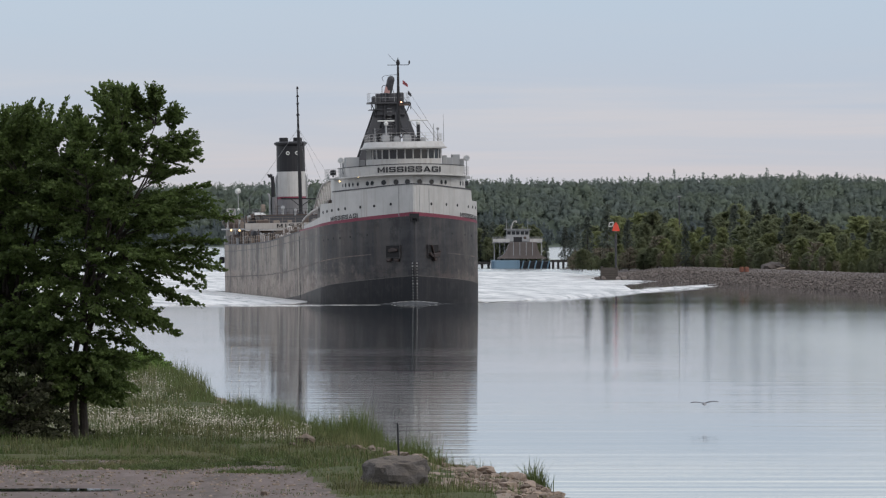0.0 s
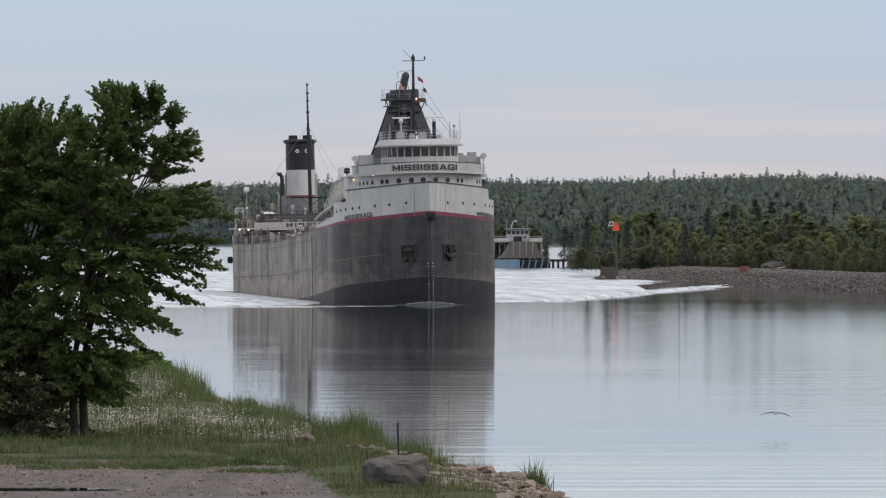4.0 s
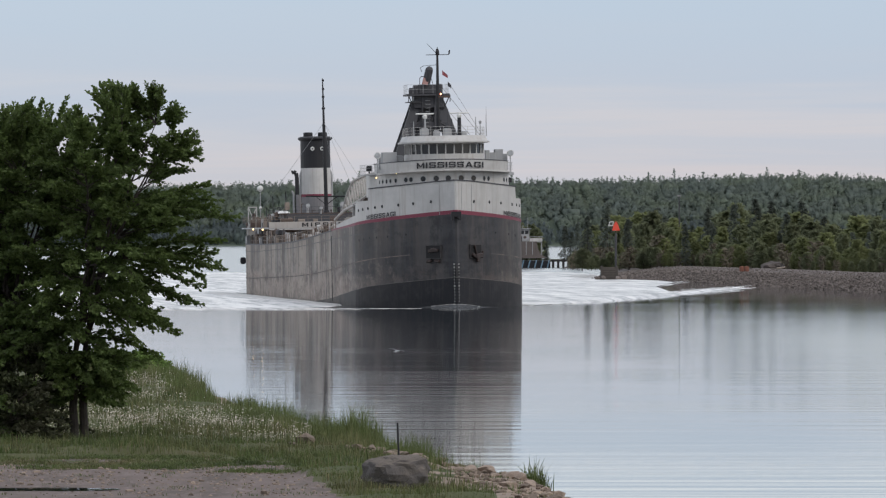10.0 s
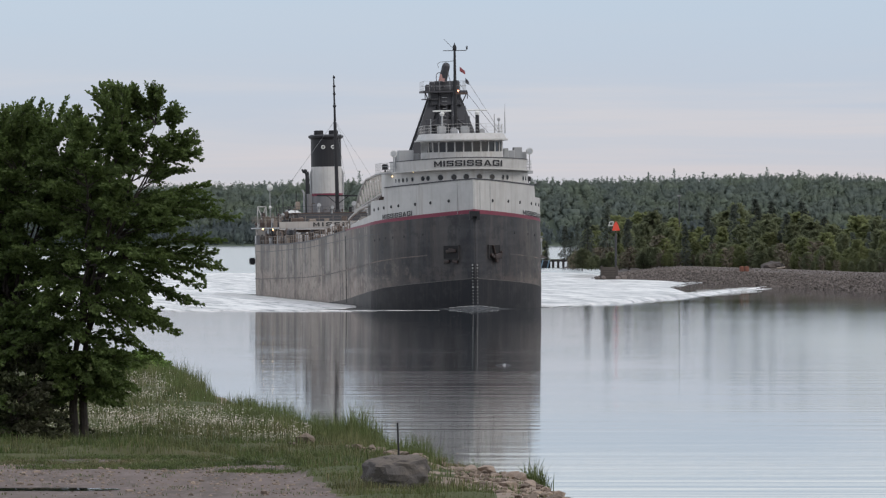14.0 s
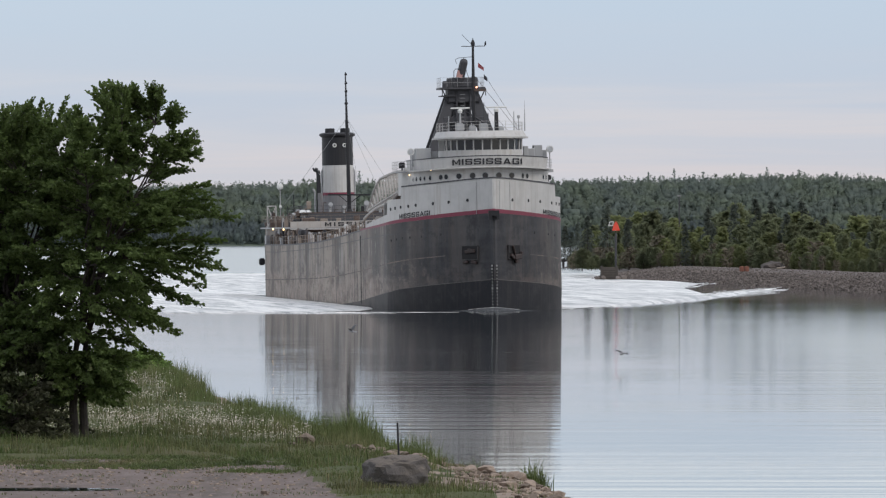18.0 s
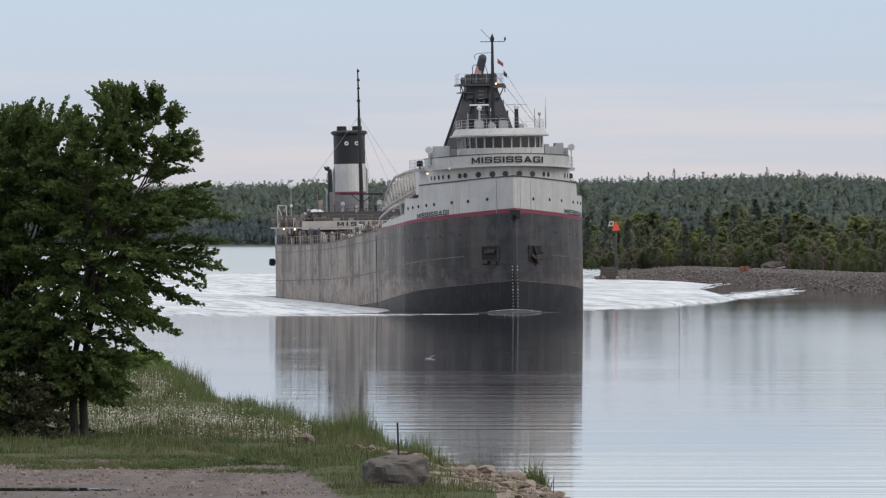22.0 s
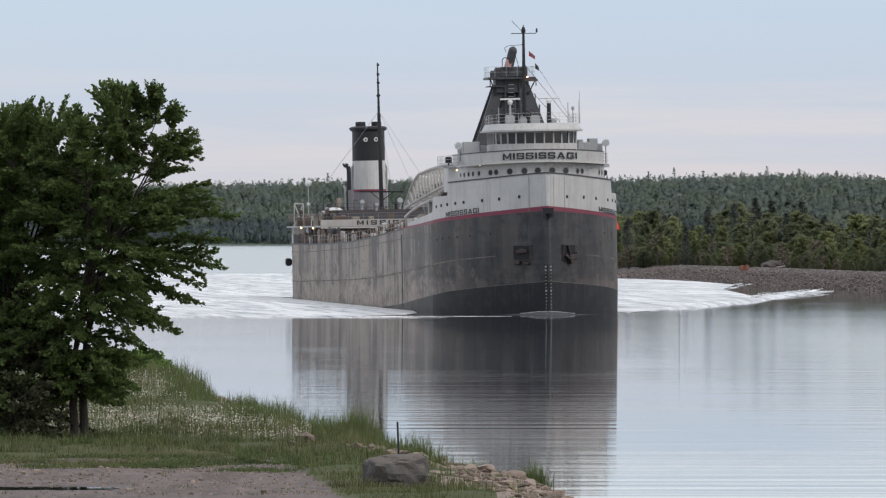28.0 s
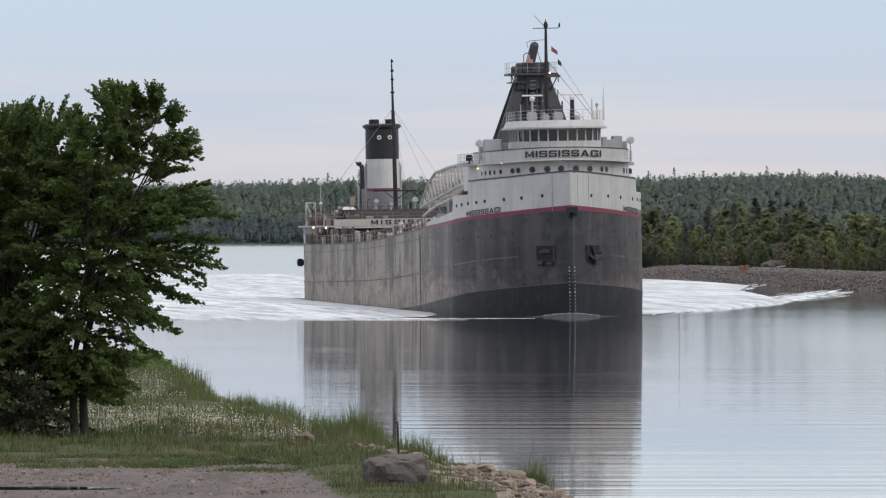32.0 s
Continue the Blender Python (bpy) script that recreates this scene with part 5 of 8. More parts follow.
def plan(hw, yf, ym, ya, n=20, e=2.2):
    """Plan of a deckhouse with a rounded front, from its after port corner round the front."""
    pts = [(-hw, ya)]
    for i in range(n + 1):
        t = math.pi * (1 - i / n)
        c, s = math.cos(t), math.sin(t)
        pts.append((hw * math.copysign(abs(c) ** (2 / e), c), ym - (ym - yf) * abs(s) ** (2 / e)))
    pts.append((hw, ya))
    return pts


CAMBER = 0.006


def wall(name, pts, z0, z1, mat, parent, thick=0.12, closed=True, label="", camber=CAMBER, flare=0.0):
    vs, fs = [], []
    n = len(pts)
    cx = 0.0
    cy = sum(p[1] for p in pts) / n
    for k in (1.0, None):
        for x, y in pts:
            d = Vector((x - cx, y - cy))
            o = 0 if k else thick
            q = Vector((x, y)) - (d.normalized() * o if d.length else Vector((0, 0)))
            f = d.normalized() * flare if d.length else Vector((0, 0))
            vs += [(q.x, q.y, z0 - camber * x * x), (q.x + f.x, q.y + f.y, z1 - camber * x * x)]
    m = n if closed else n - 1
    for i in range(m):
        j = (i + 1) % n
        a, b, c, d = 2 * i, 2 * j, 2 * n + 2 * i, 2 * n + 2 * j
        fs += [(a, b, b + 1, a + 1), (d, c, c + 1, d + 1), (a + 1, b + 1, d + 1, c + 1), (b, a, c, d)]
    return link_mesh(name, vs, fs, mat, parent, label)


def slab(name, pts, z, thick, mat, parent, label="", camber=CAMBER):
    n = len(pts)
    top = [(x, y, z - camber * x * x) for x, y in pts]
    bot = [(x, y, z - thick - camber * x * x) for x, y in pts]
    cy = sum(p[1] for p in pts) / n
    vs = top + bot + [(0, cy, z), (0, cy, z - thick)]
    fs = []
    for i in range(n):
        j = (i + 1) % n
        fs += [(i, j, 2 * n), (n + j, n + i, 2 * n + 1), (j, i, n + i, n + j)]
    return link_mesh(name, vs, fs, mat, parent, label)


def along(pts, s):
    """Point and outward normal at share s of an open plan line."""
    L = [0.0]
    for p, q in zip(pts, pts[1:]):
        L.append(L[-1] + math.hypot(q[0] - p[0], q[1] - p[1]))
    d = s * L[-1]
    for i in range(len(pts) - 1):
        if d <= L[i + 1]:
            k = (d - L[i]) / (L[i + 1] - L[i])
            (ax, ay), (bx, by) = pts[i], pts[i + 1]
            t = Vector((bx - ax, by - ay)).normalized()
            return Vector((ax + (bx - ax) * k, ay + (by - ay) * k)), Vector((t.y, -t.x))
    return Vector(pts[-1]), Vector((1, 0))


def railing(name, pts, z, h, parent, mat=None, step=1.3, bars=3, r=0.03, camber=CAMBER):
    """Rail with posts along a plan line."""
    mat = mat or M_WHITE
    b = bmesh.new()
    L = sum(math.hypot(q[0] - p[0], q[1] - p[1]) for p, q in zip(pts, pts[1:]))
    for k in range(1, bars + 1):
        for p, q in zip(pts, pts[1:]):
            rod(b, (p[0], p[1], z + h * k / bars - camber * p[0] ** 2), (q[0], q[1], z + h * k / bars - camber * q[0] ** 2), r * 0.8, n=4, caps=False)
    rail = part(name, b, mat, parent)
    n = max(2, int(L / step))
    for i in range(n + 1):
        p, _ = along(pts, i / n)
        c = camber * p.x ** 2
        b = bmesh.new()
        rod(b, (p.x, p.y, z - c - 0.04), (p.x, p.y, z + h - c), r, n=4)
        part("rail_post", b, mat, rail)
    return rail


def lamp(p, parent, r=0.11, mat=None):
    b = bmesh.new()
    bmesh.ops.create_icosphere(b, subdivisions=1, radius=r, matrix=Matrix.Translation(p))
    part("deck_lamp", b, mat or M_LAMP, parent, "lit deck lamp")


# officers' deckhouse with its round ports
H1 = plan(7.25, 6.9, 13.2, 24)
house = wall("officers_house", H1, 11.0, 14.75, M_WHITE, ship, label="white rounded deckhouse with round ports")
front = H1[1:-1]
for px_s, r, sx in ((0.09, .2, .6), (0.125, .22, .6), (0.16, .22, .6), (0.19, .22, .6), (0.225, .22, .7), (0.285, .25, .8), (0.312, .25, .8), (0.375, .28, 1), (0.44, .29, 1), (0.50, .29, 1), (0.565, .29, 1),
                    (0.63, .28, 1), (0.69, .25, .6), (0.715, .25, .6), (0.84, .24, .6), (0.875, .24, .6), (0.93, .2, .6)):
    p, n = along(front, px_s)
    z = 13.86 - CAMBER * p.x ** 2
    b = bmesh.new()
    disc(b, (p.x, p.y, z), (n.x, n.y, 0), r, 0.10, 14, sx)
    port = part("round_window", b, M_GLASSD, ship, "dark round window")
    b = bmesh.new()
    disc(b, (p.x - n.x * 0.01, p.y - n.y * 0.01, z), (n.x, n.y, 0), r + 0.07, 0.07, 14, sx)
    part("window_rim", b, M_LGREY, port)

# bridge deck with its name-board bulwark and wings
B2 = plan(6.75, 5.9, 11.8, 21)
slab("bridge_deck", plan(7.3, 5.8, 12.0, 22), 14.80, 0.14, M_WHITE, ship)
wall("bridge_bulwark", B2, 14.72, 15.84, M_WHITE, ship, 0.1, label="white rounded bridge bulwark", flare=0.12)
wall("bulwark_rail", plan(6.89, 5.76, 11.8, 21), 15.84, 15.93, M_GREY, ship, 0.2)
vs, fs = text_verts(NAME, 0.66, 1.25)
w = max(v[0] for v in vs) - min(v[0] for v in vs)
hgt = max(v[1] for v in vs) - min(v[1] for v in vs)
arc = plan(6.81, 5.83, 11.8, 21)[1:-1]
out = []
for u, v in vs:
    p, n = along(arc, 0.5 + u / w * 0.36)
    out.append((p.x + 0.18 + n.x * 0.09, p.y + n.y * 0.09, 15.30 + v / hgt * 0.62 - CAMBER * p.x ** 2))
link_mesh("lettering", out, fs, M_LETTER, ship, "bold black ship name across the bridge front")

# wheelhouse
P3 = plan(4.1, 7.6, 11.6, 16.5)
wheelhouse = wall("wheelhouse", P3, 14.8, 16.50, M_WHITE, ship, 0.1, label="white wheelhouse with a band of windows", camber=0)
wall("window_head", P3, 17.55, 17.75, M_WHITE, ship, 0.1, camber=0)
front = P3
NW = 23
for i in range(NW + 1):
    s = 0.03 + 0.94 * i / NW
    p, n = along(front, s)
    b = bmesh.new()
    box(b, (p.x - n.x * 0.04, p.y - n.y * 0.04, 17.02), (0.13, 0.12, 1.08), Matrix.Rotation(math.atan2(n.x, -n.y), 3, "Z"))
    part("mullion", b, M_WHITE, wheelhouse)
    if i < NW:
        q, n2 = along(front, s + 0.94 / NW)
        b = bmesh.new()
        c, d = (p + q) / 2, q - p
        box(b, (c.x - n.x * 0.08, c.y - n.y * 0.08, 17.02), (d.length - 0.08, 0.03, 1.08), Matrix.Rotation(math.atan2(d.y, d.x), 3, "Z"))
        part("window_pane", b, M_GLASSD, wheelhouse)
bm = bmesh.new()
box(bm, (0, 13.5, 16.6), (5.5, 2.4, 1.7))
part("wheelhouse_inner", bm, M_GREY, wheelhouse, "dim wheelhouse interior fittings")
roof = slab("wheelhouse_roof", plan(4.7, 6.8, 11.6, 17), 17.84, 0.16, M_WHITE, ship, "white brimmed wheelhouse roof", camber=0)
vs = []
lo, hi = plan(4.55, 6.95, 11.6, 16.9), plan(4.25, 7.5, 11.8, 16.7)
n = len(lo)
vs = [(x, y, 17.84) for x, y in lo] + [(x, y, 18.46) for x, y in hi] + [(0, 12.5, 18.5)]
link_mesh("roof_crown", vs, [(i, (i + 1) % n, n + (i + 1) % n, n + i) for i in range(n)] + [(n + i, n + (i + 1) % n, 2 * n) for i in range(n)], M_WHITE, roof)
railing("roof_rail", plan(4.2, 7.6, 11.8, 16.7), 18.45, 1.0, ship, r=0.025)

# gear on the bridge wings: lockers, searchlights, side lamps
for x, y, z, sx, sy, sz in ((-6.0, 12.5, 15.5, 1.6, 1.6, 1.35), (-4.8, 13.0, 15.4, 0.7, 1.2, 1.1), (-6.6, 14.5, 15.5, .7, .8, 1.2), (5.1, 12.4, 15.3, 1.0, 1.2, 1.35), (6.0, 12.9, 15.5, 0.9, 1.2, 1.5), (6.7, 13.4, 15.3, .6, .9, 1.2), (4.6, 11.5, 15.4, .5, .6, 1.5)):
    b = bmesh.new()
    box(b, (x, y, z + sz / 2 - 0.3), (sx, sy, sz + 0.5))
    bmesh.ops.bevel(b, geom=b.edges[:], offset=0.05, segments=1, affect="EDGES")
    part("wing_locker", b, M_LGREY, ship, "grey steel locker on the bridge wing")
for x, z in ((-7.3, 16.45), (7.2, 16.5)):
    b = bmesh.new()
    rod(b, (x, 12.2, 14.5), (x, 12.2, z - 0.25), 0.05)
    sl = part("searchlight_post", b, M_LGREY, ship)
    b = bmesh.new()
    disc(b, (x, 12.05, z), (0, -1, 0.0), 0.36, 0.45, 16)
    part("searchlight", b, M_MARK, sl, "white drum searchlight")
    b = bmesh.new()
    disc(b, (x, 11.81, z), (0, -1, 0.0), 0.28, 0.04, 16)
    part("searchlight_glass", b, M_STEEL, sl)
bm = bmesh.new()
lathe(bm, (-7.85, 14, 14.55), ((0.08, 0), (0.08, .2), (.34, .25), (.34, .75), (.2, .85)), 14)
part("side_lamp", bm, M_BLACK, ship, "black screened sidelight")
bm = bmesh.new()
lathe(bm, (7.4, 14, 13.1), ((0.08, 0), (0.08, .2), (.34, .25), (.34, .65), (.2, .75)), 14)
part("side_lamp", bm, M_BLACK, ship, "black screened sidelight")
slab("wing_platform", [(-8.4, 13.5), (-6.8, 12.0), (-6.8, 20), (-8.4, 20)], 14.55, 0.1, M_LGREY, ship, "grey bridge wing platform", camber=0.002)
slab("wing_platform", [(6.6, 12.0), (7.9, 13.5), (7.9, 20), (6.6, 20)], 14.55, 0.3, M_LGREY, ship, "grey bridge wing platform", camber=0.002)
for p in ((-7.3, 12.0, 14.05), (-5.5, 7.9, 14.5), (6.55, 10.5, 14.35)):
    lamp(p, ship, 0.09)

railing("wing_rail", [(-8.3, 19.6), (-8.3, 13.7), (-6.95, 12.2)], 14.55, 1.05, ship, M_LGREY, 1.1, 3, 0.028, 0.002)
railing("wing_rail", [(6.8, 12.3), (7.8, 13.7), (7.8, 19.6)], 14.55, 1.05, ship, M_LGREY, 1.1, 3, 0.028, 0.002)

# unloading tower: a steel A-frame over the forehold
bm = bmesh.new()
for s in (-1, 1):
    for y in (27.5, 32.5):
        vs = []
        a, c = Vector((s * 5.9, y, 11.0)), Vector((s * 1.75, 30 + (y - 30) * 0.4, 22.6))
        w0, w1 = Vector((-s * 1.9, 0, 0)), Vector((-s * 1.05, 0, 0))
        q = [a, a + w0, c + w1, c]
        f0 = [bm.verts.new(v + Vector((0, -0.2, 0))) for v in q]
        f1 = [bm.verts.new(v + Vector((0, 0.2, 0))) for v in q]
        bm.faces.new(f0)
        bm.faces.new(f1[::-1])
        for i in range(4):
            j = (i + 1) % 4
            bm.faces.new((f0[j], f0[i], f1[i], f1[j]))
tower = part("unloading_tower", bm, M_GREY, ship, "dark grey steel A-frame unloading tower")
for nm, c, s in (("tower_head", (0, 29.6, 22.5), (3.3, 2.6, 1.4)), ("tower_beam", (0, 28.6, 19.9), (4.4, 0.35, 0.7)), ("tower_beam", (0, 28.4, 17.6), (6.2, 0.35, 0.5)),
                 ("hoist_house", (0.2, 30, 23.9), (2.6, 2.2, 1.0)), ("tower_trunk", (-0.35, 30.5, 18.4), (2.3, 1.9, 8.0)), ("tower_web", (-0.3, 29.3, 20.2), (1.5, 0.3, 1.5))):
    b = bmesh.new()
    box(b, c, s)
    bmesh.ops.bevel(b, geom=b.edges[:], offset=0.06, segments=1, affect="EDGES")
    part(nm, b, M_GREY, tower)
for c, s in (((-.15, 29.5, 23.25), (4.8, 4.0, 0.2)), ((-1.6, 29.2, 22.45), (1.7, 2.6, 0.1))):
    b = bmesh.new()
    box(b, c, s)
    part("tower_platform", b, M_GREY, tower)
railing("tower_rail", [(-2.45, 31.4), (-2.45, 27.6), (2.15, 27.6), (2.15, 31.4)], 23.33, 1.05, ship, M_LGREY, 1.1, 2, 0.025, 0)
for s in (-1, 1):
    b = bmesh.new()
    rod(b, (s * 2.3, 27.8, 23.2), (s * 1.6, 28.6, 21.6), 0.06)
    rod(b, (s * 2.3, 27.8, 22.45), (s * 2.3, 27.8, 23.2), 0.05)
    part("platform_strut", b, M_GREY, tower)
for z0, z1 in ((12.5, 15.0), (15.0, 17.3), (17.3, 19.6), (19.6, 21.8)):
    for s in (-1, 1):
        b = bmesh.new()
        w0, w1 = 5.0 - (z0 - 11) * 0.335, 5.0 - (z1 - 11) * 0.335
        rod(b, (-s * w0, 28.3, z0), (s * w1, 28.9, z1), 0.1, n=6)
        part("cross_brace", b, M_GREY, tower)
for s in (-0.75, 0.7):
    b = bmesh.new()
    rod(b, (s, 28.2, 17.8), (s, 28.2, 23.2), 0.09, n=6)
    part("upright", b, M_GREY, tower)
for k in range(12):
    b = bmesh.new()
    rod(b, (-.45, 28.0, 18.2 + .4 * k), (.1, 28.0, 18.2 + .4 * k), 0.03, n=4)
    part("ladder_rung", b, M_LGREY, tower)
bm = bmesh.new()
rod(bm, (-0.35, 29.2, 23.9), (0.12, 28.6, 26.0), 0.46, 0.43, 14)
bmesh.ops.create_icosphere(bm, subdivisions=2, radius=0.43, matrix=Matrix.Translation((0.12, 28.6, 26.0)))
part("sheave_drum", bm, M_GREY, tower, "slanted dark grey sheave drum")
bm = bmesh.new()
box(bm, (-0.32, 28.55, 24.75), (0.62, 0.06, 0.75), Matrix.Rotation(0.22, 3, "Y"))
part("drum_badge", bm, M_BADGE, tower, "faded red and white patch")
for x, h in ((-1.45, 0.9), (1.3, 1.0), (-1.9, .6)):
    b = bmesh.new()
    lathe(b, (x, 28.8, 23.3), ((0.3, 0), (0.3, h), (0.18, h + 0.15)), 12)
    part("winch_head", b, M_GREY, tower)
bm = bmesh.new()
pipe(bm, [(-1.0, 28.2, 23.3), (-1.0, 28.2, 25.1), (-.8, 28.2, 25.3), (-.3, 28.2, 25.3)], 0.04)
part("hoist_bracket", bm, M_GREY, tower)
# lighter pipes, ladders and lockers inside the tower
for x, z0, z1, r in ((-1.1, 18.3, 21.5, .06), (-.5, 18.3, 22.0, .05), (.9, 18.3, 21.5, .05), (1.3, 18.4, 20.4, .08), (-1.7, 18.3, 20.3, .07)):
    b = bmesh.new()
    rod(b, (x, 17.6, z0), (x, 17.6, z1), r)
    part("stand_pipe", b, M_GREY, ship)
for x, z, s in ((-1.9, 18.95, .9), (-.6, 18.8, .7), (.6, 18.9, .9), (2.4, 18.7, .6)):
    b = bmesh.new()
    box(b, (x, 15.5, z), (s, 0.8, s))
    bmesh.ops.bevel(b, geom=b.edges[:], offset=0.12, segments=2, affect="EDGES")
    part("roof_box", b, M_LGREY, ship, "grey equipment box on the wheelhouse roof")

# foremast with yard, wind gauge, light, flags; radar scanners
bm = bmesh.new()
rod(bm, (0.28, 19, 14.8), (0.32, 19, 24.3), 0.24, 0.19, 10)
rod(bm, (0.32, 19, 24.3), (0.34, 19, 27.7), 0.17, 0.12, 10)
rod(bm, (0.34, 19, 27.7), (0.34, 19, 28.3), 0.06, 0.04)
mast = part("foremast", bm, M_BLACK, ship, "black pole foremast")
for nm, pts, r in (("yard", [(-0.9, 19, 27.45), (1.6, 19, 27.45), (1.6, 19, 27.85)], .04), ("mast_stay", [(.34, 19, 27.5), (-0.8, 19, 28.7)], .025), ("gaff_line", [(.3, 19, 26.35), (-1.2, 19, 26.25), (-1.55, 19, 26.05), (-1.4, 19, 25.6)], .025),
                   ("mast_stay", [(.32, 19, 24.5), (4.4, 15, 18.6)], .02), ("mast_stay", [(.32, 19, 22.5), (3.2, 14, 18.6)], .02), ("mast_stay", [(-.5, 19, 25.3), (.3, 19, 22.5)], .03), ("mast_stay", [(1.6, 19, 24.3), (4.9, 17, 18.6)], .015)):
    b = bmesh.new()
    pipe(b, pts, r)
    part(nm, b, M_GREY, mast)
bm = bmesh.new()
box(bm, (1.68, 19, 27.75), (0.12, 0.05, 0.4))
part("wind_vane", bm, M_BLACK, mast)
bm = bmesh.new()
lathe(bm, (0.34, 19, 27.5), ((0.2, 0), (.22, .3), (.1, .6)), 10)
part("mast_lantern", bm, M_BLACK, mast)
lamp((0.62, 18.7, 23.15), ship, 0.1, M_REDLAMP)
bm = bmesh.new()
box(bm, (1.0, 19, 22.85), (1.3, 0.5, 0.22))
part("lamp_bracket", bm, M_RUST, mast)


def flag(name, o, w, h, mat, sway):
    vs, fs = [], []
    for i in range(7):
        for j in range(4):
            u, v = i / 6, j / 3
            vs.append((o[0] + w * u, o[1] + 0.12 * math.sin(u * 6 + v), o[2] + sway * u - h * v * (1 - 0.3 * u)))
    for i in range(6):
        for j in range(3):
            q = i * 4 + j
            fs.append((q, q + 4, q + 5, q + 1))
    return link_mesh(name, vs, fs, mat, mast)


flag("flag", (0.85, 19, 25.75), 0.6, 0.5, M_FLAG, -0.55)["label"] = "red flag hanging from the yard"
flag("flag", (1.45, 19, 24.55), 0.36, 0.55, M_GREY, -0.45)["label"] = "dark pennant hanging from a halyard"
for x, y, z, w in ((-1.75, 16.3, 20.95, 2.0), (1.65, 13, 20.95, 2.15)):
    b = bmesh.new()
    rod(b, (x, y, 18.4), (x, y, z - 0.35), 0.24 if x > 0 else 0.12, 0.2 if x > 0 else 0.1, 10)
    post = part("radar_post", b, M_BLACK if x > 0 else M_LGREY, ship)
    b = bmesh.new()
    lathe(b, (x, y, z - 0.5), ((0.2, 0), (0.28, .25), (.1, .45)), 12)
    part("radar_gearbox", b, M_MARK, post)
    b = bmesh.new()
    box(b, (x, y, z), (w, 0.2, 0.16))
    bmesh.ops.bevel(b, geom=b.edges[:], offset=0.05, segments=1, affect="EDGES")
    part("radar_scanner", b, M_MARK, post, "white bar radar scanner")
for x, y, h in ((4.2, 9.5, 3.1), (3.5, 9.2, 1.3), (3.0, 9, 2.0), (4.45, 12, 2.2), (-3.6, 10.5, 1.6)):
    b = bmesh.new()
    rod(b, (x, y, 18.4), (x, y, 18.45 + h), 0.06 if h < 2.1 else 0.04, 0.04 if h < 2.1 else 0.015)
    if h < 1.5:
        lathe(b, (x, y, 18.4 + h), ((0.13, 0), (.16, .25), (.08, .35)), 10)
    part("whip_aerial", b, M_LGREY, ship)

# unloading boom: white lattice box girder laid aft over the hatches
TOPC = ((32, 15.5), (70, 15.05), (86, 14.75), (99, 14.25), (106, 12.9), (110, 11.6), (113, 10.9))
BOTC = ((32, 13.4), (75, 12.8), (95, 11.7), (113, 10.6))
ys = list(np.arange(32, 114, 3.0))
boom = None
for s in (-1.6, 1.6):
    for nm, tab in (("top_chord", TOPC), ("bottom_chord", BOTC)):
        bm = bmesh.new()
        tube(bm, [(s, a, lerp(a, tab)) for a in ys], 0.16)
        if boom is None:
            boom = part("unloading_boom", bm, M_BOOM, ship, "grey-white lattice unloading boom laid along the deck")
        else:
            part(nm, bm, M_BOOM, boom)
for a, b in zip(ys, ys[1:]):
    for s in (-1.6, 1.6):
        for p, q, r in (((s, a, lerp(a, BOTC)), (s, b, lerp(b, TOPC)), .1), ((s, a, lerp(a, BOTC)), (s, a, lerp(a, TOPC)), .09)):
            bb = bmesh.new()
            rod(bb, p, q, r, n=4, caps=False)
            part("boom_brace", bb, M_BOOM, boom)
    for p, q in (((-1.6, a, lerp(a, TOPC)), (1.6, a, lerp(a, TOPC))), ((-1.6, a, lerp(a, TOPC)), (1.6, b, lerp(b, TOPC))), ((-1.6, a, lerp(a, BOTC)), (1.6, a, lerp(a, BOTC)))):
        bb = bmesh.new()
        rod(bb, p, q, 0.085, n=4, caps=False)
        part("boom_brace", bb, M_BOOM, boom)

# port-side spout and gear abaft the forecastle
bm = bmesh.new()
pipe(bm, [(-8.0, 24, 11.3), (-8.1, 30, 11.1), (-8.3, 37, 10.7), (-8.5, 43, 10.1), (-8.6, 47, 9.6)], 0.17, 8)
part("hose_boom", bm, M_BOOM, ship, "curved white pipe boom along the deck")
for c, s, m in (((-6.8, 27, 10.3), (3.0, 5, 1.9), M_BUFF), ((-7.0, 36, 9.4), (2.6, 6, 1.0), M_BUFF), ((-6.3, 25, 11.6), (2, 2.5, 1.2), M_RUST), ((-7.6, 20, 11.5), (1.0, 3, .9), M_RUST)):
    b = bmesh.new()
    box(b, c, s)
    bmesh.ops.bevel(b, geom=b.edges[:], offset=0.15, segments=2, affect="EDGES")
    part("deck_machinery", b, m, ship, "rust-brown deck machinery")

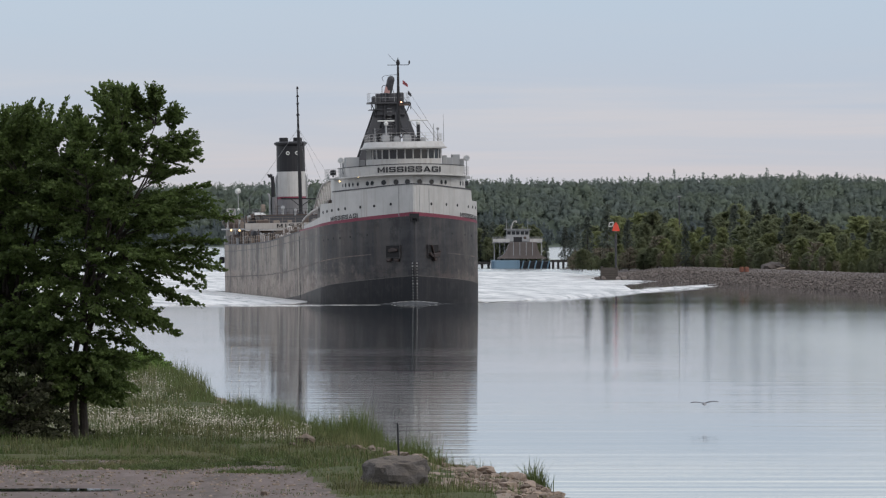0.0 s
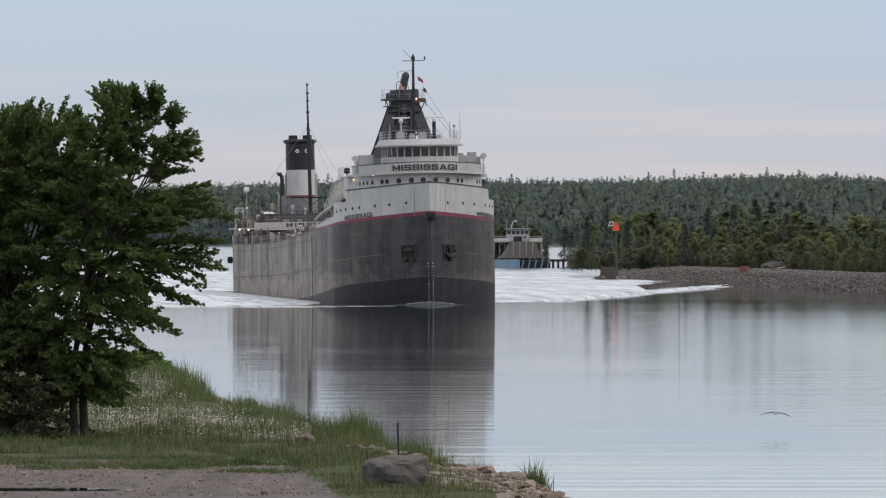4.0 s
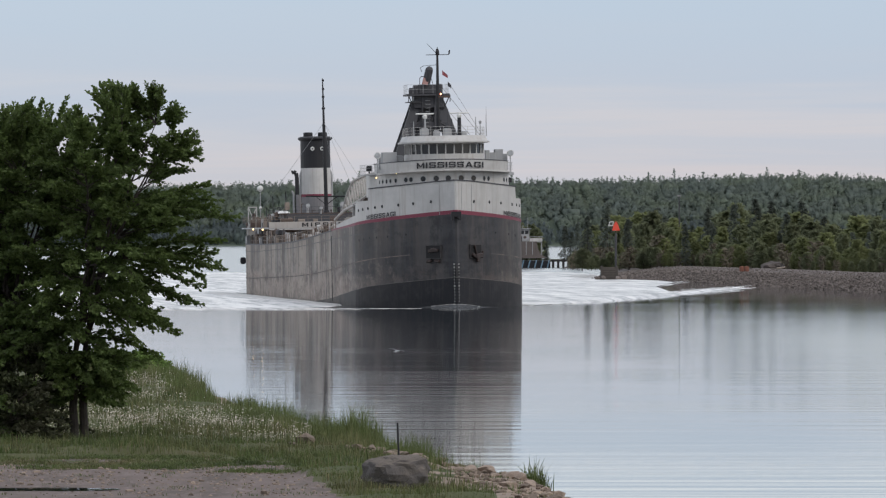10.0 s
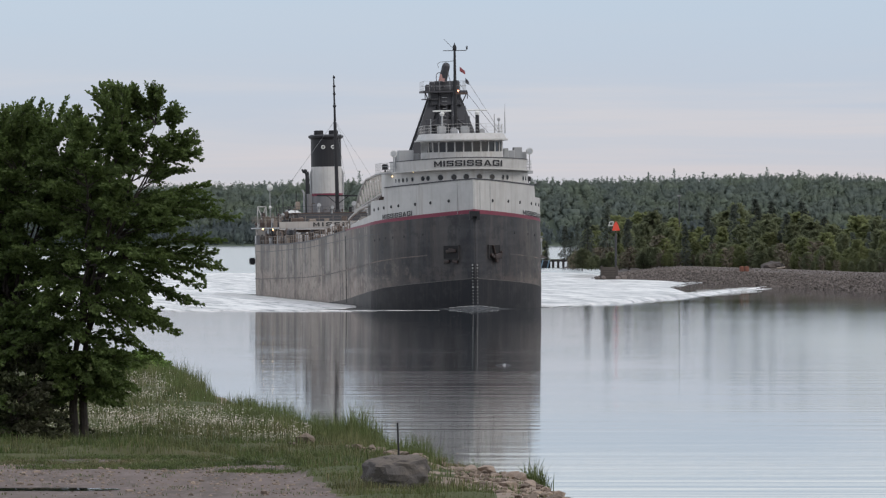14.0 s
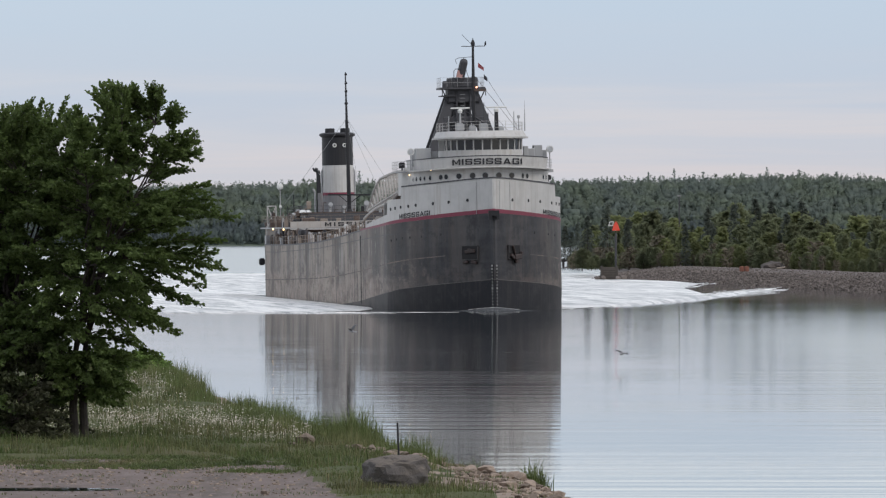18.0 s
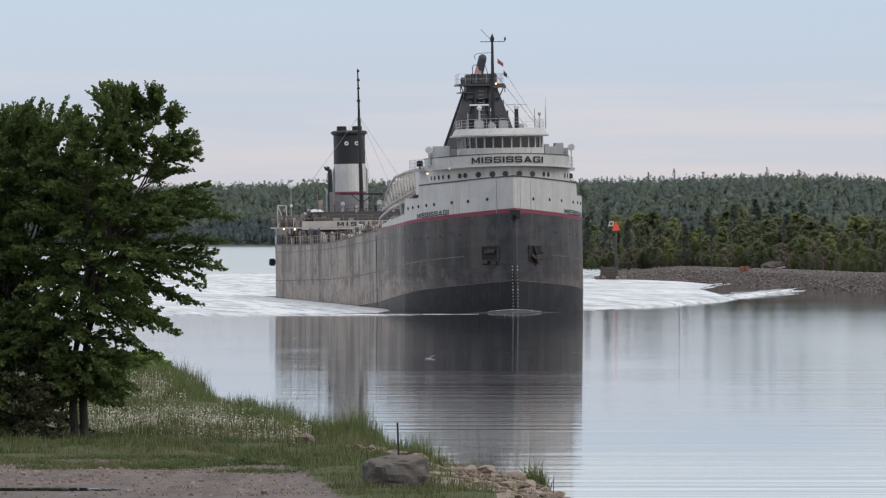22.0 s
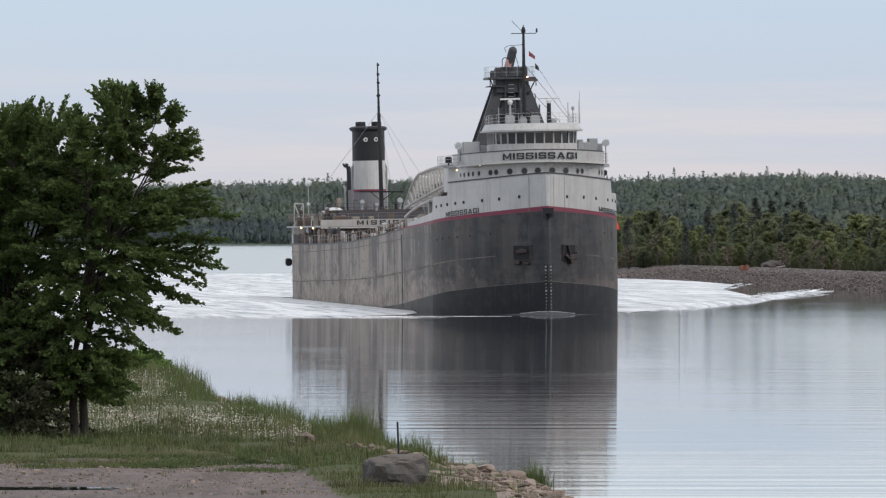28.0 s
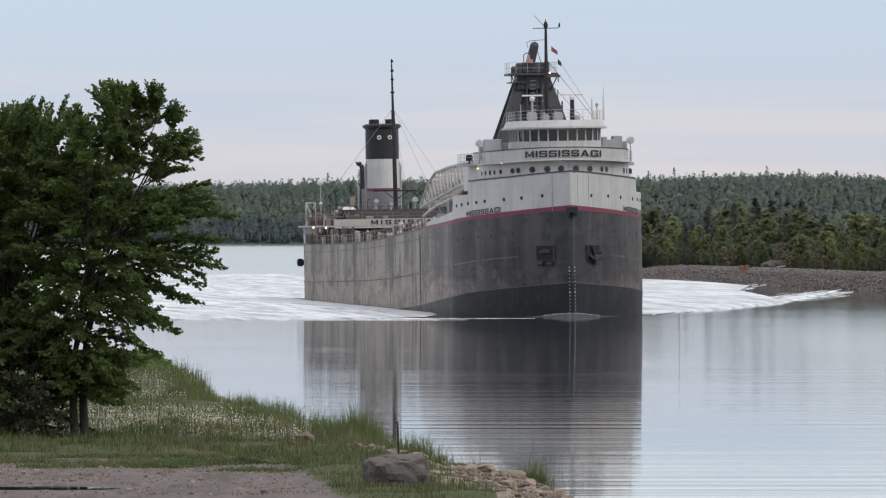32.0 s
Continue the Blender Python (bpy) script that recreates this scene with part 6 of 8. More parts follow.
# hatches down the weather deck, rails and small fittings along the deck edge
rng = np.random.default_rng(4)
for i in range(17):
    y = 50 + i * 5.2
    z = lerp(y, DECK)
    b = bmesh.new()
    box(b, (0, y, z + 0.35), (11.4, 3.6, 0.8))
    hatch = part("hatch_coaming", b, M_RUST, ship)
    b = bmesh.new()
    box(b, (0, y, z + 0.87), (11.8, 3.9, 0.22))
    bmesh.ops.bevel(b, geom=b.edges[:], offset=0.06, segments=1, affect="EDGES")
    part("hatch_cover", b, M_LGREY, hatch, "grey steel hatch cover")
for s in (-1, 1):
    b = bmesh.new()
    ys = list(np.arange(44, 166, 3.0))
    for k in (0.5, 1.0):
        for a, c in zip(ys, ys[1:]):
            rod(b, (s * 8.85, a, lerp(a, DECK) + k), (s * 8.85, c, lerp(c, DECK) + k), 0.025, n=4, caps=False)
    rail = part("deck_rail", b, M_BUFF, ship, "rusty buff wire rail")
    for a in ys:
        b = bmesh.new()
        rod(b, (s * 8.85, a, lerp(a, DECK) - 0.1), (s * 8.85, a, lerp(a, DECK) + 1.05), 0.05, n=5)
        part("rail_post", b, M_BUFF, rail)
for i in range(95):
    y = 46 + i * 1.02 + rng.uniform(-.3, .3)
    s = -1 if i % 4 else 1
    x = s * rng.uniform(6.4, 8.5)
    h = rng.uniform(0.4, 1.5)
    w = rng.uniform(0.2, 0.7)
    b = bmesh.new()
    z = lerp(y, DECK)
    if rng.uniform() < 0.5:
        box(b, (x, y, z + h / 2 - 0.1), (w, w, h + 0.1))
        bmesh.ops.bevel(b, geom=b.edges[:], offset=w * 0.2, segments=1, affect="EDGES")
    else:
        lathe(b, (x, y, z - 0.1), ((w * .35, 0), (w * .3, h * .7), (w * .55, h * .75), (w * .5, h), (w * .2, h + .1)), 10)
    part("deck_fitting", b, (M_BUFF, M_RUST, M_LGREY, M_WHITE, M_BLACK)[int(rng.integers(0, 5))], ship)

# the upper works sit a little to port of the keel line because of the list
for ob in ship.children:
    kind_of = ob.name.split(".")[0]
    if kind_of in ("wheelhouse", "window_head", "wheelhouse_roof", "roof_rail", "whip_aerial", "radar_post", "roof_box", "stand_pipe", "unloading_tower", "tower_rail"):
        ob.location.x = 0.32
    elif kind_of in ("bridge_bulwark", "bulwark_rail", "wing_locker", "searchlight_post"):
        ob.location.x = 0.18
# after house
bm = bmesh.new()
box(bm, (0, 164, 7.65), (15.6, 40, 2.3))
part("after_house", bm, M_BUFF, ship, "stained buff after deckhouse")
for i in range(12):
    x = -7.6 + i * 1.38
    b = bmesh.new()
    box(b, (x, 143.9, 7.5), (0.75, 0.1, 1.75) if i % 3 == 1 else (0.5, 0.1, 0.5))
    part("house_door" if i % 3 == 1 else "house_window", b, M_RUST if i % 3 == 1 else M_GLASSD, ship)
for i in range(10):
    x = -8.3 + i * 1.84
    b = bmesh.new()
    rod(b, (x, 140.4, 6.6), (x, 140.4, 8.7), 0.09)
    part("deck_pillar", b, M_BUFF, ship)
bm = bmesh.new()
box(bm, (0, 161.5, 8.72), (17.0, 43, 0.18))
part("boat_deck", bm, M_LGREY, ship)
bm = bmesh.new()
box(bm, (0.1, 140.0, 9.1), (17.1, 0.12, 0.78))
board = part("name_board", bm, M_BOOM, ship, "long white board across the after house")
bm = bmesh.new()
box(bm, (0.1, 139.95, 8.55), (17.1, 0.2, 0.14))
part("board_trim", bm, M_WHITE, board)
vs, fs = text_verts(NAME, 0.5, 1.4, 0.47)
link_mesh("lettering", [(u, 139.90, 9.10 + v) for u, v in vs], fs, M_LETTER, ship, "black spaced ship name on the after board")
railing("boat_deck_rail", [(-8.4, 182), (-8.4, 140.3), (8.4, 140.3), (8.4, 182)], 9.45, 0.75, ship, M_BUFF, 1.7, 2, 0.03, 0)
bm = bmesh.new()
box(bm, (0, 161, 9.6), (11.0, 26, 1.7))
bmesh.ops.bevel(bm, geom=bm.edges[:], offset=0.15, segments=2, affect="EDGES")
part("upper_house", bm, M_GREY, ship, "dark grey upper after house")
bm = bmesh.new()
box(bm, (-1.4, 154, 10.5), (9.5, 9, 0.2))
part("canopy_roof", bm, M_RUST, ship, "dark flat canopy over the after deck")
for i, x in enumerate((-5.8, -4.6, -3.1, -1.4, 1.2, 2.6, 4.1)):
    b = bmesh.new()
    rod(b, (x, 149.8, 8.8), (x, 149.8, 10.4), 0.07)
    part("canopy_post", b, M_LGREY, ship)
railing("house_rail", [(-5.6, 173.5), (-5.6, 148.2), (5.6, 148.2), (5.6, 173.5)], 10.42, 0.95, ship, M_GREY, 1.5, 2, 0.03, 0)
# cowl vents, gooseneck pipes, stove pipes
for x, y, z, r, h in ((-2.6, 150.5, 10.5, .24, 1.0), (1.9, 151, 10.5, .3, 1.1), (2.9, 150, 9.6, .24, 1.5), (-1.0, 149.5, 10.5, .2, .7)):
    b = bmesh.new()
    rod(b, (x, y, z - 0.8), (x, y, z + h * 0.6), r * 0.7, r * 0.7, 12)
    pipe(b, [(x, y, z + h * 0.6), (x, y - 0.15, z + h * 0.85), (x, y - 0.55, z + h)], r * 0.8, 12)
    rod(b, (x, y - 0.5, z + h * .98), (x, y - 0.8, z + h * 1.02), r * 0.8, r * 1.15, 12)
    part("cowl_vent", b, M_LGREY, ship, "pale grey cowl ventilator")
bm = bmesh.new()
box(bm, (-5.6, 152, 10.75), (1.7, 3, .35), taper=0.5)
part("skylight", bm, M_MARK, ship, "small white skylight")
bm = bmesh.new()
pipe(bm, [(-2.9, 162, 10), (-2.9, 162, 15.3), (-3.0, 162, 15.8), (-3.35, 162, 15.95), (-3.55, 162, 15.85)], 0.27, 10)
part("exhaust_pipe", bm, M_BLACK, ship, "black gooseneck exhaust pipe")
bm = bmesh.new()
pipe(bm, [(-2.75, 161.6, 10), (-2.75, 161.6, 13.0)], 0.34, 10)
part("exhaust_jacket", bm, M_FUNNELG, ship)
bm = bmesh.new()
pipe(bm, [(-3.35, 162, 10), (-3.35, 162, 13.1), (-3.6, 162, 13.5)], 0.14, 8)
part("exhaust_pipe", bm, M_LGREY, ship)
# funnel in its bands
bm = bmesh.new()
lathe(bm, (0, 167, 0), ((2.02, 9.8), (2.02, 12.7)), 32, 1, 1.25)
funnel = part("funnel", bm, M_FUNNELG, ship, "grey, white and black funnel with a red band", smooth=False)
for nm, prof, mat in (("funnel_red_band", ((2.04, 12.7), (2.04, 13.05)), M_REDBAND), ("funnel_white", ((2.03, 13.05), (1.95, 16.45)), M_WHITE),
                      ("funnel_black", ((1.95, 16.45), (1.93, 20.2)), M_BLACK), ("funnel_rim", ((1.95, 19.95), (2.25, 20.2), (2.25, 20.4), (1.9, 20.55)), M_BLACK)):
    b = bmesh.new()
    lathe(b, (0, 167, 0), prof, 32, 1, 1.25)
    part(nm, b, mat, funnel)
for x in (-0.95, 0.95):
    b = bmesh.new()
    lathe(b, (x, 166.6, 20.3), ((0.62, 0), (0.6, 0.75), (0.45, 0.8)), 16)
    part("uptake", b, M_BLACK, funnel, "short black uptake")
for x in (-0.58, 0.67):
    b = bmesh.new()
    disc(b, (x, 164.55, 18.95), (0, -1, 0), 0.26, 0.12, 14)
    eye_ = part("funnel_badge", b, M_MARK, funnel, "small white ring badge")
    b = bmesh.new()
    disc(b, (x, 164.48, 18.95), (0, -1, 0), 0.12, 0.08, 12)
    part("badge_centre", b, M_BLACK, eye_)
for x in (-2.02, 2.02):
    b = bmesh.new()
    pipe(b, [(x, 166.5, 10), (x * 1.03, 166.5, 15.6), (x * .9, 166.5, 16.2)], 0.12, 8)
    part("steam_pipe", b, M_LGREY, funnel)
# mainmast, its derrick and stays
bm = bmesh.new()
rod(bm, (0.43, 157, 9.6), (0.27, 157, 22.0), 0.27, 0.2, 12)
rod(bm, (0.27, 157, 22.0), (0.2, 157, 27.9), 0.16, 0.07, 10)
mm = part("mainmast", bm, M_BLACK, ship, "tall black mainmast before the funnel")
for z, r in ((23.9, .2), (25.4, .16), (26.4, .16), (27.5, .14)):
    b = bmesh.new()
    lathe(b, (0.25, 157, z), ((r, 0), (r * 1.2, .15), (r * .7, .3)), 10)
    part("mast_light", b, M_BLACK, mm)
bm = bmesh.new()
lathe(bm, (0.42, 157, 9.4), ((1.0, 0), (.7, .6), (.3, 1.5)), 12)
part("mast_step", bm, M_BLACK, mm)
for pts, r in (([(-2.2, 157, 12.75), (2.9, 156, 12.65)], .09), ([(-.9, 157, 12.7), (.4, 157, 11.6), (1.7, 156, 12.6)], .05)):
    b = bmesh.new()
    pipe(b, pts, r)
    part("derrick_yard", b, M_BLACK, mm)
for q in ((-6.2, 180, 11.0), (4.3, 145, 10.0), (6.3, 141, 10.0), (3.2, 170, 12.0)):
    b = bmesh.new()
    pipe(b, [(0.28, 157, 22.2), q], 0.022, 4)
    part("mast_stay", b, M_LGREY, mm)
# lamp poles and light frame at the after port corner
for x, y, h, ball in ((-7.2, 168, 5.1, .42), (-6.4, 158, 4.0, 0), (-4.9, 156, 4.6, 0), (-7.9, 150, 2.6, 0), (5.5, 165, 3.6, 0)):
    b = bmesh.new()
    rod(b, (x, y, 8.8), (x, y, 8.8 + h), 0.06, 0.05)
    pole = part("light_pole", b, M_LGREY if ball else M_BLACK, ship)
    if ball:
        for z, r in ((h, ball), (h - 2.5, .2)):
            b = bmesh.new()
            bmesh.ops.create_icosphere(b, subdivisions=2, radius=r, matrix=Matrix.Translation((x, y, 8.8 + z)))
            part("globe", b, M_MARK, pole, "white globe aerial")
bm = bmesh.new()
F = ((-8.0, 178, 8.8), (-8.0, 178, 11.5), (-6.9, 178, 11.5), (-6.9, 178, 8.8))
for a, b in ((0, 1), (1, 2), (2, 3), (0, 2), (1, 3)):
    rod(bm, F[a], F[b], 0.07)
rod(bm, (-8.1, 178, 6.6), (-8.1, 178, 9.0), 0.07)
rod(bm, (-7.0, 178, 6.6), (-7.0, 178, 9.0), 0.07)
part("davit_frame", bm, M_WHITE, ship, "white braced davit frame")
for c, s, m in (((-5.0, 153, 11.5), (.6, .6, 1.0), M_BUFF), ((-5.6, 147, 9.6), (1.6, 1.2, .7), M_RUST), ((-3.8, 146, 9.5), (.9, .8, .6), M_BUFF), ((-7.2, 146, 9.3), (.8, 1.0, .9), M_BLACK), ((5.5, 147, 9.6), (1.8, 1.2, .9), M_RUST)):
    b = bmesh.new()
    box(b, c, s)
    bmesh.ops.bevel(b, geom=b.edges[:], offset=0.1, segments=1, affect="EDGES")
    part("deck_locker", b, m, ship)
# clutter of the after decks: bitts, vents, hose boxes, stanchions, ladders
rng = np.random.default_rng(61)
for i in range(230):
    up = i % 2
    y = rng.uniform(141, 180)
    x = rng.choice([rng.uniform(-8.2, -5.8), rng.uniform(-8.2, 8.0)])
    if up and abs(x) < 5.7 and y > 148:
        z, h = 10.5, rng.uniform(0.3, 1.3)
    else:
        z, h = (8.8, rng.uniform(0.5, 2.0)) if up else (lerp(y, DECK), rng.uniform(0.6, 2.0))
    if not up:
        x, y = -rng.uniform(7.7, 8.7), rng.uniform(120, 164)
    w = rng.uniform(0.1, 0.5)
    b = bmesh.new()
    q = rng.uniform()
    if q < 0.4:
        rod(b, (x, y, z - .1), (x, y, z + h), 0.06, 0.05, 6)
        rod(b, (x, y, z + h), (x + rng.uniform(-.5, .5), y, z + h), 0.05, n=5)
    elif q < 0.7:
        box(b, (x, y, z + h * .3), (w + .2, w + .2, h * .6 + .2))
        bmesh.ops.bevel(b, geom=b.edges[:], offset=0.05, segments=1, affect="EDGES")
    else:
        lathe(b, (x, y, z - .1), ((w * .5, 0), (w * .4, h * .7), (w * .8, h * .75), (w * .7, h), (w * .2, h + .15)), 10)
    part("deck_fitting", b, (M_BUFF, M_RUST, M_GREY, M_LGREY, M_BLACK, M_RUST)[int(rng.integers(0, 6))], ship)
shell("poop_bulwark", tuple((y, z) for y, z in DECK), tuple((y, z + (1.1 if y > 154 else 0.0)) for y, z in DECK), M_LGREY, y0=166, rows=1, parent=ship, label="pale grey stern bulwark", thick=0.1)
bm = bmesh.new()
box(bm, (-8.5, 177, 4.5), (1.5, 1.0, 0.6))
box(bm, (-8.9, 177, 4.5), (0.5, 1.3, 0.9))
part("stern_fender", bm, M_BLACK, ship, "black fender block on the quarter")
for p in ((-8.6, 163, 8.6), (-8.6, 148, 8.55), (3.6, 139.8, 8.45), (-1.0, 139.8, 7.9)):
    lamp(p, ship, 0.13)
# bow and side wave
# ---------- the water the ship stirs up; it travels with the ship ----------


def sheet(name, pts, z, mat, n=1):
    b = bmesh.new()
    b.faces.new([b.verts.new((x, y, z)) for x, y in pts])
    return part(name, b, mat)


RIDGE_LINE = ((0, 5.6), (14, 9.4), (64, 23), (115, 36.6), (209, 57), (292, 75))     # outer edge of the wash: y aft, x out
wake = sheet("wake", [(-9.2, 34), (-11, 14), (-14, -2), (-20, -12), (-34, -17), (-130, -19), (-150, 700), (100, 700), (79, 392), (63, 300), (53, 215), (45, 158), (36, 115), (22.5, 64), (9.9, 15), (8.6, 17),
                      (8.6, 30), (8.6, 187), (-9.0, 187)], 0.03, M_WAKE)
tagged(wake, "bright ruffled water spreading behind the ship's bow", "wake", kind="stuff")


def crest(name, pts, width, height, mat, label, seed, lump=0.5):
    """A long low wave ridge with an uneven crown."""
    rng = np.random.default_rng(seed)
    vs, fs = [], []
    m = 6
    for i, (x, y, k) in enumerate(pts):
        a, b = pts[max(i - 1, 0)], pts[min(i + 1, len(pts) - 1)]
        t = Vector((b[0] - a[0], b[1] - a[1])).normalized()
        nrm = Vector((-t.y, t.x))
        w = width * k * (1 + lump * rng.uniform(-0.5, 0.5))
        h = height * k * (1 + lump * rng.uniform(-0.6, 0.6))
        for j in range(m + 1):
            u = j / m * 2 - 1
            p = Vector((x, y)) + nrm * u * w
            vs.append((p.x, p.y, 0.02 + h * (1 - u * u) - (0.05 if abs(u) > .99 else 0)))
    for i in range(len(pts) - 1):
        for j in range(m):
            q = i * (m + 1) + j
            fs.append((q, q + 1, q + m + 2, q + m + 1))
    return tagged(link_mesh(name, vs, fs, mat, smooth=True), label, "wave", kind="stuff")


def trail(pts, n):
    """Resample a line of (x, y, k) points."""
    out = []
    L = [0.0]
    for a, b in zip(pts, pts[1:]):
        L.append(L[-1] + math.hypot(b[0] - a[0], b[1] - a[1]))
    for i in range(n + 1):
        s = L[-1] * i / n
        out.append(tuple(float(np.interp(s, L, [p[q] for p in pts])) for q in range(3)))
    return out


waves = [wake]

# smooth swell pushed up before the stem, with a thin white lip
vs, nx_, ny_ = [], 28, 20
for j in range(ny_ + 1):
    for i in range(nx_ + 1):
        x, y = -5.6 + 11.2 * i / nx_, -6 + 7.5 * j / ny_
        e = (x / 2.6) ** 2
        vs.append((x, y, 0.34 * math.exp(-e) * math.exp(-((y + 0.35 - 0.07 * x * x) / (1.9 if y < -0.35 else 0.9)) ** 2) - 0.012))
bow_swell = link_mesh("bow_swell", vs, [(j * (nx_ + 1) + i, j * (nx_ + 1) + i + 1, (j + 1) * (nx_ + 1) + i + 1, (j + 1) * (nx_ + 1) + i) for j in range(ny_) for i in range(nx_)], M_SWELL, smooth=True)
waves.append(tagged(bow_swell, "smooth swell of water pushed up before the stem", "wave", kind="stuff"))
b = bmesh.new()
for q in range(21):
    x0, x1 = -2.6 + 0.25 * q, -2.33 + 0.25 * q
    rod(b, (x0, -0.45 + 0.07 * x0 * x0, 0.34 * math.exp(-(x0 / 2.6) ** 2)), (x1, -0.45 + 0.07 * x1 * x1, 0.34 * math.exp(-(x1 / 2.6) ** 2)), 0.011 + 0.006 * math.sin(q * 2.3), n=6)
waves.append(tagged(part("bow_foam", b, M_FOAM), "thin white lip of foam on the bow swell", "foam", kind="stuff"))
waves.append(crest("side_wave", trail([(-10.0, 24, .1), (-10.2, 34, .5), (-10.4, 48, 1.0), (-10.8, 80, 1.5), (-11.4, 130, 2.2), (-12, 180, 3)], 90), 0.6, 0.06, M_FOAM, "white foam along the ship's side", 2, 1.0))
waves.append(crest("side_wave", trail([(9.4, 12, .1), (10.0, 15, .5), (10.6, 30, .7), (10.4, 80, 1)], 40), 0.5, 0.09, M_FOAM, "thin white foam along the ship's side", 3))
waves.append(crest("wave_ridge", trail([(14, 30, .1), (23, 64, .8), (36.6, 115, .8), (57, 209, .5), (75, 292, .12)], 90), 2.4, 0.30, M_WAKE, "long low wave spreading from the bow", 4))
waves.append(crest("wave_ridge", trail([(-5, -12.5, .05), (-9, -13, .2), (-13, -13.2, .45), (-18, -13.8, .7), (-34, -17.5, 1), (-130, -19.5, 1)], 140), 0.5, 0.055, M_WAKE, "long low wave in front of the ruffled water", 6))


def streaks(name, lines, mat, label, seed):
    """Broken streaks of ruffled water, each a thin flat-topped sliver along a line."""
    rng = np.random.default_rng(seed)
    vs, fs = [], []
    for (x, y), (dx, dy), ln, w in lines:
        d = Vector((dx, dy)).normalized()
        nrm = Vector((-d.y, d.x))
        q = len(vs)
        k = 8
        for i in range(k + 1):
            u = i / k
            ww = w * math.sin(math.pi * min(max(u, 0.02), 0.98)) * rng.uniform(0.6, 1.2)
            c = Vector((x, y)) + d * ln * u + nrm * rng.normal(0, 0.15)
            vs += [((c + nrm * ww).x, (c + nrm * ww).y, 0.03), (c.x, c.y, 0.05), ((c - nrm * ww).x, (c - nrm * ww).y, 0.03)]
        for i in range(k):
            b = q + i * 3
            fs += [(b, b + 1, b + 4, b + 3), (b + 1, b + 2, b + 5, b + 4)]
    return tagged(link_mesh(name, vs, fs, mat, smooth=True), label, "wave", kind="stuff")


rng = np.random.default_rng(23)
lines = []
for i in range(130):          # along the outer edge of the wash
    y = rng.uniform(20, 250)
    x = lerp(y, RIDGE_LINE) + rng.normal(0, 0.5) * (0.8 + y * 0.012)
    lines.append(((x, y), (0.25 + rng.normal(0, .015), 1), rng.uniform(10, 45), rng.uniform(0.08, 0.35)))
for i in range(34):           # broken ripples between the wash and the jetty
    y = rng.uniform(150, 285)
    lines.append(((lerp(y, RIDGE_LINE) - rng.uniform(0.5, 5), y), (0.23, 1), rng.uniform(10, 40), rng.uniform(0.06, 0.22)))
for i in range(14):           # wash running along the jetty's foot
    y = rng.uniform(270, 420)
    lines.append(((58 + 0.175 * (y - 270) + rng.normal(0, .8), y), (0.2, 1), rng.uniform(20, 60), rng.uniform(0.15, 0.4)))
for i in range(40):          # ahead of the ruffled water on the other hand
    x = rng.uniform(-120, -12)
    lines.append(((x, -20 - abs(rng.normal(0, 3)) - 0.0 * x), (-1, 0.0 + rng.normal(0, .03)), rng.uniform(6, 22), rng.uniform(0.08, 0.28)))
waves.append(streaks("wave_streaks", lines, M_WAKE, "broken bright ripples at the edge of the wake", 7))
# ---------- foreground bank: grass, daisies, stones, post ----------


def blades(name, roots, length, width, mat, label, seed, bend=0.45, parent=None):
    """Many grass blades in one mesh, each a bent tapering strip."""
    rng = np.random.default_rng(seed)
    n = len(roots)
    r = np.asarray(roots, float)
    L = (np.asarray(length) * rng.uniform(0.6, 1.25, n))[:, None]
    az = rng.uniform(0, 2 * np.pi, n)
    out = np.stack([np.cos(az), np.sin(az), np.zeros(n)], 1)
    side = np.stack([-np.sin(az), np.cos(az), np.zeros(n)], 1) * (width * rng.uniform(0.7, 1.3, n))[:, None]
    up = np.array([[0, 0, 1.0]])
    k = bend * rng.uniform(0.2, 1.3, n)[:, None]
    r = r - up * 0.04
    mid = r + up * L * 0.6 + out * L * 0.25 * k
    tip = r + up * L * (1 - 0.25 * k) + out * L * 0.9 * k
    v = np.stack([r - side, r + side, mid + side * 0.7, mid - side * 0.7, tip], 1)
    b = (np.arange(n) * 5)[:, None]
    f = [tuple(q) for q in (b + np.array([[0, 1, 2, 3]])).tolist()] + [tuple(q) for q in (b + np.array([[3, 2, 4]])).tolist()]
    return link_mesh(name, v.reshape(-1, 3).tolist(), f, mat, parent, label)


rng = np.random.default_rng(91)
N = 420000
X, Y = rng.uniform(-19, 4, N), rng.uniform(173, 372, N)
D = bank_depth(X, Y)
keep = (D > 0.12) & (X > -0.066 * Y - 1.0)
X, Y, D = X[keep], Y[keep], D[keep]
Z = land_at(X, Y)
big_, fine, pick = vnoise(X, Y, 0.45, 9), vnoise(X, Y, 1.7, 3), rng.uniform(0, 1, len(X))
grav, near_track, stony = is_gravel(X, Y), is_gravel(X, Y - 3.0), is_stony(X, Y, D)
is_short = (grav & (fine > 0.62) & (pick < 0.3)) | (grav & (Y > 203.5 + 2 * big_) & (fine > 0.05) & (pick < 0.22)) | (~grav & near_track & (fine > -0.1)) | (stony & (fine > 0.35) & (pick < 0.6))
is_tall = ~grav & ~near_track & ~stony & (D < 2.4 + 1.6 * big_) & (fine > -0.5)
is_mid = ~grav & ~near_track & ~stony & ~is_tall & (pick < 0.75 + 0.5 * big_)
P = np.stack([X, Y, Z], 1)
short, sl = P[is_short], (0.05 + 0.17 * np.clip(fine, 0, 1) * np.where(grav, 0.6, 1.0))[is_short]
tuft = np.clip(vnoise(X, Y, 1.1, 12) + 0.2, 0, 1)
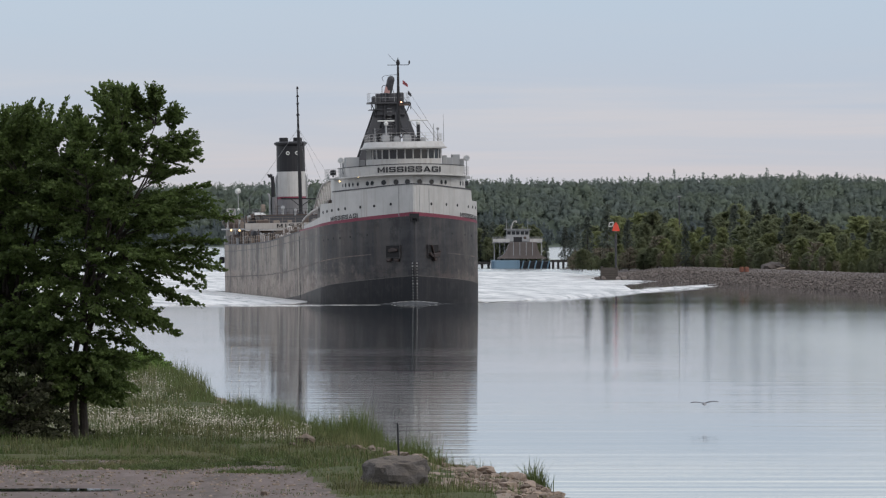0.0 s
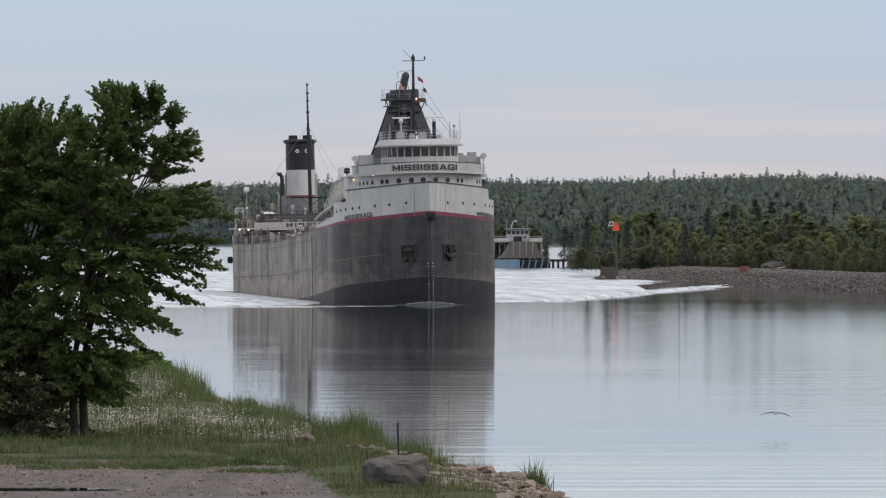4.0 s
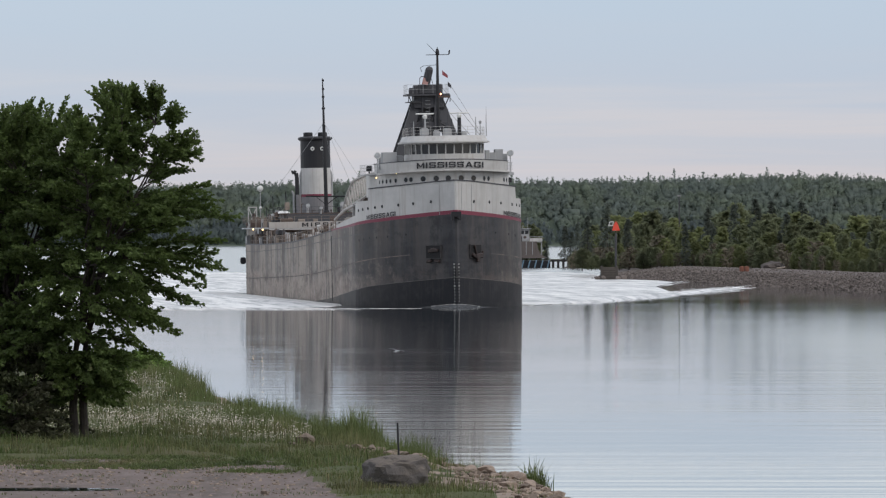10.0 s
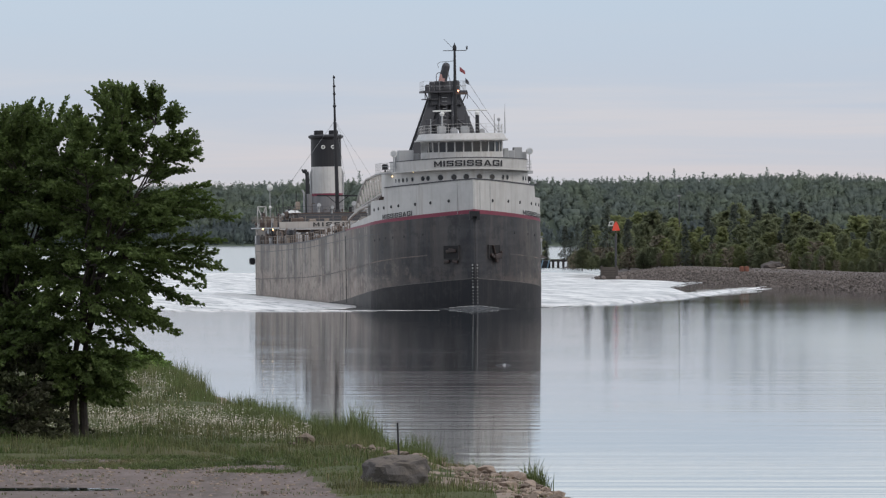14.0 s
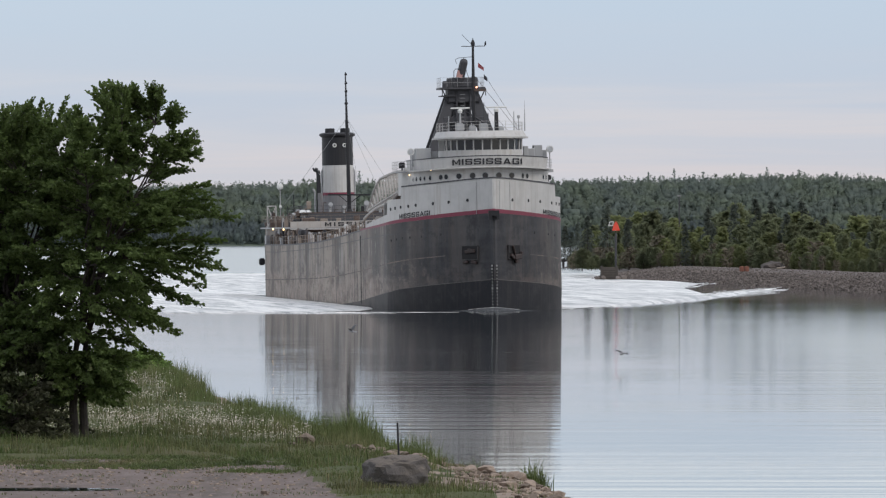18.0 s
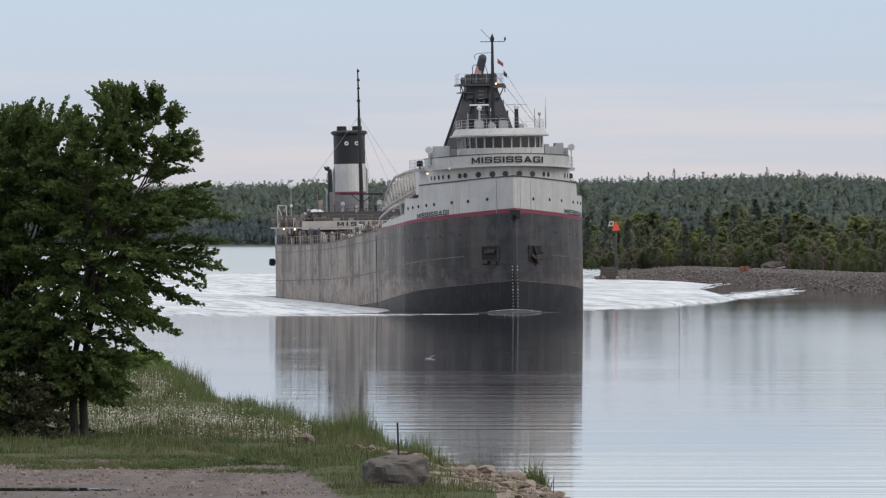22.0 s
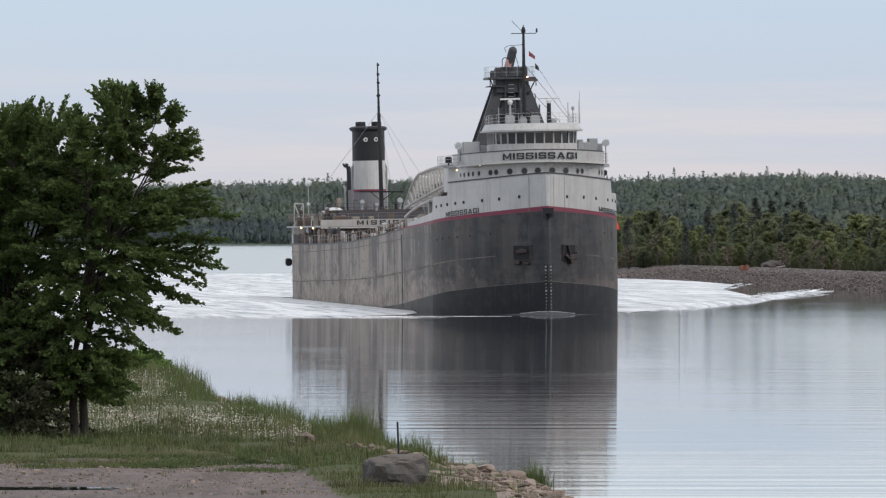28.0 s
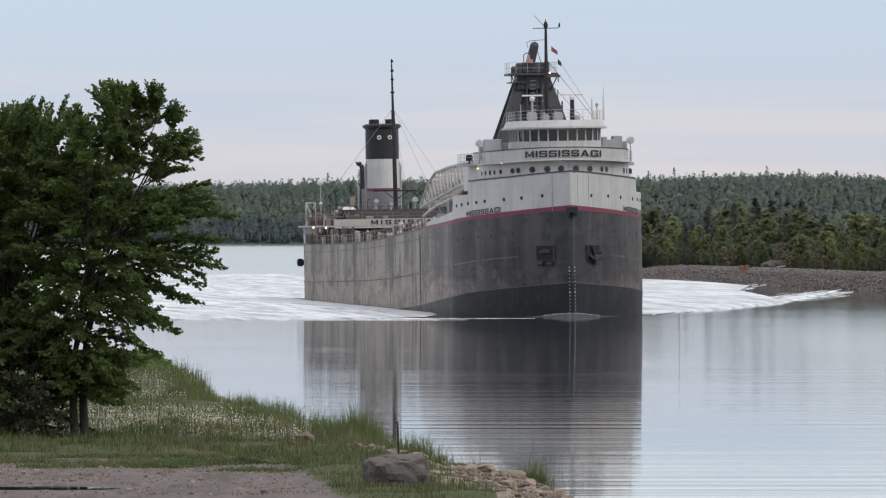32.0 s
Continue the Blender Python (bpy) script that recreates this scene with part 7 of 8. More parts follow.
tall, tl = P[is_tall], (0.18 + 0.34 * np.clip(big_ + 0.35, 0, 1) + 0.42 * tuft ** 1.4 + np.where(pick < 0.03, 0.35, 0))[is_tall]
mid_, ml = P[is_mid], (0.09 + 0.14 * np.clip(big_ + 0.3, 0, 1) + 0.34 * tuft ** 1.6 + np.where(Y < 236, 0.02, 0))[is_mid]
is_daisy = ~near_track & (pick < 0.10) & (D > 0.9) & (vnoise(X, Y, 0.5, 31) > -0.25) & (Y > 232) & (Y < 345) & (vnoise(X, Y, 0.14, 6) + 0.5 * fine > 0.1) & (X < -4.5)
daisies = P[is_daisy]
straw = rng.uniform(0, 1, len(mid_)) < 0.10 + 0.35 * np.clip(vnoise(mid_[:, 0], mid_[:, 1], 0.6, 17) + 0.1, 0, 1)
tagged(blades("dry_grass", mid_[straw], ml[straw] * 1.15, 0.009, M_STRAW, "", 4), "dry straw-coloured grass stems on the bank", "grass", kind="stuff")
tagged(blades("grass", mid_[~straw], ml[~straw], 0.011, M_GRASS, "", 1, 0.7), "rough green meadow grass on the bank", "grass", kind="stuff")
tagged(blades("tall_grass", tall, tl, 0.0095, M_TALLGRASS, "", 2, 0.35), "tall seeding grass along the edge of the bank", "grass", kind="stuff")
tagged(blades("verge_grass", short, sl, 0.012, M_GRASS, "", 3, 0.8), "thin tufts of grass on the gravel verge", "grass", kind="stuff")
tc = np.stack([rng.uniform(-14, -3.8, 1000), rng.uniform(199, 216, 1000)], 1)
tc = tc[is_gravel(tc[:, 0], tc[:, 1]) & (vnoise(tc[:, 0], tc[:, 1], 0.35, 21) + (tc[:, 1] - 207) * 0.08 > -0.05)]
vr, vl = [], []
for x, y in tc:
    m, r = int(rng.integers(30, 110)), rng.uniform(0.1, 0.34)
    q = np.stack([x + rng.normal(0, r, m), y + rng.normal(0, r * 1.6, m)], 1)
    vr.append(np.concatenate([q, land_at(q[:, 0], q[:, 1])[:, None]], 1))
    vl.append(np.full(m, rng.uniform(0.07, 0.2)))
tagged(blades("verge_tufts", np.concatenate(vr), np.concatenate(vl), 0.012, M_GRASS, "", 6, 0.8), "low weedy tufts scattered over the gravel verge", "grass", kind="stuff")
vs, fs = [], []
for x, y, z in daisies:
    h, r = rng.uniform(0.18, 0.40), rng.uniform(0.013, 0.026)
    q = len(vs)
    nrm = Vector((rng.normal(0, .4), -0.6 + rng.normal(0, .4), 0.9)).normalized()
    u = nrm.orthogonal().normalized()
    w = nrm.cross(u)
    c = Vector((x, y, z + h))
    vs += [c + nrm * 0.012] + [c + (u * math.cos(a) + w * math.sin(a)) * r for a in (0, 1.26, 2.51, 3.77, 5.03)] + [Vector((x - .004, y, z - 0.03)), Vector((x + .004, y, z - 0.03))]
    fs += [(q, q + 1 + i, q + 1 + (i + 1) % 5) for i in range(5)] + [(q + 6, q + 7, q + 1)]
tagged(link_mesh("daisies", vs, fs, M_DAISY), "scattered white ox-eye daisies in the grass", "flowers", kind="stuff")


def stone_mesh(seed, sub=2, flat=0.7, jag=0.22):
    """An angular stone about one metre across."""
    rng = np.random.default_rng(seed)
    b = bmesh.new()
    bmesh.ops.create_icosphere(b, subdivisions=sub, radius=0.5)
    cuts = [(Vector(rng.normal(size=3)).normalized(), rng.uniform(0.2, 0.36)) for _ in range(11)]
    for v in b.verts:
        for nrm, d in cuts:
            e = v.co.dot(nrm) - d
            if e > 0:
                v.co -= nrm * e
        v.co *= 1 + jag * 0.4 * noise.noise(v.co * 3 + Vector((seed, 0, 0)))
        v.co.z *= flat
    me = bpy.data.meshes.new("stone")
    b.to_mesh(me)
    b.free()
    return me


big = bmesh.new()
bmesh.ops.create_icosphere(big, subdivisions=4, radius=1.0)
for v in big.verts:
    c = v.co.copy()
    c.x = math.copysign(abs(c.x) ** 0.72, c.x)
    c.z = math.copysign(abs(c.z) ** 0.55, c.z)
    c.y = math.copysign(abs(c.y) ** 0.8, c.y)
    n = noise.noise(c * 1.7) * 0.16 + noise.noise(c * 4.5) * 0.07 + noise.noise(c * 11) * 0.025 + abs(noise.noise(c * 2.6 + Vector((5, 0, 0)))) * -0.07
    v.co = Vector((c.x * 0.90, c.y * 1.0, c.z * (0.52 + 0.05 * c.x))) * (1 + n)
boulder = part("boulder", big, M_ROCK)
boulder.matrix_basis = pose(-1.24, 192, 0.0, 0, 4, 8)
boulder.location.z = float(land_at(-1.24, 192)) + 0.36
tagged(boulder, "large grey weathered boulder at the end of the bank", "boulder")

STONES = [stone_mesh(400 + i, 1 if i % 2 else 2, 0.5 + 0.1 * (i % 4)) for i in range(10)]
for me in STONES:
    me.materials.append(M_TANROCK.m)
rng = np.random.default_rng(8)
count = 0
while count < 285:
    y = rng.uniform(180, 238)
    edge = float(np.interp(y, [p[1] for p in BANK], [p[0] for p in BANK]))
    x = edge - rng.uniform(0, 1) ** 1.4 * (3.6 if y < 226 else 1.2) + 0.25
    if math.hypot(x + 1.24, (y - 192) * 0.8) < 1.15:
        continue
    s = rng.choice([0.22, 0.34, 0.48, 0.66], p=[0.32, 0.36, 0.22, 0.10])
    ob = new("bank_stone", STONES[int(rng.integers(0, 10))])
    ob.matrix_basis = pose(x, y, max(float(land_at(x, y)), -0.1) + s * 0.16, rng.uniform(-15, 15), rng.uniform(-15, 15), rng.uniform(0, 360)) @ Matrix.Diagonal((s * rng.uniform(.9, 1.5), s, s, 1))
    tagged(ob, "angular tan stone at the water's edge", "stone", "stones at the water's edge")
    count += 1
for px, py, s in ((542, 782, 0.85), (520, 786, 0.4), (708, 783, 0.5), (665, 786, 0.4), (860, 832, 0.75), (430, 812, 0.3), (470, 878, 0.3), (975, 878, 0.6), (900, 850, 0.6)):
    y = FOC * 6.85 / (py + 4 - 416.3)
    x = (px - 784) / FOC * y
    ob = new("bank_stone", STONES[int(rng.integers(0, 10))])
    ob.matrix_basis = pose(x, y, float(land_at(x, y)) + s * 0.2, 0, 0, rng.uniform(0, 360)) @ Matrix.Diagonal((s * 1.3, s, s, 1))
    tagged(ob, "flat pale stone lying on the bank", "stone", "stones at the water's edge")

rub = []
for k in range(1500):
    y = rng.uniform(178, 240)
    edge = float(np.interp(y, [p[1] for p in BANK], [p[0] for p in BANK]))
    x = edge - rng.uniform(0, 1) ** 1.2 * (3.4 if y < 226 else 1.1) + 0.2
    s = rng.uniform(0.03, 0.11)
    rub.append(((x, y, max(float(land_at(x, y)), -0.05) + s * 0.4), (s * rng.uniform(.8, 1.6), s, s * .7)))
tagged(blobs("shore_rubble", rub, M_TANROCKJ, rng=rng, jag=0.4), "small broken stones along the water's edge", "rubble", kind="stuff")

rub = []
for k in range(1800):
    x, y = rng.uniform(-14, -3), 182 + 31 * rng.uniform(0, 1) ** 0.8
    if is_gravel(x, y) and math.hypot((x - PUDDLE[0]) / 2.7, (y - PUDDLE[1]) / 1.8) > 1:
        s = rng.uniform(0.012, 0.042) * (2 if rng.uniform() < 0.05 else 1)
        rub.append(((x, y, float(land_at(x, y)) + s * 0.3), (s * rng.uniform(.8, 1.6), s, s * .7)))
tagged(blobs("track_pebbles", rub, M_TANROCKJ, rng=rng, jag=0.35), "loose pebbles on the gravel track", "pebbles", kind="stuff")

# thin iron post
bm = bmesh.new()
gz_ = float(land_at(-1.35, 214))
rod(bm, (0.03, 0, -0.3), (-0.03, 0, 1.16), 0.032, 0.03, 8)
bmesh.ops.bevel(bm, geom=[e for e in bm.edges if e.is_boundary], offset=0.005, affect="EDGES")
post = part("iron_post", bm, M_BLACK)
post.matrix_basis = pose(-1.35, 214, gz_)
tagged(post, "thin black iron post driven into the bank", "post")

# reedy tuft at the water's edge
rng = np.random.default_rng(15)
for x, y, h, n in ((2.72, 209.5, 1.15, 190), (2.55, 209, .9, 110), (2.9, 210, .8, 110)):
    g = max(float(land_at(x, y)), 0.0)
    roots = [(rng.normal(0, .13), rng.normal(0, .13), 0) for q in range(n)]
    ob = blades("reed_tuft", roots, [h * rng.uniform(.6, 1.0) for q in range(n)], 0.016, M_TALLGRASS, "", 40 + n, 0.5)
    ob.matrix_basis = pose(x, y, g)
    tagged(ob, "upright green tuft of reeds by the stones", "plant", "reeds by the stones")

# single tall clumps that break the edge of the bank
for i, (px, d, h, n) in enumerate(((300, 1.0, .75, 90), (322, .8, .9, 80), (345, .7, .8, 90), (480, .7, .8, 90), (502, .6, .9, 90), (515, .8, .7, 70),
                                   (560, .8, .7, 80), (590, .7, .8, 90), (612, .6, 1.0, 110), (632, .7, 1.05, 120), (650, .6, .8, 90), (672, .7, .6, 60), (716, .6, .6, 60), (735, .5, .8, 80), (748, .4, .7, 70), (830, .9, .5, 50), (690, 2.2, .5, 60), (770, 1.6, .5, 60))):
    # walk along the edge of the bank to this bearing
    ys_ = np.linspace(178, 372, 600)
    ex = np.interp(ys_, [p[1] for p in BANK], [p[0] for p in BANK]) - d - 0.5
    k = int(np.argmin(np.abs(ex / ys_ - (px - 784) / FOC)))
    x, y = float(ex[k]), float(ys_[k])
    n, h = n * 4, h * 1.45
    roots = [(rng.normal(0, .26), rng.normal(0, .4), 0) for q in range(n)]
    ob = blades("grass_clump", roots, [h * rng.uniform(.3, 1.0) for q in range(n)], 0.0085, M_TALLGRASS, "", 80 + i, 0.55)
    ob.matrix_basis = pose(x, y, float(land_at(x, y)))
    tagged(ob, "tall wispy grass clump on the edge of the bank", "grass", kind="stuff")
# ---------- jetty stones, beacon, ferry, landing, pole ----------
rng = np.random.default_rng(19)
RIP = []
for i in range(6):
    me = stone_mesh(600 + i, 1, 0.8)
    me.materials.append(M_RIPRAP.m)
    RIP.append(me)
spots = []
for i in range(1900):
    s = i / 1900 * (10.3 / 12)
    p, nrm = jet_at(s)
    if p.y < 905:
        continue
    for k in range(8):
        off = rng.uniform(-0.6, 4.4)
        q = p + nrm * off + Vector((rng.normal(0, .3), rng.normal(0, .4)))
        z = float(np.interp(off, [-0.6, 0, 4.4, 6], [-0.3, -0.05, 1, 1])) * jet_crest(p.y)
        spots.append((q.x, q.y, z, rng.uniform(0.22, 0.52) * (1.0 if off < 3.4 else 0.45)))
spots.sort(key=lambda q: q[1])
for x, y, z, s in spots[:300]:
    ob = new("stone", RIP[int(rng.integers(0, 6))])
    ob.parent = jetty
    ob.matrix_basis = pose(x, y, z + 0.05, rng.uniform(0, 360), rng.uniform(0, 360), rng.uniform(0, 360)) @ Matrix.Diagonal((s * 1.3, s, s, 1))
rest = blobs("rubble", [((x, y, z + 0.05), (s * .42, s * .38, s * .34)) for x, y, z, s in spots[300:]], M_RIPRAPJ, jetty, rng=rng, jag=0.4)
rest["kind"] = "stuff"

# low scrub mound, orange barrel and bleached log behind the crest
bm = bmesh.new()
bmesh.ops.create_icosphere(bm, subdivisions=3, radius=1)
for v in bm.verts:
    v.co = Vector((v.co.x * 1.9, v.co.y * 3, v.co.z * 0.9)) * (1 + 0.25 * noise.noise(v.co * 2))
mound = part("soil_mound", bm, M_EARTH)
mound.matrix_basis = pose((1368 - 784) / FOC * 1130, 1130, 2.6)
tagged(mound, "small heap of sandy soil behind the jetty", "soil heap")
bm = bmesh.new()
lathe(bm, (0, 0, 0), ((.30, 0), (.36, .1), (.36, .35), (.38, .4), (.34, .75), (.28, .8)), 14)
barrel = part("marker_barrel", bm, Mat("faded_orange", (0.19, 0.075, 0.05), 0.85))
for k, dx in enumerate((-0.42, 0.42)):
    ob = barrel if k == 0 else new("marker_barrel", barrel.data)
    ob.matrix_basis = pose((1317 - 784) / FOC * 1095 + dx * 0.9, 1095, jet_crest(1085) - 0.35)
    tagged(ob, "faded orange marker barrel on the jetty", "barrel", "barrels on the jetty")
bm = bmesh.new()
rod(bm, (-.7, 0, .1), (.6, .3, .28), .16, .12, 9)
log = part("driftwood_log", bm, M_BUFF)
log.matrix_basis = pose((1383 - 784) / FOC * 1060, 1060, 2.6)
tagged(log, "bleached driftwood log on the jetty crest", "log")

# channel beacon on its crib
BX, BY = (1090 - 784) / FOC * 1224, 1224.0
beacon = thing("beacon", "red triangular channel beacon on a grey pole", "beacon", at=pose(BX, BY, 1.2))
bm = bmesh.new()
rod(bm, (0, 0, -0.6), (0, 0, 6.9), 0.2, 0.17, 10)
part("pole", bm, M_GREY, beacon, "grey steel pole")
bm = bmesh.new()
a = [bm.verts.new((x, y, z)) for y in (-0.25, -0.18) for x, z in ((-0.64, 7.3), (0.64, 7.3), (0.62, 7.55), (0.28, 8.62), (-.28, 8.62), (-.62, 7.55))]
bm.faces.new(a[:6])
bm.faces.new(a[6:][::-1])
for i in range(6):
    bm.faces.new((a[(i + 1) % 6], a[i], a[6 + i], a[6 + (i + 1) % 6]))
M_RED = Mat("daymark_red", (0.62, 0.06, 0.03), 0.5)
M_RED.tint(M_RED.ramp(M_RED.noise(3), 0.5, 0.7, 0, 0.3), (0.45, 0.05, 0.04))
part("daymark", bm, M_RED, beacon, "bright red triangular board")
bm = bmesh.new()
for p, q in (((-1.25, 8.1), (-.55, 8.2)), ((-.55, 8.2), (-.42, 8.85)), ((-.42, 8.85), (-1.1, 8.75)), ((-1.1, 8.75), (-1.25, 8.1)), ((-.55, 8.2), (0, 7.2))):
    rod(bm, (p[0], -.1, p[1]), (q[0], -.1, q[1]), 0.07)
part("panel_frame", bm, M_MARK, beacon, "white square panel frame")
bm = bmesh.new()
lathe(bm, (0, 0, 8.55), ((.12, 0), (.16, .12), (.12, .25), (.05, .3)), 10)
part("lantern", bm, M_RED, beacon)
for k in range(12):
    b = bmesh.new()
    rod(b, (-.25, -.2, .3 + .5 * k), (.25, -.2, .3 + .5 * k), 0.03, n=4)
    part("step_iron", b, M_GREY, beacon)
crib = thing("timber_crib", "weathered timber and stone crib at the jetty's tip", "crib", at=pose(BX - 1.2, BY - 1, 0))
for k in range(6):
    for x in (-1.3, 1.3):
        b = bmesh.new()
        box(b, (x, 0, 0.2 + 0.4 * k), (0.3, 3.2, 0.34))
        part("timber", b, M_CRIBWOOD, crib)
    for y in (-1.4, 1.4):
        b = bmesh.new()
        box(b, (0, y, 0.0 + 0.4 * k), (3.0, 0.3, 0.34))
        part("timber", b, M_CRIBWOOD, crib)
bm = bmesh.new()
box(bm, (0, 0, 0.9), (2.4, 2.6, 2.2))
part("stone_fill", bm, M_RIPRAP, crib)
for dx, dy, s in ((-3.3, -2, 1.5), (-2.2, -3, 1.2), (1.2, -3, 1.6), (2.6, -3.5, 1.5), (4, -4.5, 1.2), (.3, -3.5, 1.3)):
    ob = new("tip_boulder", RIP[int(rng.integers(0, 6))])
    ob.matrix_basis = pose(BX + dx, BY + dy, 0.35, 0, 0, rng.uniform(0, 360)) @ Matrix.Diagonal((s * 1.3, s, s, 1))
    tagged(ob, "dark wet boulder at the jetty's tip", "boulder", "boulders at the jetty's tip")

# moored car ferry, end on
FX, FY = (914 - 784) / FOC * 1664, 1664.0
M_BLUE = paint("ferry_blue", (0.16, 0.25, 0.33), (0.12, 0.12, 0.12), 0.3)
M_DUN = paint("dun_steel", (0.15, 0.125, 0.115), (0.08, 0.06, 0.05), 0.5)
ferry = thing("car_ferry", "small blue and white car ferry moored at a landing", "ferry", at=pose(FX, FY, 0))
bm = bmesh.new()
box(bm, (-2.6, 6, 0.6), (6.6, 34, 2.6))
bmesh.ops.bevel(bm, geom=[e for e in bm.edges if abs((e.verts[0].co - e.verts[1].co).z) > 1], offset=0.6, segments=2, affect="EDGES")
part("hull", bm, M_BLUE, ferry, "faded blue hull")
bm = bmesh.new()
box(bm, (4.4, 8, 0.55), (7.0, 30, 2.2))
part("landing_ramp", bm, M_BLACK, ferry)
for k in range(5):
    b = bmesh.new()
    box(b, (1.4 + 1.5 * k, -7.3, 0.9), (0.3, 0.5, 2.0), Matrix.Rotation(0.25, 3, "Y"))
    part("ramp_brace", b, M_BLUE, ferry)
bm = bmesh.new()
prof = ((-4.6, 2.3), (-3.0, 3.2), (-2.2, 4.6), (-1.7, 6.2), (4.7, 6.2), (5.0, 4.6), (5.6, 3.2), (7.2, 2.3))
f0 = [bm.verts.new((x, -4, z)) for x, z in prof]
f1 = [bm.verts.new((x, 16, z)) for x, z in prof]
bm.faces.new(f0)
bm.faces.new(f1[::-1])
for i in range(len(prof)):
    j = (i + 1) % len(prof)
    bm.faces.new((f0[j], f0[i], f1[i], f1[j]))
part("bow_visor", bm, M_DUN, ferry, "dun flared steel visor")
for k in range(9):
    b = bmesh.new()
    box(b, (-1.5 + 0.75 * k, -4.1, 4.6), (0.14, 0.16, 3.1))
    part("visor_rib", b, M_LGREY if k % 2 else M_DUN, ferry)
bm = bmesh.new()
box(bm, (0.2, 6, 6.1), (11.6, 12, 0.25))
part("bridge_deck", bm, M_LGREY, ferry)
for x, w in ((-3.6, 4.0), (4.6, 3.0)):
    b = bmesh.new()
    box(b, (x, -0.1, 6.6), (w, 0.2, 0.8))
    wing = part("wing_bulwark", b, M_WHITE, ferry, "white bridge wing")
    for q in range(5):
        b = bmesh.new()
        rod(b, (x - w / 2 + w * q / 4, -.1, 7.0), (x - w / 2 + w * q / 4, -.1, 7.35), .05)
        part("stanchion", b, M_LGREY, wing)
    b = bmesh.new()
    rod(b, (x - w / 2, -.1, 7.35), (x + w / 2, -.1, 7.35), .05)
    part("hand_rail", b, M_LGREY, wing)
for x in (-5.2, -3.9, -2.8, 5.9):
    b = bmesh.new()
    rod(b, (x, 2, 2), (x, 2, 6.2), .14)
    part("deck_pillar", b, M_LGREY, ferry)
bm = bmesh.new()
box(bm, (0.35, 4, 7.7), (5.4, 5, 2.9))
bmesh.ops.bevel(bm, geom=bm.edges[:], offset=0.15, segments=1, affect="EDGES")
cabin = part("wheelhouse", bm, M_LGREY, ferry)
for k in range(5):
    b = bmesh.new()
    box(b, (-1.75 + 1.05 * k, 1.46, 8.35), (0.8, 0.1, 0.8))
    part("window_pane", b, M_GLASSD, cabin)
bm = bmesh.new()
box(bm, (0.35, 4, 9.22), (6.4, 6, 0.16))
part("roof", bm, M_LGREY, ferry)
bm = bmesh.new()
box(bm, (.3, -.4, 6.7), (2.0, .5, 1.4))
part("visor_hoist", bm, M_BLACK, ferry)
for x, z in ((-2.3, 11.6), (2.7, 11.9), (-1.3, 10.2), (1.5, 10.0)):
    b = bmesh.new()
    rod(b, (x, 4, 6.9), (x, 4, z), .08, .05)
    part("mast", b, M_LGREY, ferry)
bm = bmesh.new()
pipe(bm, [(-1.2, 4, 9.3), (-.9, 4, 10.6), (-.5, 4, 11.1), (0, 4, 11.2), (-.05, 4, 10.7)], .13)
part("radar_arch", bm, M_WHITE, ferry)
bm = bmesh.new()
lathe(bm, (2.0, -0.4, 6.9), ((.25, 0), (.4, .3), (.25, .6)), 10)
part("horn", bm, M_RUST, ferry)
M_DARKWOOD = plain("dark_timber", (0.035, 0.032, 0.032), 0.9)
for x0, x1, z in ((-11.5, -6.2, 1.2), (8.2, 12.6, 1.7)):
    dock = thing("timber_dock", "dark timber dock beside the ferry", "dock", "docks beside the ferry", pose(FX, FY, 0))
    b = bmesh.new()
    box(b, ((x0 + x1) / 2, 4, z), (x1 - x0, 14, .5))
    part("dock_deck", b, M_DARKWOOD, dock)
    for k in range(4):
        b = bmesh.new()
        x = x0 + .4 + (x1 - x0 - .8) * k / 3
        rod(b, (x, -2.6, -1.5), (x, -2.6, z + .3), .3)
        part("pile", b, M_DARKWOOD, dock)

# a slim light pole in the wood
PX, PY = (1202 - 784) / FOC * 1420, 1420.0
pole = thing("light_pole", "slim pale street light pole above the trees", "lamp post", at=pose(PX, PY, 1.9))
bm = bmesh.new()
rod(bm, (0, 0, -.4), (0, 0, 13.6), .17, .1)
part("shaft", bm, M_GREY, pole)
bm = bmesh.new()
box(bm, (0, 0, 13.7), (.8, .4, .25))
part("lamp_head", bm, M_LGREY, pole)
# ---------- gulls over the water ----------
M_GULL = plain("gull_plumage", (0.30, 0.30, 0.31), 0.7)
M_GULLW = plain("gull_wing", (0.07, 0.072, 0.078), 0.7)


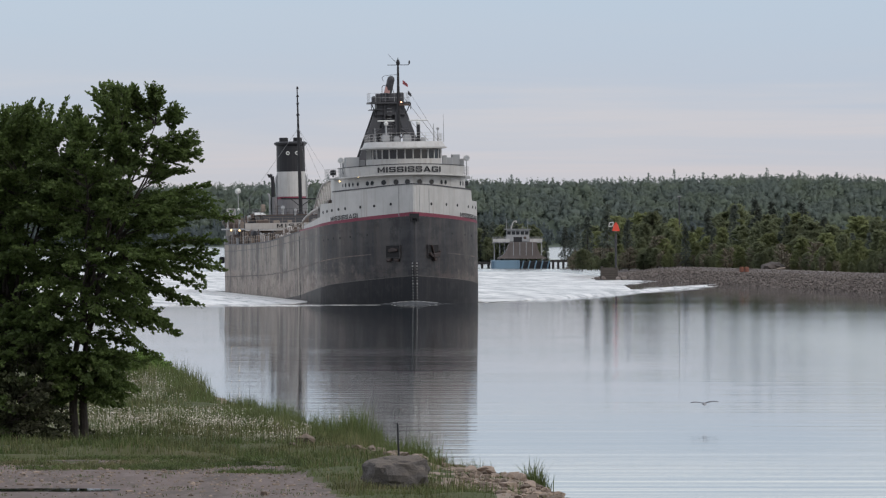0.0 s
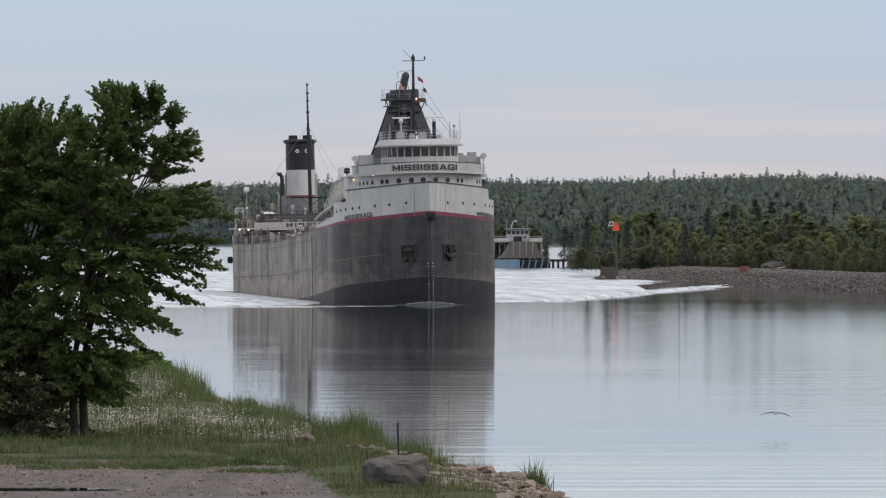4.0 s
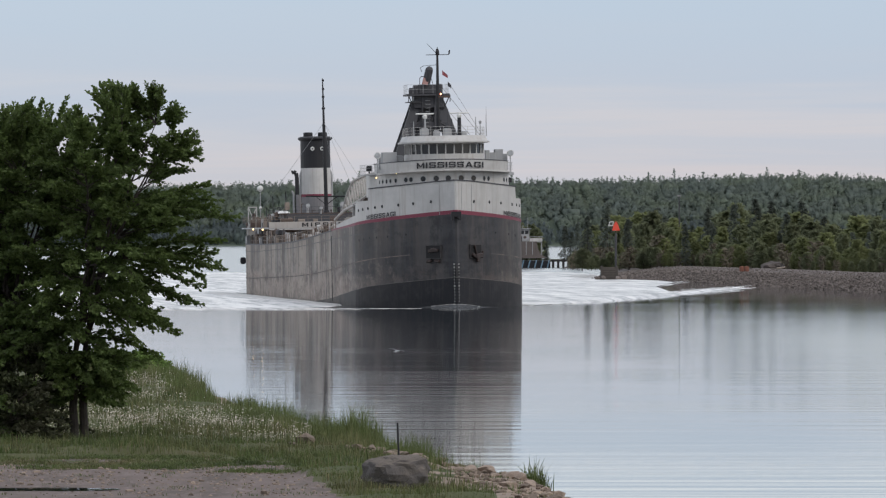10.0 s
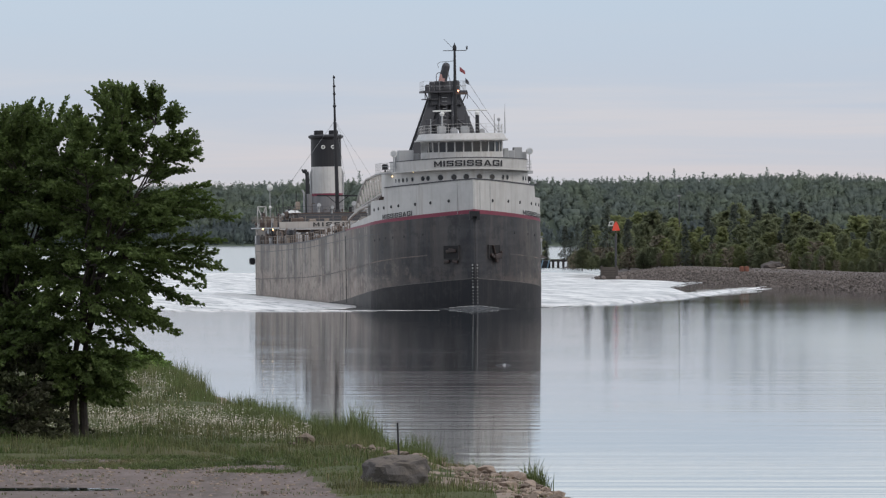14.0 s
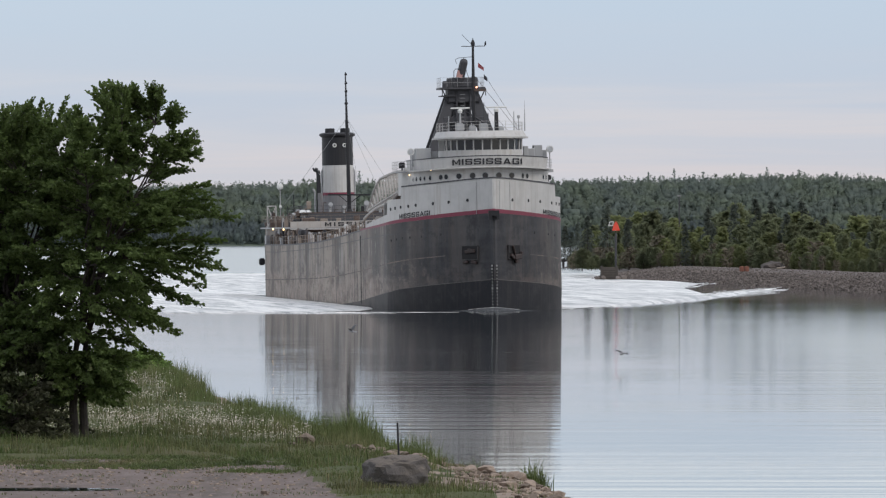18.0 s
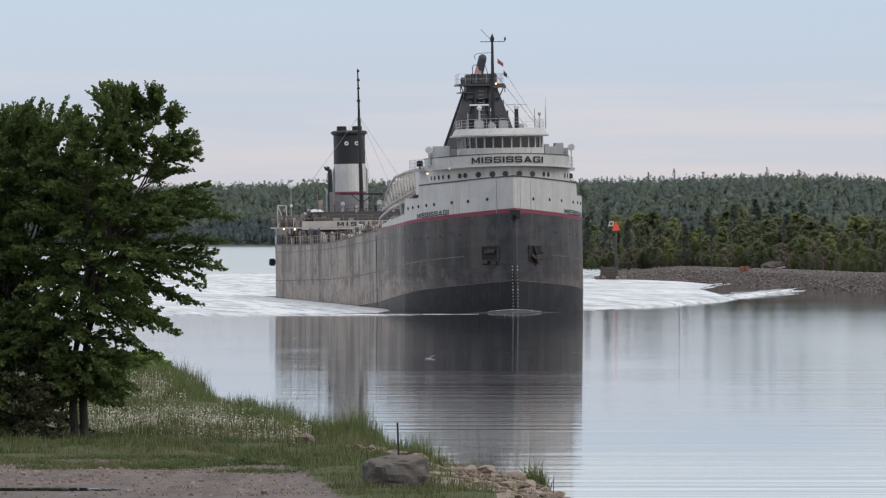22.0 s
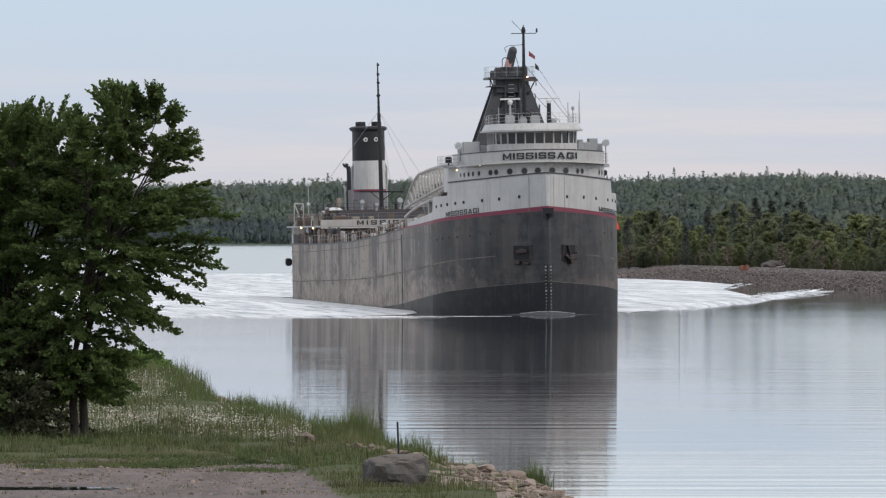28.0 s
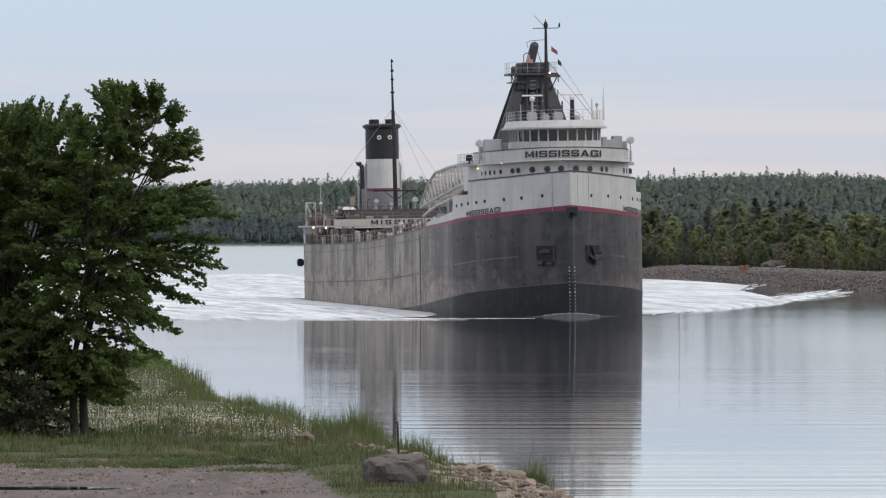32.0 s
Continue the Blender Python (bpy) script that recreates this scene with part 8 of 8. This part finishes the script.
def gull(label):
    g = thing("gull", label, "bird", "gulls over the river")
    b = bmesh.new()
    lathe(b, (0, 0, 0), ((0.01, -0.23), (0.05, -0.16), (0.075, -0.02), (0.065, 0.08), (0.045, 0.15), (0.05, 0.19), (0.035, 0.23), (0.008, 0.28)), 10)
    for v in b.verts:
        v.co = Vector((v.co.x, v.co.z, v.co.y * 0.9))
    part("body", b, M_GULL, g, "pale grey body")
    b = bmesh.new()
    vs = [b.verts.new(p) for p in ((-.04, -.18, 0), (.04, -.18, 0), (.08, -.33, 0), (-.08, -.33, 0), (-.04, -.18, .015), (.04, -.18, .015), (.08, -.33, .01), (-.08, -.33, .01))]
    for f in ((3, 2, 1, 0), (4, 5, 6, 7), (0, 1, 5, 4), (1, 2, 6, 5), (2, 3, 7, 6), (3, 0, 4, 7)):
        b.faces.new([vs[i] for i in f])
    part("tail", b, M_GULL, g)
    wings = []
    for s in (-1, 1):
        vs, fs = [], []
        for x, yl, yt, z in ((0.0, .10, -.08, 0), (.2, .13, -.07, .04), (.36, .10, -.07, .045), (.50, .03, -.09, .03), (.60, -.08, -.11, .005)):
            vs += [(s * x, yl, z + .01), (s * x, yt, z), (s * x, (yl + yt) / 2, z + .022)]
        for i in range(4):
            q = i * 3
            fs += [(q, q + 3, q + 5, q + 2), (q + 2, q + 5, q + 4, q + 1), (q + 1, q + 4, q + 3, q)]
        wings.append(link_mesh("wing", vs, fs, M_GULLW, g))
    return g, wings


def over_water(px, py, y, z=None):
    """A point seen at this bearing, y metres off."""
    return Vector(((px - 784) / FOC * y, y, EYE_Z - (py - 416.3) * y / FOC))


GULL_A = ((0, 1246, 714, 294), (.4, 1228, 720, 292), (.8, 1220, 734, 291), (1.4, 1214, 744, 289), (1.8, 1202, 732, 284), (2.0, 1200, 722, 281), (2.3, 1214, 702, 279),
          (2.6, 1231, 701, 277), (2.9, 1264, 716, 276), (3.2, 1306, 732, 275), (3.5, 1346, 739, 274), (4.3, 1400, 720, 290), (5.2, 1620, 660, 330), (6.2, 1750, 620, 360), (7.2, 1000, 560, 400),
          (8.5, 652, 632, 418), (9, 664, 632, 418), (9.5, 692, 628, 418), (10, 703, 622, 418), (10.5, 715, 630, 418), (11, 734, 634, 418), (11.5, 761, 638, 418), (12, 792, 642, 418), (12.5, 833, 638, 418),
          (13, 868, 642, 418), (13.5, 882, 646, 418), (14, 893, 646, 418), (15.2, 930, 640, 425), (16.5, 906, 615, 432), (17, 833, 613, 432), (17.5, 738, 589, 432), (18, 623, 587, 434), (18.6, 490, 600, 436),
          (19, 396, 607, 440), (20, 200, 600, 450), (22, -200, 600, 470), (32, -900, 560, 500))
GULL_B = ((0, 2400, 560, 500), (12, 1900, 590, 440), (14.2, 1640, 600, 430), (15.4, 1150, 630, 420), (16.5, 890, 640, 415), (17, 965, 630, 415), (17.5, 1023, 630, 415), (18, 1101, 626, 413), (18.5, 1163, 620, 412),
          (19, 1218, 637, 412), (19.3, 1236, 642, 412), (19.6, 1222, 624, 412), (20, 1170, 629, 412), (20.3, 1112, 629, 412), (20.6, 1043, 631, 411), (21, 952, 631, 410), (21.5, 848, 636, 408), (22, 760, 636, 408),
          (22.5, 681, 631, 410), (23, 618, 624, 412), (23.5, 560, 612, 414), (25, 430, 600, 420), (26.5, 250, 595, 430), (32, -500, 560, 480))
gulls = [(gull("grey and white gull skimming over the water"), GULL_A, 2.9), (gull("grey and white gull gliding over the river"), GULL_B, 2.5)]


def fly(g, wings, track, beat):
    rows = []
    for i, (t, px, py, y) in enumerate(track):
        a, b = track[max(i - 1, 0)], track[min(i + 1, len(track) - 1)]
        d = over_water(*b[1:]) - over_water(*a[1:])
        turn = math.degrees(math.atan2(-d.x, abs(d.y) + 1.2))
        p = over_water(px, py, y)
        rows.append((t, pose(p.x, p.y, p.z, 8, max(-25, min(25, -turn * 0.25)), max(-80, min(80, turn)))))
    walk(g, rows)
    for s, w_ in zip((-1, 1), wings):
        walk(w_, [(q / 10, pose(0, 0, 0, 0, -s * (6 + 30 * math.sin(2 * math.pi * beat * q / 10)), 0)) for q in range(0, 321)])


def motions():
    rows = [(t, ship_pose(t)) for t in range(0, 33, 2)]
    walk(ship, [(t, m @ pose(0.2, 0, 0, 0, -1.0, 0)) for t, m in rows])
    for w_ in waves:
        walk(w_, rows)
    for (g, wings), track, beat in gulls:
        fly(g, wings, track, beat)


motions()
